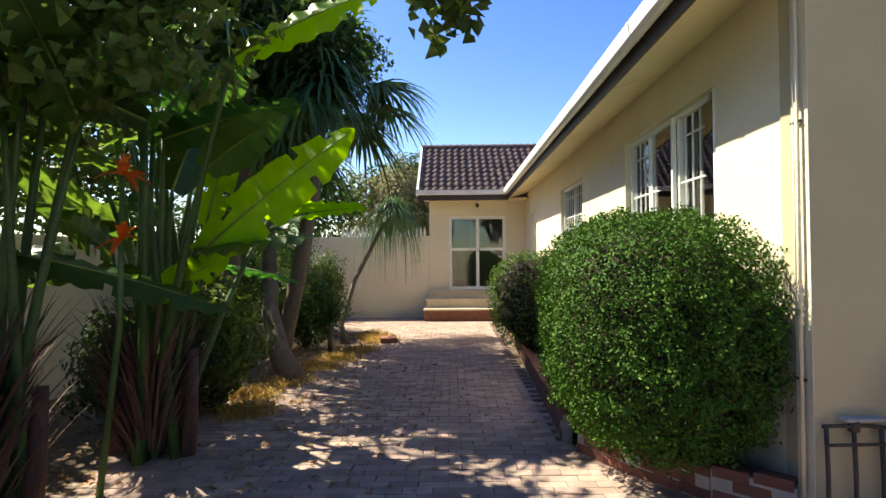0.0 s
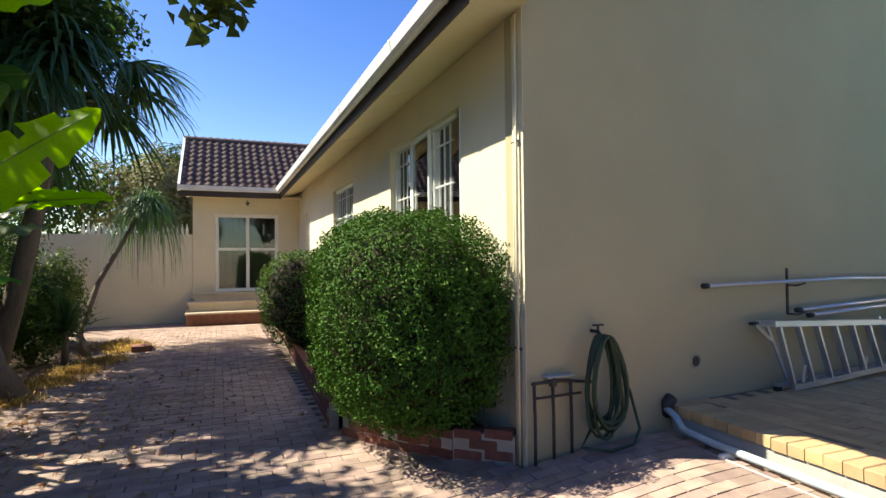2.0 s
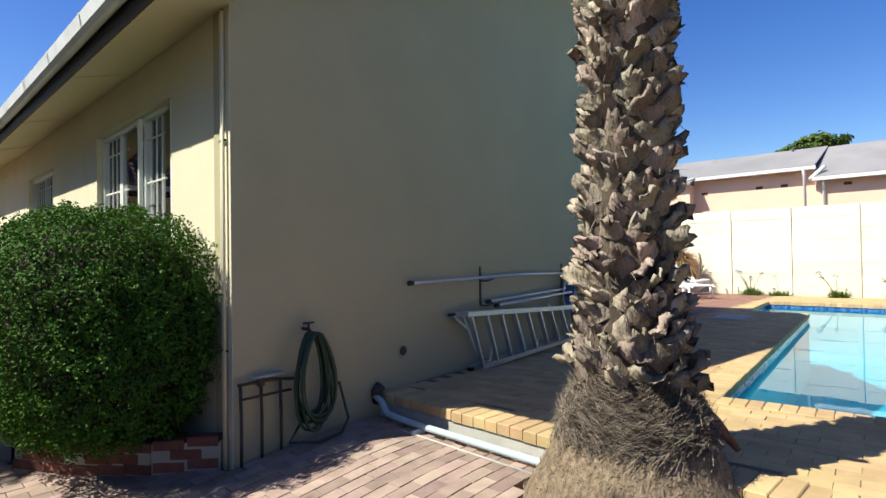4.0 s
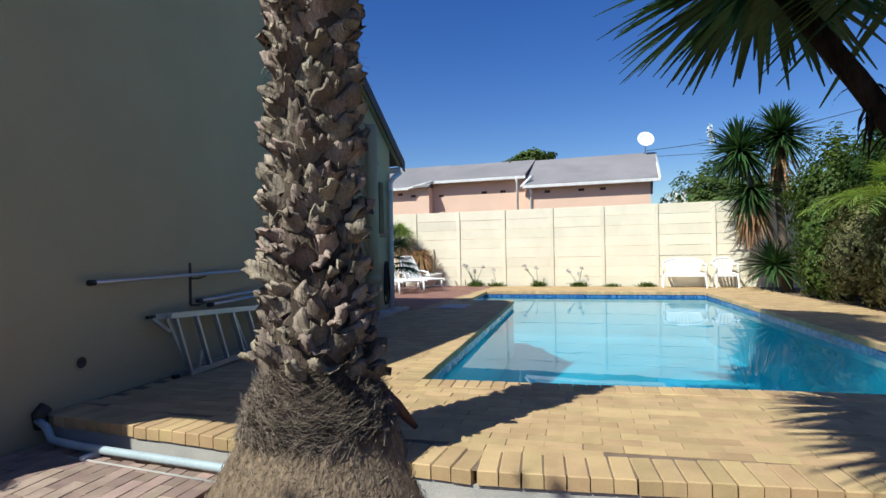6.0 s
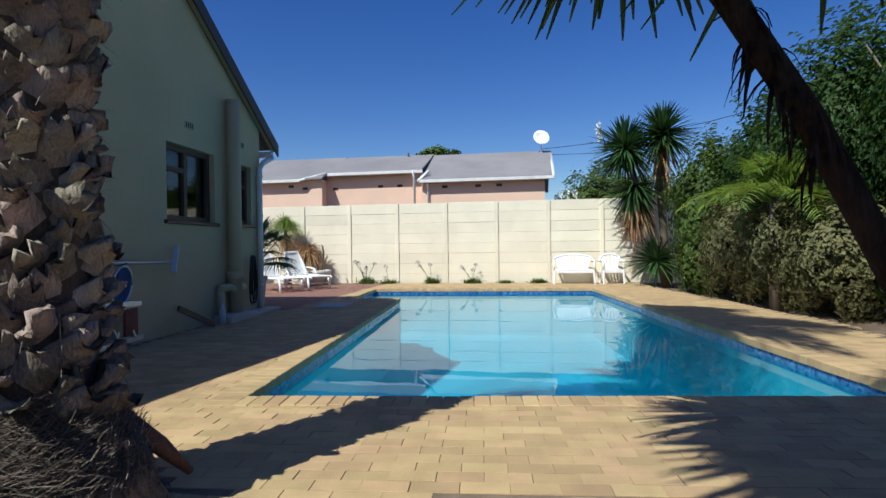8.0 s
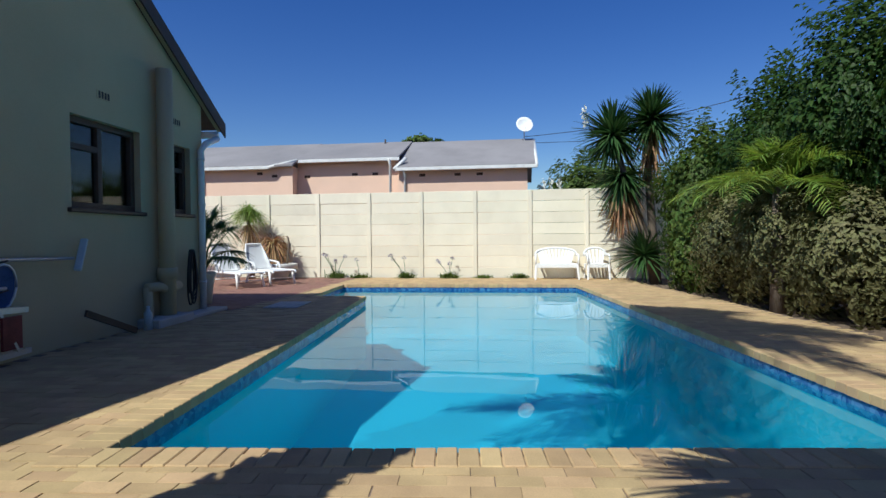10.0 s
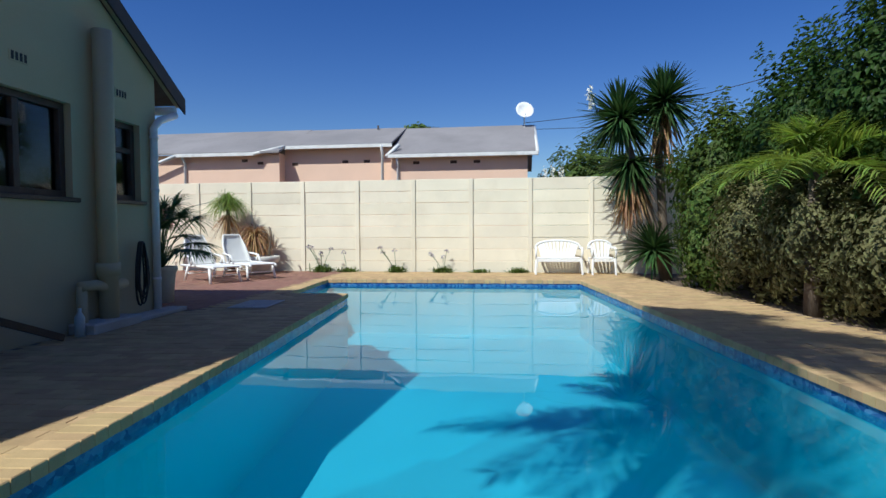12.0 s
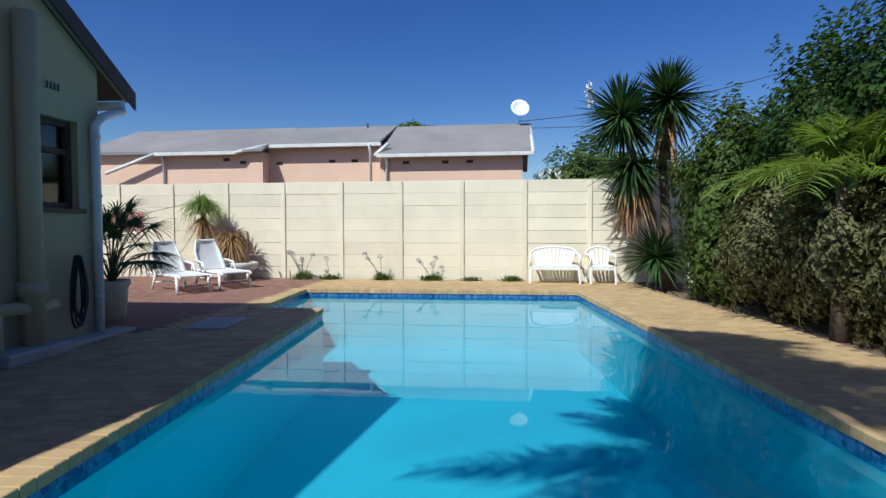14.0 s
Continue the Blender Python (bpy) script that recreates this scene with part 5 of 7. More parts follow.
tube("trunk", [(0.5, -0.5, -0.05), (0.2, -0.3, 0.35), (-0.1, 0.2, 0.9), (-0.3, 0.8, 1.8), (-0.5, 1.2, 3.0), (-0.6, 1.4, 4.2)], [0.17, 0.15, 0.13, 0.11, 0.1, 0.08], M["bark"], lt, seg=10)
yucca_head(lt, (-0.6, 1.4, 4.3), 120, 0.9, 0.05, 214, -60, 80, droop=0.3)

for i, (c, r, n, mt, lb) in enumerate((((-2.35, 6.35, 0.75), (0.5, 0.5, 0.62), 3200, "mid_leaf", "leafy green shrub in the bed"), ((-2.9, 5.7, 0.6), (0.55, 0.5, 0.55), 2600, "dark_leaf", "dark shaded shrub in the bed"),
                                      ((-2.5, 10.6, 0.7), (0.7, 0.6, 0.7), 3000, "dark_leaf", "dark shaded shrub in the bed"), ((-3.6, 9.3, 1.6), (0.8, 1.6, 1.5), 7000, "dark_leaf", "dark tall shrub against the boundary wall"),
                                      ((-3.7, 12.6, 1.5), (0.8, 1.6, 1.4), 6000, "dark_leaf", "dark tall shrub against the boundary wall"), ((-2.6, 12.6, 0.9), (0.5, 0.6, 0.9), 3000, "mid_leaf", "green shrub near the far wall"))):
    shrub("bed_shrub", lb, "shrub", c, r, n, (0.075, 0.04), M[mt], 220 + i, (c[0], c[1], 0.0), 0.4, 0.45, 0.4, 2.2, stems=6)


# trees over the bed
def tree(name, label, base, crowns, leaf, mat, seed, r0=0.14, top=None, n=6000):
    t = thing(name, label, "tree", Matrix.Translation(base))
    rng = np.random.default_rng(seed)
    b = np.array(base, float)
    fork = (np.array(top) if top is not None else np.mean([c for c, _ in crowns], 0) * np.array([1, 1, 0.6])) - b
    tube("trunk", [fork * s + np.array([0.06 * math.sin(4 * s), 0.05 * math.sin(5 * s), -0.05 * (s == 0)]) for s in np.linspace(0, 1, 7)], [r0 * (1.2 - 0.5 * s) for s in np.linspace(0, 1, 7)], M["bark"], t, seg=10)
    P, D = [], []
    tips = []
    for c, r in crowns:
        m = int(n * (max(r) ** 2))
        p, d = lumpy_points(rng, np.array(c) - b, r, m, 0.5, 0.75, 1.8)
        P.append(p), D.append(d)
        tips.append(tuple(np.array(c) - b))
    leaf_cloud("crown", np.concatenate(P), np.concatenate(D) * 0.5 + np.array([0, 0, 0.6]), leaf[0], leaf[1], M[mat], t, seed=seed)
    tips = [q for q, (c, r) in zip(tips, crowns) if max(r) > 0.35]
    branches(t, tuple(fork), tips, r0 * 0.35, M["bark"], seed, "limb")
    return t


tree("garden_tree", "dark broad-leaved tree overhanging the drive", (-3.3, 1.9, 0.0),
     [((-2.3, 3.2, 4.5), (1.3, 1.3, 0.9)), ((-1.2, 2.0, 4.9), (1.2, 1.1, 0.8)), ((-2.9, 4.6, 4.7), (1.2, 1.2, 0.9)), ((0.25, 3.0, 2.85), (0.21, 0.14, 0.17)), ((0.2, 3.0, 3.1), (0.25, 0.25, 0.2)), ((-0.7, 3.0, 4.0), (0.6, 0.5, 0.4)), ((-1.9, 3.6, 3.3), (0.9, 0.9, 0.8)), ((-3.1, 3.2, 3.0), (0.9, 1.2, 0.9))], (0.12, 0.08), "mid_leaf", 240, top=(-2.8, 2.4, 3.0), n=1900)
# The first three crowns are hidden ones, added to shade the drive.
tree("garden_tree", "dark broad-leaved tree behind the strelitzia", (-3.8, 8.4, 0.0),
     [((-3.9, 8.6, 5.4), (1.4, 1.3, 0.8)), ((-3.9, 10.6, 5.5), (1.4, 1.3, 0.8)), ((-3.9, 12.5, 5.4), (1.4, 1.3, 0.8)), ((-2.3, 7.9, 4.9), (1.1, 1.0, 0.8)), ((-2.0, 9.0, 4.9), (1.2, 1.3, 0.8)), ((-3.3, 8.7, 5.2), (1.2, 1.2, 1.0)), ((-3.0, 9.6, 5.0), (1.4, 1.6, 1.1)), ((-3.4, 11.4, 4.4), (1.2, 1.4, 1.1)), ((-3.5, 5.6, 4.9), (1.2, 1.2, 1.2))], (0.11, 0.07), "dark_leaf", 250, n=2300)


# dry grass tufts along the drive
def grass_tuft(base, r, n, h, seed):
    t = thing("grass_tuft", "tuft of yellow dry grass beside the drive", "grass", Matrix.Translation(base), "dry grass tufts")
    rng = np.random.default_rng(seed)
    p = np.stack([rng.normal(0, r * 0.5, n), rng.normal(0, r * 0.5, n), np.zeros(n)], 1)
    strap_leaves("foliage", p, rnd_dirs(rng, n, 25, 85), rng.uniform(0.5, 1.1, n) * h, 0.011, 0.75, M["straw"], t, seed=seed, seg=4)


for i, (x, y, r, n, h) in enumerate(((-1.98, 6.15, 0.28, 520, 0.42), (-2.15, 6.9, 0.28, 380, 0.38), (-1.95, 7.6, 0.28, 380, 0.34), (-1.75, 8.6, 0.3, 480, 0.32), (-1.6, 9.3, 0.3, 480, 0.34), (-1.4, 10.1, 0.3, 480, 0.34), (-1.2, 11.3, 0.3, 520, 0.42), (-1.45, 11.9, 0.3, 480, 0.42))):
    grass_tuft((x, y, 0.0), r, n, h, 260 + i)

# fallen leaves on the soil of the bed
rng = np.random.default_rng(270)
n = 2600
p = np.stack([rng.uniform(-4.3, -1.7, n), rng.uniform(1.0, 12.5, n), np.full(n, 0.0) + rng.uniform(-0.03, 0.02, n)], 1)
p2 = np.stack([-1.6 + np.abs(rng.normal(0, 0.9, 500)), rng.uniform(2.5, 9, 500), np.full(500, 0.012)], 1)
tagged(leaf_cloud("leaf_litter", np.concatenate([p, p2]), np.tile([[0, 0, 1.0]], (n + 500, 1)), 0.07, 0.03, M["dry_leaf"], seed=271, jitter=0.3), "dry fallen leaves on soil and paving", "leaves", kind="stuff")

# ------------------------------------------------------------------ beyond the fence
nh = thing("neighbour_house", "peach plastered house with a low grey roof beyond the fence", "house", pose(22.6, 0, 0.42))
boxed("wall", (0.0, -1.4, -0.3, 4.0, 3.3, 3.62), M["pink"], nh)
boxed("wall", (0.5, 3.3, -0.3, 4.0, 7.4, 4.0), M["pink"], nh)
boxed("wall", (0.0, 7.4, -0.3, 4.0, 14.0, 3.8), M["pink"], nh)


def lean_roof(y0, y1, xe, ze, xr, zr, t=0.07):
    bm = bmesh.new()
    prism(bm, [(xe, ze), (xr, zr), (xr, zr + t), (xe, ze + t)], y0, y1, Matrix())
    prism(bm, [(xr, zr), (xr + 3.0, ze), (xr + 3.0, ze + t), (xr, zr + t)], y0, y1, Matrix())
    part("roof", bm, M["slate"], nh, "weathered grey roof sheeting")


lean_roof(-1.7, 3.35, -0.25, 3.58, 3.0, 5.02)
lean_roof(3.35, 7.3, 0.2, 4.02, 3.0, 5.06)
lean_roof(7.3, 14.2, -0.25, 3.78, 3.0, 5.08)
for y0, y1, xe, ze in ((-1.75, 3.35, -0.33, 3.55), (3.3, 7.3, 0.12, 4.0), (8.2, 11.2, -0.33, 3.74)):
    boxed("gutter", (xe, y0, ze - 0.06, xe + 0.08, y1, ze + 0.06), M["gutter"], nh, "white gutter", bevel=0.01)
for a, b in (((-0.3, 8.25, 3.74), (0.15, 7.25, 4.05)), ((-0.3, 11.2, 3.74), (-0.35, 13.0, 3.1)), ((-0.28, -1.72, 3.6), (3.0, -1.72, 5.02)), ((-0.3, 3.4, 3.55), (0.15, 3.05, 4.0))):
    tube("barge_board", [a, b], 0.07, M["gutter"], nh, "white barge board", seg=4)
for y, z1 in ((3.05, 3.5), (3.6, 3.95), (11.0, 3.7)):
    tube("downpipe", [(-0.05, y, 0), (-0.05, y, z1 - 0.25), (-0.25, y, z1)], 0.05, M["gutter"], nh, seg=8)
for y, z in ((0.2, 3.3), (1.0, 3.3), (2.3, 3.3), (4.2, 3.45), (5.0, 3.45), (6.9, 3.4), (8.0, 3.4), (8.6, 3.5)):
    boxed("vent_brick", (-0.012 + (0.5 if 3.3 < y < 7.4 else 0), y, z, 0.02 + (0.5 if 3.3 < y < 7.4 else 0), y + 0.22, z + 0.1), M["bark_red"], nh)
tube("roof_pipe", [(2.75, 4.45, 4.6), (2.75, 4.45, 5.2)], 0.04, M["iron"], nh)
dish = thing("satellite_dish", "white satellite dish on the neighbour's roof", "satellite dish", pose(25.35, -1.33, 5.24))
tube("mast", [(0, 0, -0.6), (0, 0, 0.55)], 0.025, M["gutter"], dish)
v, f = lathe([(0.001, 0.0), (0.12, 0.01), (0.24, 0.045), (0.34, 0.10), (0.345, 0.095), (0.24, 0.03), (0.12, -0.01), (0.001, -0.02)], 24)
obj("reflector", v, f, M["plastic"], dish, smooth=True).matrix_local = pose(-0.05, 0, 0.75, 0, -68, 12)
tube("feed_arm", [(-0.05, 0, 0.45), (-0.35, -0.05, 0.62)], 0.012, M["gutter"], dish)
cable = thing("overhead_cable", "thin dark overhead service cable", "cable", pose(25.4, -1.3, 5.55))
tube("wire", [(4.35 * -s * 1.6, -7.2 * s * 1.6, 0.9 * s * 1.6 - 0.6 * math.sin(min(1, s) * math.pi)) for s in [i / 12 for i in range(17)]], 0.012, M["black"], cable, seg=5)
cable2 = thing("overhead_cable", "thin dark overhead service cable", "cable", pose(25.4, -1.3, 5.3))
tube("wire", [(4.35 * -s * 1.6, -7.4 * s * 1.6, 0.3 * s - 0.5 * math.sin(min(1, s) * math.pi)) for s in [i / 12 for i in range(17)]], 0.01, M["black"], cable2, seg=5)

shrub("neighbour_shrub", "dense green shrubs beyond the fence", "shrub", (23.6, -3.9, 2.5), (1.6, 2.0, 1.9), 12000, (0.16, 0.09), M["mid_leaf"], 301, (23.6, -3.6, 0.2), 0.4, 0.4, 0.4, 2.4)
shrub("neighbour_shrub", "dense green shrubs beyond the fence", "shrub", (24.2, -6.6, 2.3), (1.6, 1.9, 1.8), 6000, (0.16, 0.09), M["mid_leaf"], 302, (24.2, -6.6, 0.2), 0.4, 0.4, 0.4, 2.4)
wf = thing("flowering_yucca", "yucca with white flower spikes beyond the fence", "yucca", pose(21.2, -2.2, 0.2))
tube("trunk", [(0, 0, 0), (0, 0, 2.3)], [0.1, 0.08], M["bark"], wf)
yucca_head(wf, (0, 0, 2.5), 60, 0.6, 0.05, 303, -10, 80)
rng = np.random.default_rng(304)
for k, dy in enumerate((-0.22, 0.05, 0.28)):
    pts = np.array([(0, dy, 2.7 + 0.45 * i / 40) for i in range(40)]) + rng.normal(0, 0.04, (40, 3))
    leaf_cloud("flower_spike", pts, rng.normal(0, 1, (40, 3)), 0.08, 0.05, M["white_petal"], wf, seed=305 + k)
tree("distant_tree", "distant tree above the neighbour's ridge", (60, 9.0, 0), [((60, 9.0, 11.2), (1.8, 2.0, 0.9)), ((60, 11.0, 10.8), (1.4, 1.4, 0.6))], (0.5, 0.3), "mid_leaf", 310, 0.3, (60, 9.5, 8), n=350)
tree("distant_tree", "tall grey-green tree far behind the entrance wing", (-2.8, 42, 0), [((-2.6, 42, 8.3), (1.9, 2.0, 1.3)), ((-4.6, 43, 7.4), (2.0, 2.0, 1.6)), ((-1.6, 42, 6.6), (1.6, 1.8, 1.2))], (0.35, 0.14), "dark_leaf", 311, 0.25, (-2.8, 42, 6), n=420)
tree("distant_tree", "pale green tree behind the boundary wall", (-1.8, 25, 0), [((-1.7, 25, 4.4), (1.5, 1.6, 1.5)), ((-3.4, 26, 4.0), (1.8, 1.6, 1.6)), ((-1.2, 25, 3.2), (1.3, 1.4, 1.0))], (0.22, 0.1), "olive_leaf", 312, 0.16, (-1.8, 25, 3), n=1300)
tree("distant_tree", "dark green tree behind the boundary wall", (-6.5, 19, 0), [((-6.0, 19, 4.6), (2.2, 2.0, 2.0)), ((-4.2, 18.6, 3.6), (1.5, 1.3, 1.3))], (0.18, 0.09), "dark_leaf", 313, 0.2, (-6.2, 19, 3), n=1300)
tree("distant_tree", "dark green tree over the side boundary wall", (-7.2, 6, 0), [((-6.8, 6, 3.8), (1.9, 2.8, 2.0)), ((-6.6, 10, 3.6), (1.8, 2.4, 1.9)), ((-6.6, 2.5, 3.6), (1.6, 2.2, 1.9))], (0.16, 0.09), "dark_leaf", 314, 0.2, (-7.0, 6, 2.5), n=1100)

# ------------------------------------------------------------------ along the fence
arng = np.random.default_rng(320)
for i, (y, s, st) in enumerate(((4.12, 1.0, 6), (3.42, 0.7, 1), (2.1, 0.9, 3), (0.85, 0.85, 4), (-0.1, 0.6, 0), (-1.08, 0.75, 0))):
    a = thing("agapanthus", "clump of strap-leaved agapanthus with faded flower heads" if st else "low clump of strap-leaved agapanthus", "plant", pose(17.82, y, DECK - 0.02), "agapanthus along the fence")
    n = int(190 * s)
    strap_leaves("foliage", arng.normal(0, 0.06, (n, 3)) * np.array([1, 1.6, 0]), rnd_dirs(arng, n, 30, 85), 0.48 * s * arng.uniform(0.7, 1.1, n), 0.028, 0.5, M["mid_leaf"], a, seed=321 + i)
    for k in range(st):
        dx, dy, h = arng.uniform(-0.15, 0.1), arng.uniform(-0.3, 0.45), arng.uniform(0.4, 0.68)
        tube("flower_stalk", [(0, 0, 0), (dx * 0.4, dy * 0.5, h * 0.6), (dx, dy, h)], 0.006, M["palm_leaf"], a, seg=5)
        d = rnd_dirs(arng, 22, -30, 90)
        leaf_cloud("flower_head", np.array([[dx, dy, h]]) + d * 0.055, d, 0.05, 0.022, M["mauve_petal"], a, seed=330 + i * 7 + k)


def plastic_seat(name, label, x, y, w, n, rot=0):
    """A moulded white garden seat with a fan back, facing local -x."""
    t = thing(name, label, name.split("_")[-1], pose(x, y, DECK, 0, 0, rot))
    h = w / 2
    boxed("seat", (-0.42, -h + 0.05, 0.38, 0.0, h - 0.05, 0.415), M["plastic"], t, bevel=0.015)
    boxed("apron", (-0.425, -h + 0.06, 0.31, -0.405, h - 0.06, 0.38), M["plastic"], t, bevel=0.006)
    for sx, sy in ((-0.40, -1), (-0.40, 1), (0.02, -1), (0.02, 1)):
        yy = sy * (h - 0.02)
        v, f = tube_data([(sx, yy * 0.97, 0.40), (sx + (0.05 if sx > 0 else -0.04), yy * 1.03, 0)], [0.034, 0.026], 6)
        obj("leg", v, f, M["plastic"], t)
    for sy in (-1, 1):
        yy = sy * (h - 0.01)
        tube("arm", [(-0.40, yy, 0.38), (-0.41, yy, 0.60), (-0.30, yy, 0.645), (0.0, yy, 0.64), (0.10, yy * 0.97, 0.62)], [0.026, 0.026, 0.032, 0.032, 0.025], M["plastic"], t, seg=7)
    arch = [(0.1 + 0.03 * math.sin(math.pi * s), -h * 0.98 * math.cos(math.pi * s), 0.60 + 0.22 * math.sin(math.pi * s) ** 0.6) for s in [i / 14 for i in range(15)]]
    tube("back_rail", arch, 0.027, M["plastic"], t, seg=7)
    for k in range(n):
        s = (k + 0.5) / n
        top = -h * 0.9 * math.cos(math.pi * (0.08 + 0.84 * s))
        zt = 0.60 + 0.22 * math.sin(math.pi * (0.08 + 0.84 * s)) ** 0.6
        bot = (-0.5 + s) * 2 * h * 0.72
        bm = bmesh.new()
        hw = min(0.028, w / n * 0.3)
        vs = [bm.verts.new(p) for p in ((0.0, bot - hw, 0.40), (0.0, bot + hw, 0.40), (0.125, top + hw, zt), (0.125, top - hw, zt), (0.015, bot - hw, 0.40), (0.015, bot + hw, 0.40), (0.14, top + hw, zt), (0.14, top - hw, zt))]
        for q in ((0, 1, 2, 3), (7, 6, 5, 4), (0, 4, 5, 1), (1, 5, 6, 2), (2, 6, 7, 3), (3, 7, 4, 0)):
            bm.faces.new([vs[j] for j in q])
        part("slat", bm, M["plastic"], t)
    return t


plastic_seat("garden_bench", "white moulded plastic two-seat bench against the fence", 17.72, -2.05, 1.12, 13)
plastic_seat("garden_chair", "white moulded plastic armchair against the fence", 17.72, -3.08, 0.58, 6, 4)


def lounger(m):
    t = thing("sun_lounger", "white plastic sun lounger with a raised grey backrest", "sun lounger", m, "sun loungers on the patio")
    # feet towards local -y, head towards +y
    for sx in (-0.3, 0.3):
        tube("side_rail", [(sx, -0.95, 0.30), (sx, -0.9, 0.34), (sx, 0.3, 0.34), (sx, 0.75, 0.33)], 0.03, M["plastic"], t, seg=7)
    for k in range(9):
        y = -0.92 + k * 0.135
        boxed("slat", (-0.29, y, 0.335, 0.29, y + 0.11, 0.355), M["plastic"], t, bevel=0.004)
    for y in (-0.75, 0.35):
        for sx in (-1, 1):
            tube("leg", [(sx * 0.3, y, 0.33), (sx * 0.33, y + (0.12 if y > 0 else -0.1), 0)], [0.034, 0.026], M["plastic"], t, seg=6)
        tube("cross_bar", [(-0.31, y, 0.16), (0.31, y, 0.16)], 0.015, M["plastic"], t, seg=6)
    rows = []
    for i in range(11):
        a = i / 10
        w = 0.28 * (1 - 0.1 * a * a) * (1.0 if a < 0.85 else 1 - 2.2 * (a - 0.85))
        for j in range(7):
            u = -1 + j / 3
            rows.append((u * w, 0.32 + 0.42 * a + 0.06 * math.sin(3 * a) + 0.03 * (1 - u * u), 0.36 + 0.62 * a))
    front = [(i * 7 + j, i * 7 + j + 1, i * 7 + j + 8, i * 7 + j + 7) for i in range(10) for j in range(6)]
    rear = [tuple(k + 77 for k in q[::-1]) for q in front]
    rim = [j for j in range(7)] + [i * 7 + 6 for i in range(1, 11)] + [70 + j for j in range(5, -1, -1)] + [i * 7 for i in range(9, 0, -1)]
    sides = [(rim[k], rim[(k + 1) % len(rim)], rim[(k + 1) % len(rim)] + 77, rim[k] + 77) for k in range(len(rim))]
    obj("backrest", rows + [(x, y + 0.022, z - 0.01) for x, y, z in rows], front + rear + sides, M["grey_plastic"], t, "grey moulded backrest", smooth=True)
    tube("back_frame", [(-0.29, 0.30, 0.35), (-0.27, 0.62, 0.75), (-0.2, 0.76, 1.0), (0.2, 0.76, 1.0), (0.27, 0.62, 0.75), (0.29, 0.30, 0.35)], 0.022, M["plastic"], t, seg=6)
    for sx in (-1, 1):
        tube("armrest", [(sx * 0.33, -0.12, 0.34), (sx * 0.34, 0.02, 0.52), (sx * 0.34, 0.3, 0.55), (sx * 0.33, 0.5, 0.56)], 0.024, M["plastic"], t, seg=6)
        tube("arm_strut", [(sx * 0.33, 0.12, 0.35), (sx * 0.34, 0.05, 0.52)], 0.02, M["plastic"], t, seg=6)
    return t


l1 = lounger(pose(15.2, 5.78, DECK, 0, 0, -36))
copy_thing(l1, pose(16.1, 5.38, DECK, 0, 0, -38))

bowl = thing("plant_bowl", "wide white concrete plant bowl with a dead stem", "plant pot", pose(17.25, 5.58, DECK))
v, f = lathe([(0.0, 0.0), (0.26, 0.0), (0.27, 0.12), (0.40, 0.24), (0.50, 0.30), (0.52, 0.43), (0.48, 0.45), (0.46, 0.40), (0.0, 0.38)], 28)
obj("bowl", v, f, M["pot"], bowl, smooth=True)
tube("dead_stem", [(0.1, -0.2, 0.38), (0.12, -0.24, 0.75), (0.05, -0.3, 0.95), (0.08, -0.26, 1.15), (0.1, -0.22, 1.2)], [0.035, 0.03, 0.03, 0.028, 0.02], M["bark"], bowl)
pb = thing("ponytail_palm", "ponytail palm with a green tuft against the fence", "palm", pose(17.55, 6.55, DECK - 0.05))
tube("trunk", [(0, 0, 0), (0, 0, 0.4), (0.02, 0.05, 1.0), (0, 0.05, 1.75)], [0.14, 0.09, 0.06, 0.05], M["bark"], pb)
rng = np.random.default_rng(350)
n = 620
strap_leaves("foliage", np.tile([[0, 0.05, 1.78]], (n, 1)) + rng.normal(0, 0.05, (n, 3)), rnd_dirs(rng, n, 15, 89), rng.uniform(0.65, 0.95, n), 0.022, 0.62, M["date_leaf"], pb, seed=351, seg=6)
strap_leaves("dead_foliage", np.tile([[0, 0.05, 1.6]], (120, 1)), rnd_dirs(rng, 120, -80, -10), rng.uniform(0.5, 0.75, 120), 0.02, 0.4, M["dry_leaf"], pb, seed=352)
dc = thing("spiky_dracaena", "dry-tipped spiky plant behind the bowl", "plant", pose(17.65, 5.92, DECK - 0.05))
tube("trunk", [(0, 0, 0), (0, 0, 1.0)], [0.06, 0.05], M["bark"], dc)
yucca_head(dc, (0, 0, 1.1), 320, 0.8, 0.028, 353, -70, 55, mat="dry_leaf", droop=0.5)

pp = thing("potted_palm", "dark fan palm in a tall white pot at the house corner", "potted plant", pose(11.72, 4.5, DECK))
v, f = lathe([(0.0, 0.0), (0.17, 0.0), (0.21, 0.45), (0.24, 0.5), (0.24, 0.56), (0.20, 0.56), (0.19, 0.5), (0.0, 0.48)], 20)
obj("pot", v, f, M["pot"], pp, smooth=True)
rng = np.random.default_rng(360)
B, D, L = [], [], []
for i in range(22):
    d = rnd_dirs(rng, 1, -15, 80)[0]
    c = np.array([0, 0, 0.85]) + d * rng.uniform(0.4, 0.75)
    tube("leaf_stalk", [(0, 0, 0.5), tuple(np.array([0, 0, 0.75]) * 0.6 + c * 0.4), tuple(c)], 0.01, M["palm_leaf"], pp, seg=5)
    s = np.cross(d, [0, 0, 1.0])
    s /= np.linalg.norm(s)
    for k in range(22):
        a = -1.9 + 3.8 * k / 21
        B.append(c), D.append(d * math.cos(a) + s * math.sin(a)), L.append(0.5 * rng.uniform(0.85, 1.1))
strap_leaves("fan_crown", np.array(B), np.array(D), np.array(L), 0.03, 0.35, M["palm_leaf"], pp, seed=361)

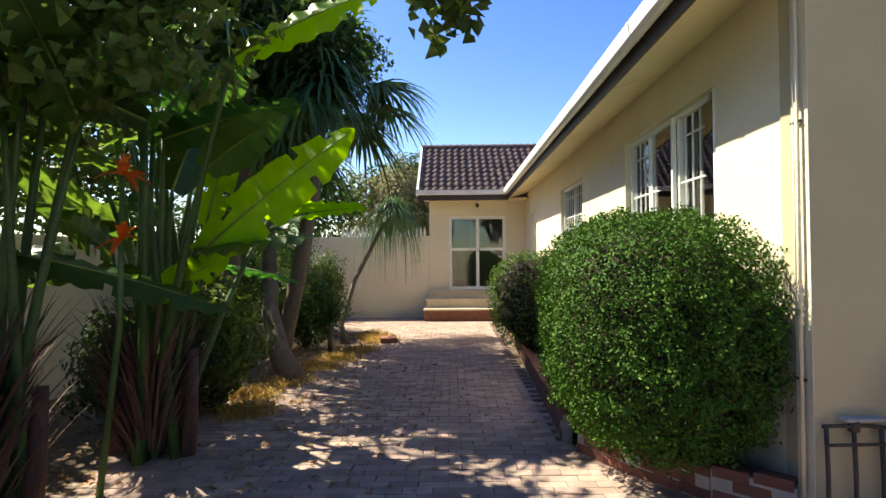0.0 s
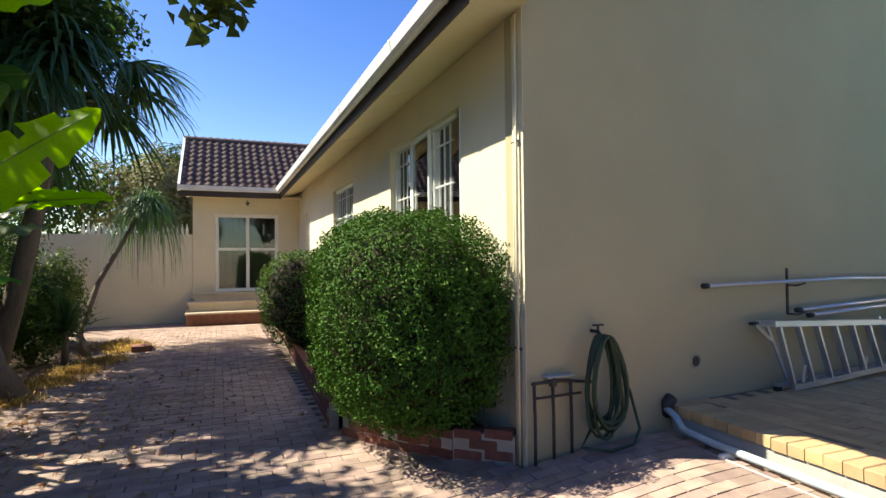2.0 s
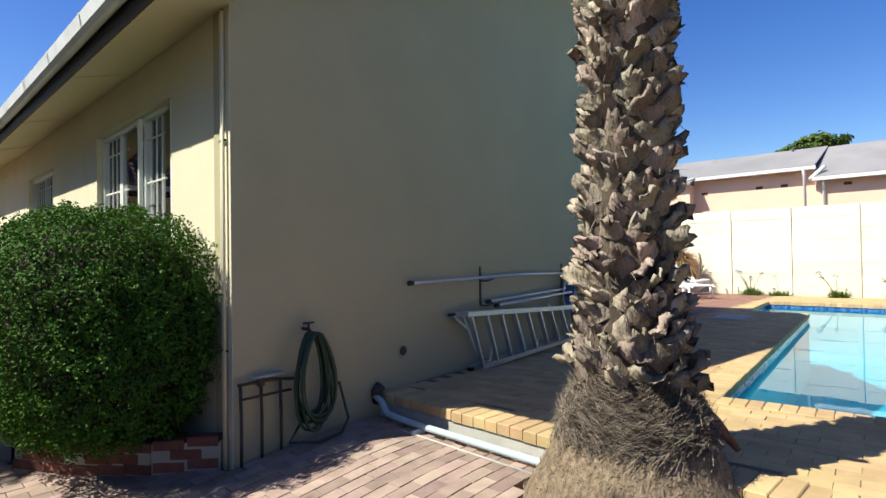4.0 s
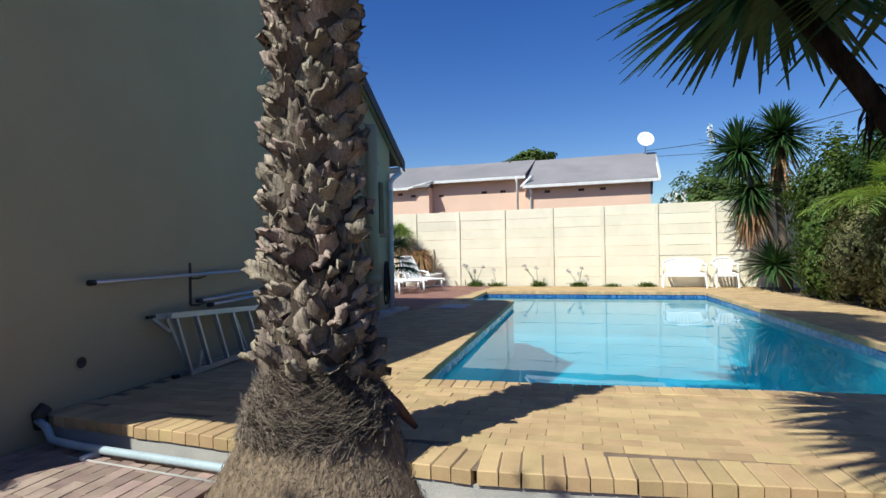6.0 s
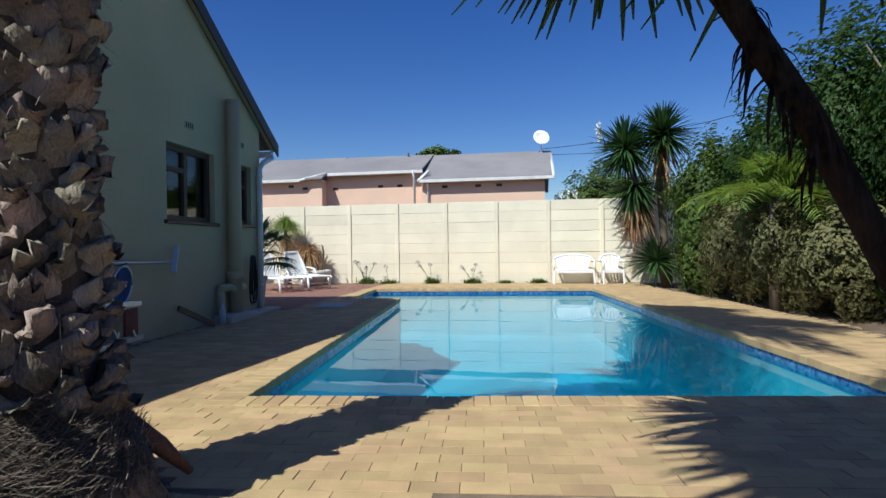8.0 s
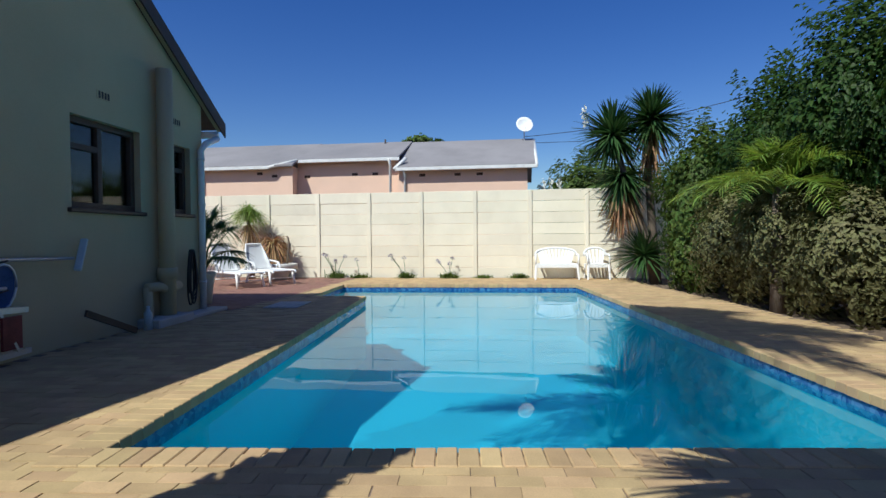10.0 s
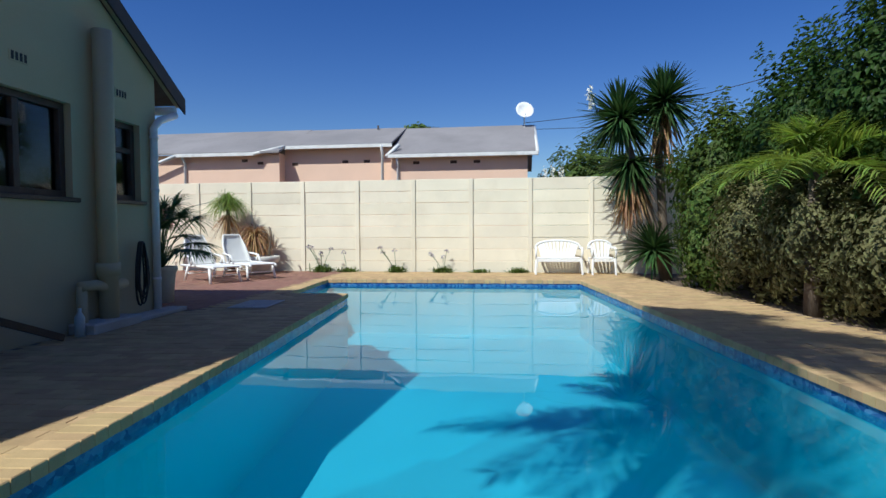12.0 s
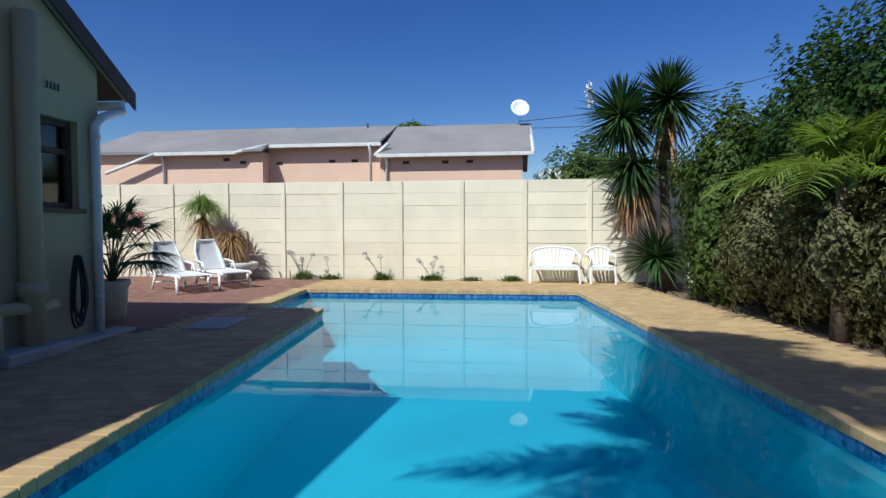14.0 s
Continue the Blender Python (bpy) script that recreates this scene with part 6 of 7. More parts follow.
line = thing("washing_line", "thin washing line with a pink towel", "washing line", pose(17.0, 8.0, DECK))
tube("pole", [(0, 1.2, 0), (0, 1.2, 1.75)], 0.02, M["alu"], line)
tube("wire", [(0, 1.2, 1.72), (0.4, 0, 1.66), (0.9, -1.0, 1.95)], 0.006, M["black"], line, seg=5)
verts, faces = [], []
for i in range(13):
    y = 0.9 - 1.0 * i / 12
    for z in (1.68, 1.45, 1.2):
        verts.append((0.15 + 0.03 * math.sin(i * 0.9) * (1.7 - z) * 2, y, z - 0.02 * math.sin(i * 0.6)))
for i in range(12):
    for j in range(2):
        faces.append((i * 3 + j, i * 3 + j + 1, i * 3 + j + 4, i * 3 + j + 3))
M["towel"] = material("faded_pink_towel", (0.62, 0.30, 0.27), 0.95, 0.1, 6, 120, 0.3)
obj("towel", verts, faces, M["towel"], line, "faded pink towel", smooth=True)

drain = thing("drain_cover", "grey rectangular drain cover set in the terrace", "drain cover", pose(11.6, 2.85, DECK + 0.004, 0, 0, 5))
boxed("cover", (-0.42, -0.28, 0, 0.42, 0.28, 0.012), M["concrete"], drain, bevel=0.004)
for k in range(4):
    boxed("rib", (-0.36, -0.2 + k * 0.12, 0.012, 0.36, -0.17 + k * 0.12, 0.018), M["concrete"], drain)


# ------------------------------------------------------------------ against the gable wall
def on_wall(x, z, out=0.0):
    """A pose on the gable wall at world x, local x along the wall and -y out of it."""
    return S_FRAME @ pose((x - WX) / math.cos(math.radians(SROT)), -out, z)


for x0 in (8.52, 10.0):
    vb = thing("vent_brick", "cream louvred air brick set in the gable wall", "vent", on_wall(x0, 3.12))
    boxed("vent_frame", (0, -0.008, 0, 0.22, 0.02, 0.11), M["plaster_shaded"], vb, bevel=0.004)
    # Raised black strips stand for the shade in the louvre openings.
    for k in range(4):
        boxed("slot_shade", (0.02 + k * 0.05, -0.011, 0.015, 0.05 + k * 0.05, -0.006, 0.095), M["black"], vb)

pipe = thing("vent_pipe", "thick plastered vent pipe running up the gable wall", "pipe", on_wall(9.63, 0.0, 0.13))
tube("pipe", [(0, 0, 0.42), (0, 0, 2.0), (0, 0, 3.78)], 0.105, M["plaster_shaded"], pipe, seg=16)
tube("collar", [(0, 0, 0.95), (0, 0, 1.1)], 0.13, M["plaster_shaded"], pipe, seg=16)
tube("branch_pipe", [(-0.42, 0.02, 0.86), (-0.2, 0.0, 0.86), (0, 0, 0.8), (0.3, 0.02, 0.84)], 0.06, M["plaster_shaded"], pipe, seg=10)
tube("elbow", [(-0.38, 0.04, 0.86), (-0.40, 0.02, 0.6), (-0.40, 0.02, 0.36)], 0.055, M["plaster_shaded"], pipe, seg=10)
boxed("gully", (-0.5, -0.2, 0.34, 0.3, 0.12, 0.46), M["concrete"], pipe, bevel=0.015)
bot = thing("bottle", "small dusty plastic bottle beside the gully", "bottle", on_wall(9.05, DECK, 0.22))
v, f = lathe([(0.0, 0.0), (0.05, 0.0), (0.05, 0.2), (0.02, 0.26), (0.02, 0.3), (0.0, 0.3)], 12)
obj("body", v, f, M["pvc"], bot, smooth=True)
dp = thing("downpipe", "white square downpipe at the house corner", "downpipe", on_wall(10.67, 0.0, 0.06))
tube("pipe", [(0, 0, 0.35), (0, 0, 2.85), (0.1, -0.02, 2.97), (0.48, -0.02, 3.12)], 0.05, M["gutter"], dp, seg=8)
for z in (0.8, 2.0, 2.7):
    tube("clip", [(0, 0, z), (0, 0, z + 0.04)], 0.058, M["gutter"], dp, seg=8)
tube("gutter_end", [(0.46, -0.03, 3.18), (0.46, 0.6, 3.18)], 0.06, M["gutter"], dp, seg=8)
ap = thing("corner_kerb", "pale concrete kerb along the foot of the wall", "kerb", on_wall(10.0, DECK, 0.30))
boxed("kerb", (-0.25, 0, 0, 0.98, 0.28, 0.055), M["concrete"], ap, bevel=0.01)


def hose_coil(name, label, m, z_top, drop, width, turns, r, seed, mat):
    t = thing(name, label, "hose", m)
    rng = random.Random(seed)
    for k in range(turns):
        w, d, off = width * rng.uniform(0.7, 1.1), drop * rng.uniform(0.82, 1.05), rng.uniform(-0.05, 0.05)
        pts = []
        for i in range(21):
            a = 2 * math.pi * i / 20
            x = off * (1 - math.cos(a)) * 0.5 + 0.5 * w * math.sin(a) * (0.55 + 0.45 * (1 - math.cos(a)) / 2)
            pts.append((x, -0.02 - k * 0.012 - 0.02 * math.sin(a / 2), z_top - d * (1 - math.cos(a)) / 2))
        tube("coil", pts, r, mat, t, seg=6)
    return t


hc = hose_coil("garden_hose", "coiled dark green garden hose hanging from a tap", on_wall(2.92, 0.0, 0.06), 0.98, 0.74, 0.40, 11, 0.012, 7, M["hose"])
tube("tail", [(-0.1, -0.05, 0.3), (-0.25, -0.12, 0.2), (-0.05, -0.2, 0.17), (0.2, -0.16, 0.17), (0.32, -0.1, 0.25), (0.26, -0.06, 0.55)], 0.012, M["hose"], hc, seg=6)
tap = thing("garden_tap", "old iron tap with a cross handle on the wall", "tap", on_wall(2.92, 1.0, 0.0))
tube("spout", [(0, 0, 0), (0, -0.08, 0), (0, -0.12, -0.03), (0, -0.12, -0.08)], 0.014, M["iron"], tap)
tube("handle", [(-0.05, -0.08, 0.05), (0.05, -0.08, 0.05)], 0.008, M["iron"], tap)
tube("spindle", [(0, -0.08, 0), (0, -0.08, 0.05)], 0.009, M["iron"], tap)
hose_coil("wall_hose", "dark hose looped on a hook by the corner", on_wall(10.28, 0.0, 0.06), 1.33, 0.78, 0.26, 5, 0.013, 8, M["black"])

pw = thing("water_pipes", "rusty iron water pipes beside the corner of the house", "pipes", on_wall(2.40, 0.0, 0.05))
tube("pipe", [(-0.06, 0, 0.66), (0.2, 0, 0.66), (0.5, 0, 0.62)], 0.012, M["iron"], pw)
tube("pipe", [(-0.06, -0.02, 0.56), (0.36, -0.02, 0.56)], 0.010, M["iron"], pw)
for x in (-0.04, 0.12, 0.28):
    tube("pipe", [(x, 0, 0.66), (x, -0.01, 0.4), (x - 0.01, -0.02, 0.0)], 0.012, M["iron"], pw)
tube("joint", [(0.12, 0, 0.63), (0.12, 0, 0.70)], 0.03, M["iron"], pw)
boxed("meter_ledge", (0.06, -0.03, 0.685, 0.3, 0.05, 0.705), M["concrete"], pw, bevel=0.008)

cp = thing("corner_pipe", "thin cream conduit pipe down the house corner", "pipe", pose(WX - 0.03, SY + 0.06, 0))
tube("pipe", [(0, 0, 0.05), (0, 0, 3.36)], 0.013, M["plaster"], cp)
tube("pipe", [(0.01, 0.05, 0.05), (0.01, 0.05, 3.36)], 0.009, M["plaster"], cp)
for z in (0.9, 2.42):
    tube("clip", [(0.01, -0.02, z), (0.01, 0.07, z)], 0.01, M["iron"], cp)

hole = thing("wall_hole", "round pipe hole with broken plaster in the wall", "hole", on_wall(4.03, 0.67, 0.0))
v, f = lathe([(0.04, -0.02), (0.05, 0.012), (0.058, 0.014), (0.065, 0.0)], 16)
obj("rim", v, f, M["plaster_shaded"], hole).matrix_local = pose(0, 0, 0, 90)
# A flat dark disc stands for the shade inside the hole.
v, f = lathe([(0.001, 0.006), (0.045, 0.006)], 16)
obj("hole_shade", v, f, M["iron"], hole).matrix_local = pose(0, 0, 0, 90)

# poles on brackets, net and ladder
br = thing("pole_rack", "pair of iron wall brackets for pool poles", "rack", on_wall(5.24, 0.0, 0.0))
for x in (0.0, 1.84):
    boxed("bracket", (x, -0.012, 1.02, x + 0.025, 0.0, 1.44), M["iron"], br)
    for z in (1.30, 1.03):
        tube("hook", [(x + 0.012, 0, z - 0.02), (x + 0.012, -0.1, z - 0.02), (x + 0.1, -0.12, z)], 0.009, M["iron"], br, seg=6)
pl = thing("pool_brush", "long aluminium pool pole with a brush head", "pool brush", on_wall(4.06, 1.31, 0.09))
tube("pole", [(0, 0, 0), (2.0, 0, 0.02), (3.95, 0, -0.02)], 0.016, M["alu"], pl)
tube("grip", [(-0.03, 0, 0), (0.03, 0, 0)], 0.024, M["black"], pl)
bm = bmesh.new()
box(bm, -0.22, -0.035, -0.02, 0.22, 0.035, 0.02, pose(4.02, -0.03, 0.02, 0, -48, 25), 0.008)
part("brush_head", bm, M["pvc"], pl)
for i, (x, z) in enumerate(((5.28, 1.05), (5.40, 1.0))):
    p = thing("pool_pole", "short aluminium pole resting on the rack", "pole", on_wall(x, z, 0.09 + 0.03 * i))
    tube("pole", [(0, 0, 0), (1.75, 0, 0.05)], 0.017, M["alu"], p)
    tube("grip", [(-0.03, 0, 0), (0.04, 0, 0)], 0.024, M["black"], p)
net = thing("leaf_net", "blue mesh leaf net hanging on the wall", "net", on_wall(7.12, 1.05, 0.1))
ring = [(0.16 * math.cos(a), -0.03 * math.sin(a), 0.22 * math.sin(a)) for a in [2 * math.pi * i / 16 for i in range(17)]]
tube("rim", ring, 0.012, M["alu"], net, seg=6)
M["net"] = material("blue_net_cloth", (0.05, 0.09, 0.22), 0.9, 0.2, 20, 200, 0.3)
verts = [(0.155 * r * math.cos(a), -0.03 * r * math.sin(a) + 0.05 * (1 - r * r), 0.215 * r * math.sin(a) - 0.05 * (1 - r)) for r in (0.05, 0.4, 0.75, 1.0) for a in [2 * math.pi * i / 16 for i in range(16)]]
faces = [(j * 16 + i, j * 16 + (i + 1) % 16, (j + 1) * 16 + (i + 1) % 16, (j + 1) * 16 + i) for j in range(3) for i in range(16)] + [tuple(range(16))]
obj("mesh", verts, faces, M["net"], net, smooth=True)

lad = thing("step_ladder", "folded aluminium step ladder lying on its side against the wall", "ladder", on_wall(4.70, DECK, 0.06))


def bar(name, a, b, w, t, mat, parent):
    """A flat rail from a to b, w wide in z and t thick."""
    a, b = Vector(a), Vector(b)
    d = (b - a).normalized()
    up = Vector((0, 1, 0)).cross(d).normalized() * w * 0.5
    th = Vector((0, 1, 0)) * t * 0.5
    vs = [p + s * up + q * th for p in (a, b) for s, q in ((-1, -1), (1, -1), (1, 1), (-1, 1))]
    obj(name, vs, [(0, 1, 2, 3), (7, 6, 5, 4), (0, 4, 5, 1), (1, 5, 6, 2), (2, 6, 7, 3), (3, 7, 4, 0)], mat, parent)


for yy, k in ((-0.04, 0), (-0.13, 1)):
    bar("rail", (-0.02 + 0.1 * k, yy, 0.61), (2.6, yy, 0.49), 0.05, 0.03, M["alu"], lad)
    bar("rail", (0.2 + 0.1 * k, yy - 0.02, 0.03), (2.6, yy - 0.02, 0.11), 0.05, 0.03, M["alu"], lad)
for k in range(9):
    x = 0.2 + k * 0.27
    zt, zb = 0.61 - 0.046 * x, 0.03 + 0.03 * x
    bar("rung", (x + 0.1, -0.15, zb + 0.02), (x - 0.06, -0.13, zt - 0.02), 0.026, 0.05, M["alu"], lad)
for x in (0.15, 1.1, 1.9):
    bar("brace", (x + 0.26, -0.02, 0.07), (x, -0.02, 0.57), 0.03, 0.02, M["alu"], lad)
    bar("brace", (x + 0.26, -0.16, 0.07), (x + 0.3, -0.16, 0.22), 0.025, 0.015, M["alu"], lad)
bar("brace", (-0.05, -0.05, 0.6), (0.16, -0.05, 0.45), 0.03, 0.02, M["alu"], lad)
boxed("rubber_foot", (-0.1, -0.06, 0.60, -0.02, -0.02, 0.625), M["black"], lad)
boxed("rubber_foot", (0.17, -0.09, 0.0, 0.23, -0.05, 0.035), M["black"], lad)
M["red_paint"] = material("faded_dark_red_paint", (0.16, 0.035, 0.03), 0.6, 0.3, 8, 80, 0.1)
boxed("tool_tray", (2.3, -0.17, 0.15, 2.5, -0.14, 0.45), M["red_paint"], lad, "dark red tool tray")
plank = thing("loose_plank", "short dark plank leaning against the wall foot", "plank", on_wall(8.1, DECK, 0.12))
bar("plank", (0.0, -0.02, 0.34), (0.72, -0.10, 0.03), 0.07, 0.03, M["timber"], plank)

# pvc pipe along the terrace edge
pv = thing("pvc_pipe", "grey-blue plastic pipe lying along the terrace edge", "pipe", pose(3.6, 2.9, 0.17))
tube("pipe", [(0.04, 0.62, 0.16), (0.02, 0.5, 0.12), (-0.03, 0.38, 0.06), (-0.04, 0.1, 0.045), (-0.08, -1.25, 0.045), (-0.10, -1.7, 0.045)], 0.028, M["pvc"], pv, seg=10)
tube("thin_pipe", [(-0.12, 0.1, 0.0), (-0.17, -1.2, 0.0)], 0.009, M["concrete"], pv, seg=6)
for y in (-0.05, -1.2):
    bm = bmesh.new()
    box(bm, -0.15, y - 0.02, -0.04, -0.02, y + 0.02, 0.03, None, 0.008)
    part("bracket", bm, M["gutter"], pv)
tube("elbow", [(0.08, 0.64, 0.1), (0.05, 0.62, 0.2), (0.10, 0.62, 0.24)], 0.05, M["iron"], pv, seg=10)
bk = thing("loose_brick", "loose red brick at the edge of the drive", "brick", pose(-1.0, 11.1, 0.0, 0, 0, 8))
boxed("brick", (-0.16, -0.2, 0.0, 0.16, 0.2, 0.1), M["brick"], bk, bevel=0.008)

# ------------------------------------------------------------------ pieces: planter bricks, roof tiles, paving
def piece_mesh(name, l, w, h, bev, mat):
    """A block with a chamfered top, its centre at the top's middle."""
    a, b = l / 2, w / 2
    lo = [(-a, -b, -h), (a, -b, -h), (a, b, -h), (-a, b, -h)]
    md = [(-a, -b, -bev), (a, -b, -bev), (a, b, -bev), (-a, b, -bev)]
    tp = [(-a + bev, -b + bev, 0), (a - bev, -b + bev, 0), (a - bev, b - bev, 0), (-a + bev, b - bev, 0)]
    faces = [(8, 9, 10, 11)]
    for i in range(4):
        j = (i + 1) % 4
        faces += [(i, j, 4 + j, 4 + i), (4 + i, 4 + j, 8 + j, 8 + i)]
    me = bpy.data.meshes.new(name)
    me.from_pydata(lo + md + tp, [], faces)
    me.materials.append(mat)
    return me


PIECE_V = np.array([[-.5, -.5, -1], [.5, -.5, -1], [.5, .5, -1], [-.5, .5, -1], [-.5, -.5, -.12], [.5, -.5, -.12], [.5, .5, -.12], [-.5, .5, -.12], [-.5, -.5, 0], [.5, -.5, 0], [.5, .5, 0], [-.5, .5, 0]], float)
PIECE_F = np.array([(8, 9, 10, 11)] + [q for i in range(4) for q in ((i, (i + 1) % 4, 4 + (i + 1) % 4, 4 + i), (4 + i, 4 + (i + 1) % 4, 8 + (i + 1) % 4, 8 + i))])


def joined_pieces(name, items, l, w, h, bev, mat, label, category):
    """Many blocks (x, y, z, turn) in one mesh."""
    V = PIECE_V * np.array([l, w, h])
    V[8:, 0] -= np.sign(V[8:, 0]) * bev
    V[8:, 1] -= np.sign(V[8:, 1]) * bev
    it = np.array(items)
    c, s = np.cos(it[:, 3]), np.sin(it[:, 3])
    X = it[:, 0:1] + V[None, :, 0] * c[:, None] - V[None, :, 1] * s[:, None]
    Y = it[:, 1:2] + V[None, :, 0] * s[:, None] + V[None, :, 1] * c[:, None]
    Z = it[:, 2:3] + np.broadcast_to(V[None, :, 2], X.shape) + it[:, 4:5] * (X - it[:, 0:1]) + it[:, 5:6] * (Y - it[:, 1:2])
    verts = np.stack([X, Y, Z], 2).reshape(-1, 3)
    quads = (np.arange(len(it))[:, None, None] * 12 + PIECE_F[None]).reshape(-1, 4)
    return tagged(np_mesh(name, verts, quads, mat), label, category, kind="stuff")


def paving(piece, thing_ob, rest_name, keep, near, origin, turn, l, w, h, gap, bev, z_of, mat, mat_joined, label, category, extent, seed, cap=300):
    """Stretcher-bond paving: the nearest pieces one by one, the rest joined."""
    rng = random.Random(seed)
    ca, sa = math.cos(turn), math.sin(turn)
    single, rest = [], []
    i0, i1, j0, j1 = extent
    for j in range(j0, j1):
        for i in range(i0, i1):
            u, v = (i + 0.5 * (j % 2)) * (l + gap), j * (w + gap)
            x, y = origin[0] + u * ca - v * sa, origin[1] + u * sa + v * ca
            if not keep(x, y):
                continue
            it = (x + rng.gauss(0, 0.0018), y + rng.gauss(0, 0.0018), z_of(x, y) + rng.gauss(0, 0.0012), turn + rng.gauss(0, 0.008),
                  (z_of(x + 0.05, y) - z_of(x - 0.05, y)) * 10, (z_of(x, y + 0.05) - z_of(x, y - 0.05)) * 10)
            (single if near(x, y) and len(single) < cap else rest).append(it)
    me = piece_mesh(piece, l, w, h, bev, mat)
    for x, y, z, a, gx, gy in single:
        ob = new(piece, me)
        ob.parent = thing_ob
        ob.location = (x, y, z)
        ob.rotation_euler = (math.atan(gy) + rng.gauss(0, 0.003), -math.atan(gx) + rng.gauss(0, 0.003), a)
    joined_pieces(rest_name, rest, l, w, h, bev, mat_joined, label, category)


# planter
planter = thing("brick_planter", "low red brick planter wall along the house", "planter")
PL_RUNS = [[(1.62, 14.55), (1.47, 10.9), (1.28, 5.28)], [(1.34, 4.98), (1.60, 4.45), (1.95, 3.95), (2.30, 3.62)]]
bme = piece_mesh("brick", 0.215, 0.105, 0.068, 0.005, M["brick"])
core = bmesh.new()
brng = random.Random(9)
for run in PL_RUNS:
    for (x0, y0), (x1, y1) in zip(run, run[1:]):
        L = math.hypot(x1 - x0, y1 - y0)
        a = math.atan2(y1 - y0, x1 - x0)
        g0 = ground_z(x0, y0)
        box(core, 0, -0.045, -0.05, L, 0.045, 0.215, pose(x0, y0, min(g0, ground_z(x1, y1)), 0, 0, math.degrees(a)))
        n = max(1, round(L / 0.226))
        for k in range(n):
            for c in range(3):
                s = (k + (0.5 if c % 2 else 0.0) + 0.5) / n
                if s > 1.0 - 0.3 / n and c % 2:
                    continue
                x, y = x0 + (x1 - x0) * s, y0 + (y1 - y0) * s
                b = new("brick", bme)
                b.parent = planter
                b.location = (x, y, ground_z(x, y) + 0.072 + c * 0.078)
                b.rotation_euler = (brng.gauss(0, 0.01), brng.gauss(0, 0.01), a + brng.gauss(0, 0.012))
part("mortar_core", core, M["mortar"], planter)
pb_poly = [(1.62, 14.55), (1.47, 10.9), (1.28, 5.28), (1.34, 4.98), (1.60, 4.45), (1.95, 3.95), (2.31, 3.62), (2.32, 14.55)]
poly_sheet("ground_planter", pb_poly, 0.17, M["soil"], (), "dry soil inside the brick planter", "ground")


# wing roof tiles: a double-roll profile, one mesh
def tile_mesh():
    nx = 9
    verts, faces = [], []
    for y, dz in ((-0.02, 0.012), (0.36, 0.0)):
        for lay in (0, -0.018):
            for i in range(nx):
                s = i / (nx - 1)
                verts.append((s * 0.215, y, 0.022 * math.sin(s * 2 * math.pi + 0.4) + dz + lay + 0.03))
    for i in range(nx - 1):
        faces += [(i, i + 1, 2 * nx + i + 1, 2 * nx + i), (nx + i + 1, nx + i, i, i + 1)[::-1]]
    me = bpy.data.meshes.new("tile")
    me.from_pydata(verts, [], faces)
    me.materials.append(M["roof_tile"])
    me.polygons.foreach_set("use_smooth", [True] * len(me.polygons))
    return me


tme = tile_mesh()
ang = math.atan(W_SL)
rows = int((WR_Y - WE_Y) / math.cos(ang) / 0.30) + 1
trng = random.Random(12)
for r in range(rows):
    for c in range(19):
        t = new("tile", tme)
        t.parent = wing
        d = r * 0.30 - 0.03
        t.matrix_local = Matrix.Translation((-0.62 + c * 0.206, WE_Y + d * math.cos(ang), WE_Z + d * math.sin(ang) + 0.002)) @ Euler((ang + trng.gauss(0, 0.008), trng.gauss(0, 0.01), 0)).to_matrix().to_4x4()
v, f = tube_data([(-0.66, WR_Y, WR_Z + 0.02), (1.0, WR_Y, WR_Z + 0.02), (3.4, WR_Y, WR_Z + 0.02)], 0.09, 10)
obj("ridge_cap", v, f, M["roof_tile"], wing)

# driveway
drive = thing("driveway_paving", "worn terracotta pavers of the driveway", "paving", kind="structure")


def on_drive(x, y):
    left = -2.35 + (0.35 if y > 7 else 0.0) + 0.25 * math.sin(y * 0.9) + (0.9 * min(1, max(0, (y - 9) / 2)))
    if y > 12.3:
        left = -4.5
    edge = 3.55 if y > 0.2 else 3.55 + (0.2 - y) * 0.148
    if y > 3.45:
        pl = 1.2 if y > 5.3 else 1.2 + (5.3 - y) * 0.62
        edge = min(edge, pl if y < 14.6 else 1.5)
        if y > 14.55 and x > -0.45:
            return False
    if math.hypot(x - PX, y - PY) < 0.62 or math.hypot(x - 3.6, y + 2.4) < 0.2 or (x > 2.75 and y < -2.2):
        return False
    return left < x < edge and -6 < y < 15.6


paving("paver", drive, "paver_field", on_drive, lambda x, y: -1.2 < x < 2.6 and 3.4 < y < 6.0, (0, 0), 0.0, 0.209, 0.105, 0.06, 0.005, 0.002, lambda x, y: ground_z(x, y), M["paver"], M["paver_joined"],
       "worn terracotta pavers of the driveway", "paving", (-26, 22, -58, 146), 31)

# terrace
terrace = thing("terrace_paving", "buff yellow clay pavers round the pool", "paving", kind="structure")
POOL_KEEP = grow(POOL, 0.108)
DECK_IN = grow(DECK_POLY, -0.05)


def edge_x(y):
    """x of the terrace's front edge at y."""
    for (x0, y0), (x1, y1) in zip(DECK_EDGE, DECK_EDGE[1:]):
        if y1 <= y <= y0:
            return x0 + (x1 - x0) * (y - y0) / (y1 - y0)
    return DECK_EDGE[0][0]


def on_terrace(x, y):
    return inside(DECK_IN, x, y) and not inside(POOL_KEEP, x, y) and x > edge_x(y) + 0.30 and not (x > 10.9 and y > 3.45) and math.hypot(x - PX, y - PY) > 0.6


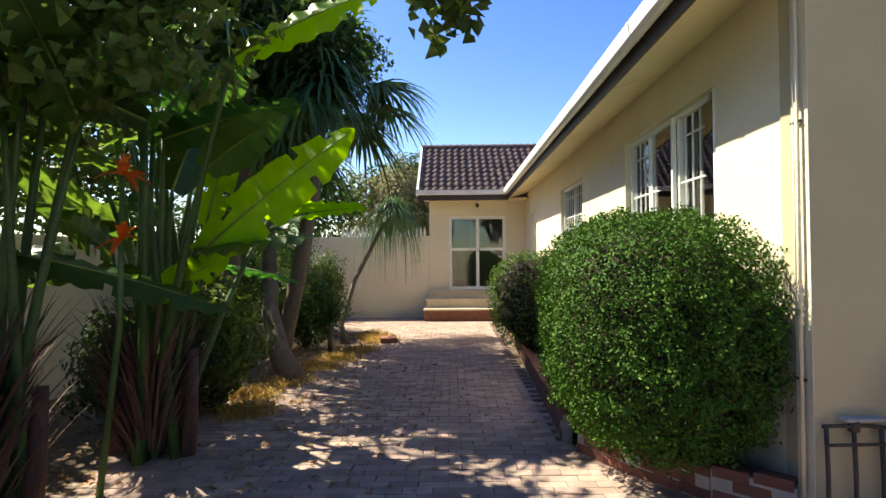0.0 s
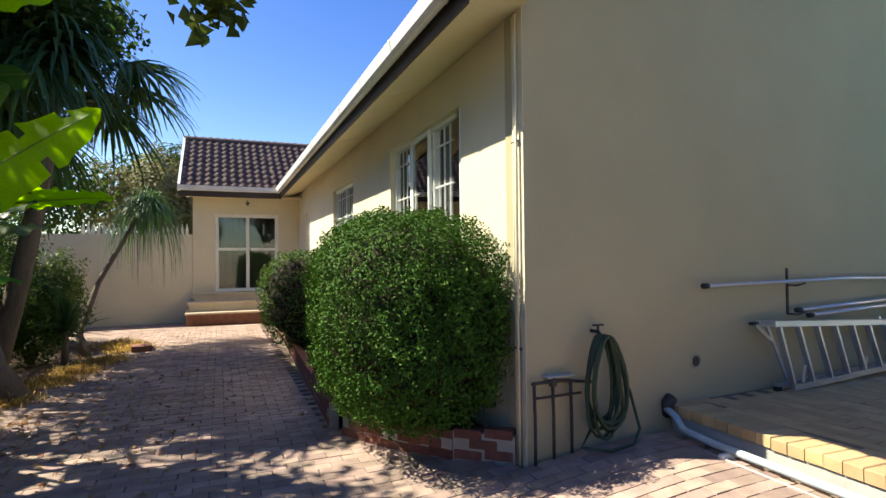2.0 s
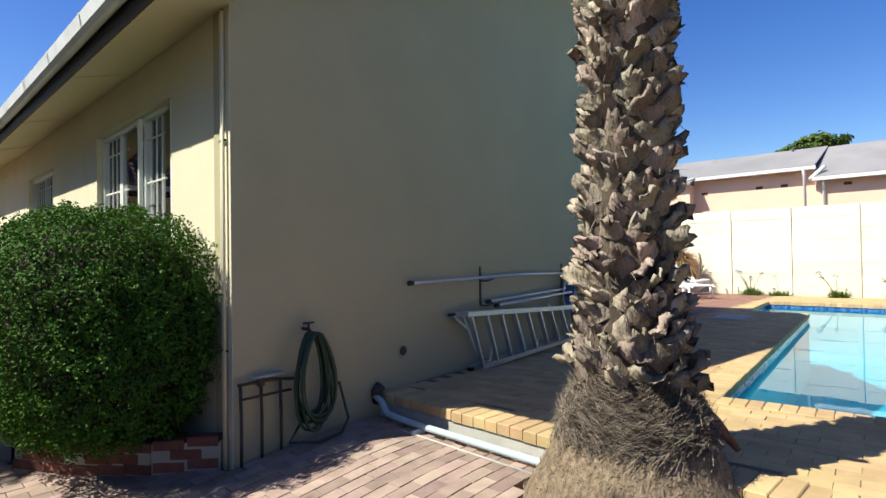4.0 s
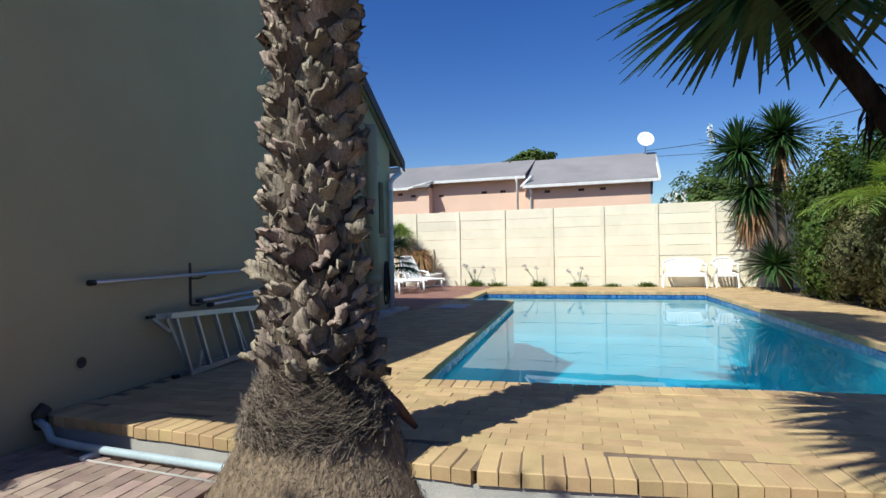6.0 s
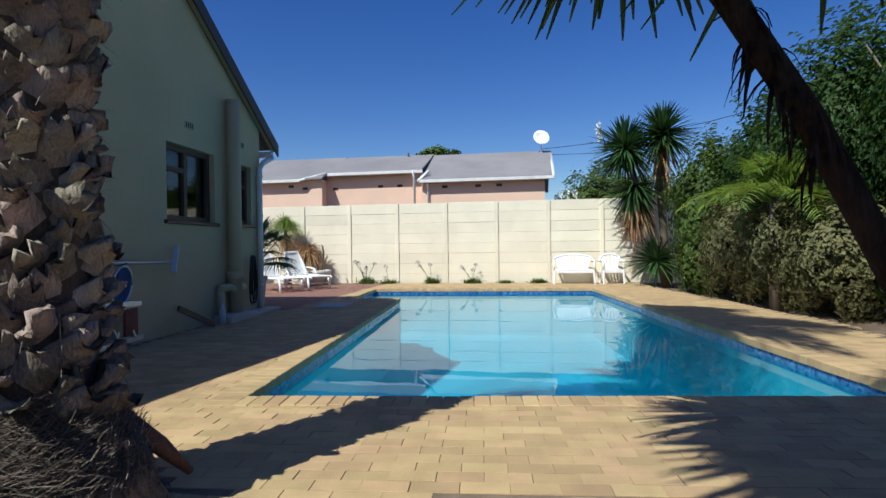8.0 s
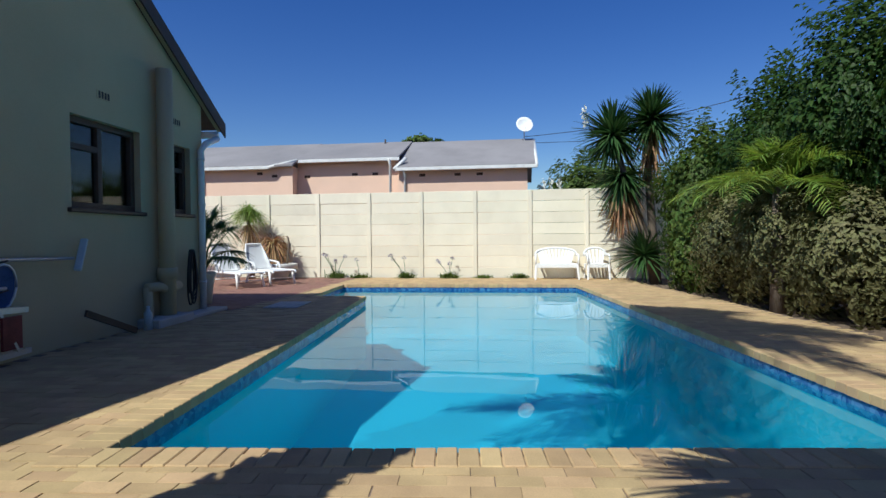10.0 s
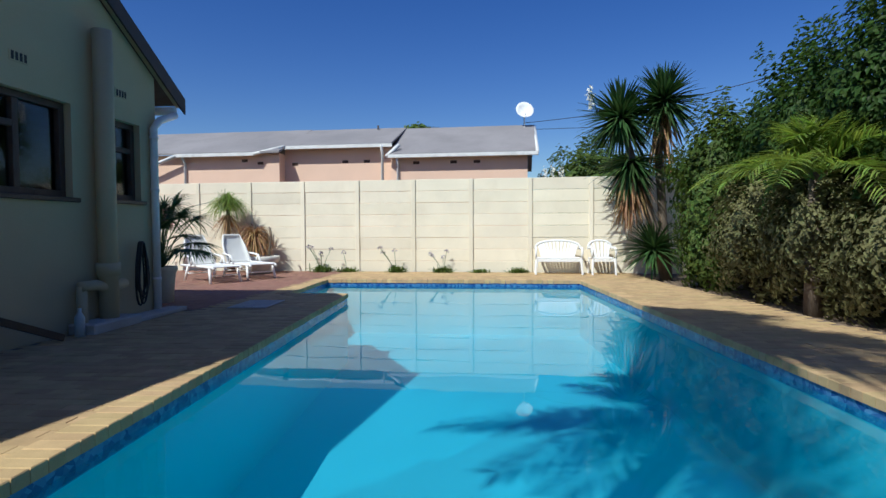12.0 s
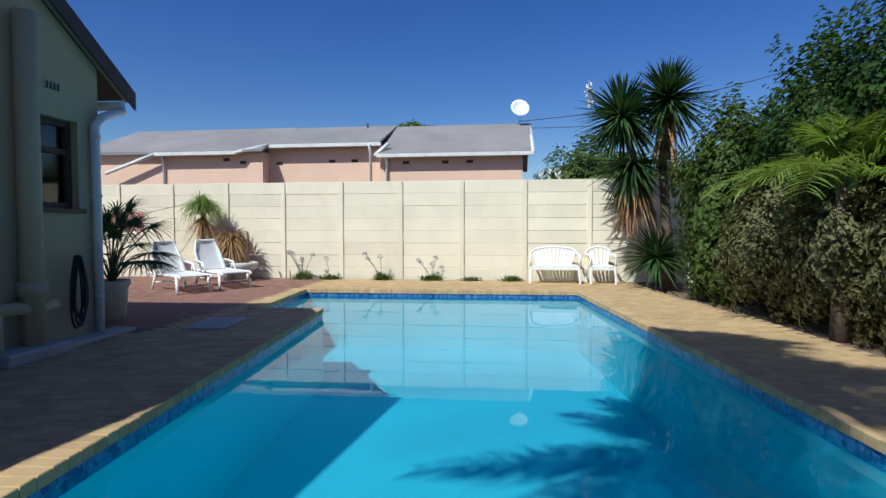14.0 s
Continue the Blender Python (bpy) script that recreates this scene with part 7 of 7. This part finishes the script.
TURN_P = math.radians(POOL_DIR)
paving("paver", terrace, "terrace_field", on_terrace, lambda x, y: x < 5.6 and -2.4 < y < 1.3, (9, 0), TURN_P + math.pi / 2, 0.223, 0.109, 0.06, 0.0025, 0.0012, lambda x, y: DECK, M["deck"], M["deck_joined"],
       "buff yellow clay pavers round the pool", "paving", (-32, 32, -90, 60), 32)


def on_patio(x, y):
    return 11.0 < x < 18.0 and 3.45 <= y < 9.5 and not inside(POOL_KEEP, x, y) and (x > 11.1 or y > 4.2)


patio = thing("patio_paving", "red-brown pavers of the side patio", "paving", kind="structure")
paving("paver", patio, "patio_field", on_patio, lambda x, y: x < 15.5 and y < 5.2, (14, 6), TURN_P, 0.222, 0.108, 0.06, 0.004, 0.003, lambda x, y: DECK - 0.002, M["red_paver"], M["red_paver"],
       "red-brown pavers of the side patio", "paving", (-22, 22, -35, 40), 33)

# bull-nosed header bricks on the terrace edge
edging = thing("terrace_edging", "yellow header bricks along the terrace front", "edging", kind="structure")
hme = piece_mesh("edge_brick", 0.30, 0.109, 0.078, 0.006, M["deck"])
erng = random.Random(14)
for (x0, y0), (x1, y1) in zip(DECK_EDGE, DECK_EDGE[1:]):
    L = math.hypot(x1 - x0, y1 - y0)
    a = math.atan2(y1 - y0, x1 - x0)
    n = round(L / 0.116)
    for k in range(n):
        s = (k + 0.5) / n
        b = new("edge_brick", hme)
        b.parent = edging
        b.location = (x0 + (x1 - x0) * s + 0.135, y0 + (y1 - y0) * s, DECK + 0.002 + erng.gauss(0, 0.002))
        b.rotation_euler = (erng.gauss(0, 0.01), erng.gauss(0, 0.008), a + math.pi / 2 + erng.gauss(0, 0.012))

# coping round the pool
coping = thing("pool_coping", "yellow header brick coping round the pool", "coping", kind="structure")
cme = piece_mesh("coping_brick", 0.235, 0.107, 0.075, 0.006, M["deck"])
for i in range(len(POOL)):
    (x0, y0), (x1, y1) = POOL[i], POOL[(i + 1) % len(POOL)]
    L = math.hypot(x1 - x0, y1 - y0)
    a = math.atan2(y1 - y0, x1 - x0)
    nx_, ny_ = -math.sin(a), math.cos(a)
    if inside(POOL, (x0 + x1) / 2 + nx_ * 0.05, (y0 + y1) / 2 + ny_ * 0.05):
        nx_, ny_ = -nx_, -ny_
    n = round(L / 0.113)
    lo = 2 if i in (0, 3, 4, 5) else 0
    hi = 2 if (i + 1) % 6 in (3, 4, 5, 0) else 0
    for k in range(-lo, n + hi):
        s = (k + 0.5) / n
        b = new("coping_brick", cme)
        b.parent = coping
        b.location = (x0 + (x1 - x0) * s + nx_ * 0.10, y0 + (y1 - y0) * s + ny_ * 0.10, DECK + 0.008 + erng.gauss(0, 0.0015))
        b.rotation_euler = (erng.gauss(0, 0.006), erng.gauss(0, 0.006), a + math.pi / 2 + erng.gauss(0, 0.006))
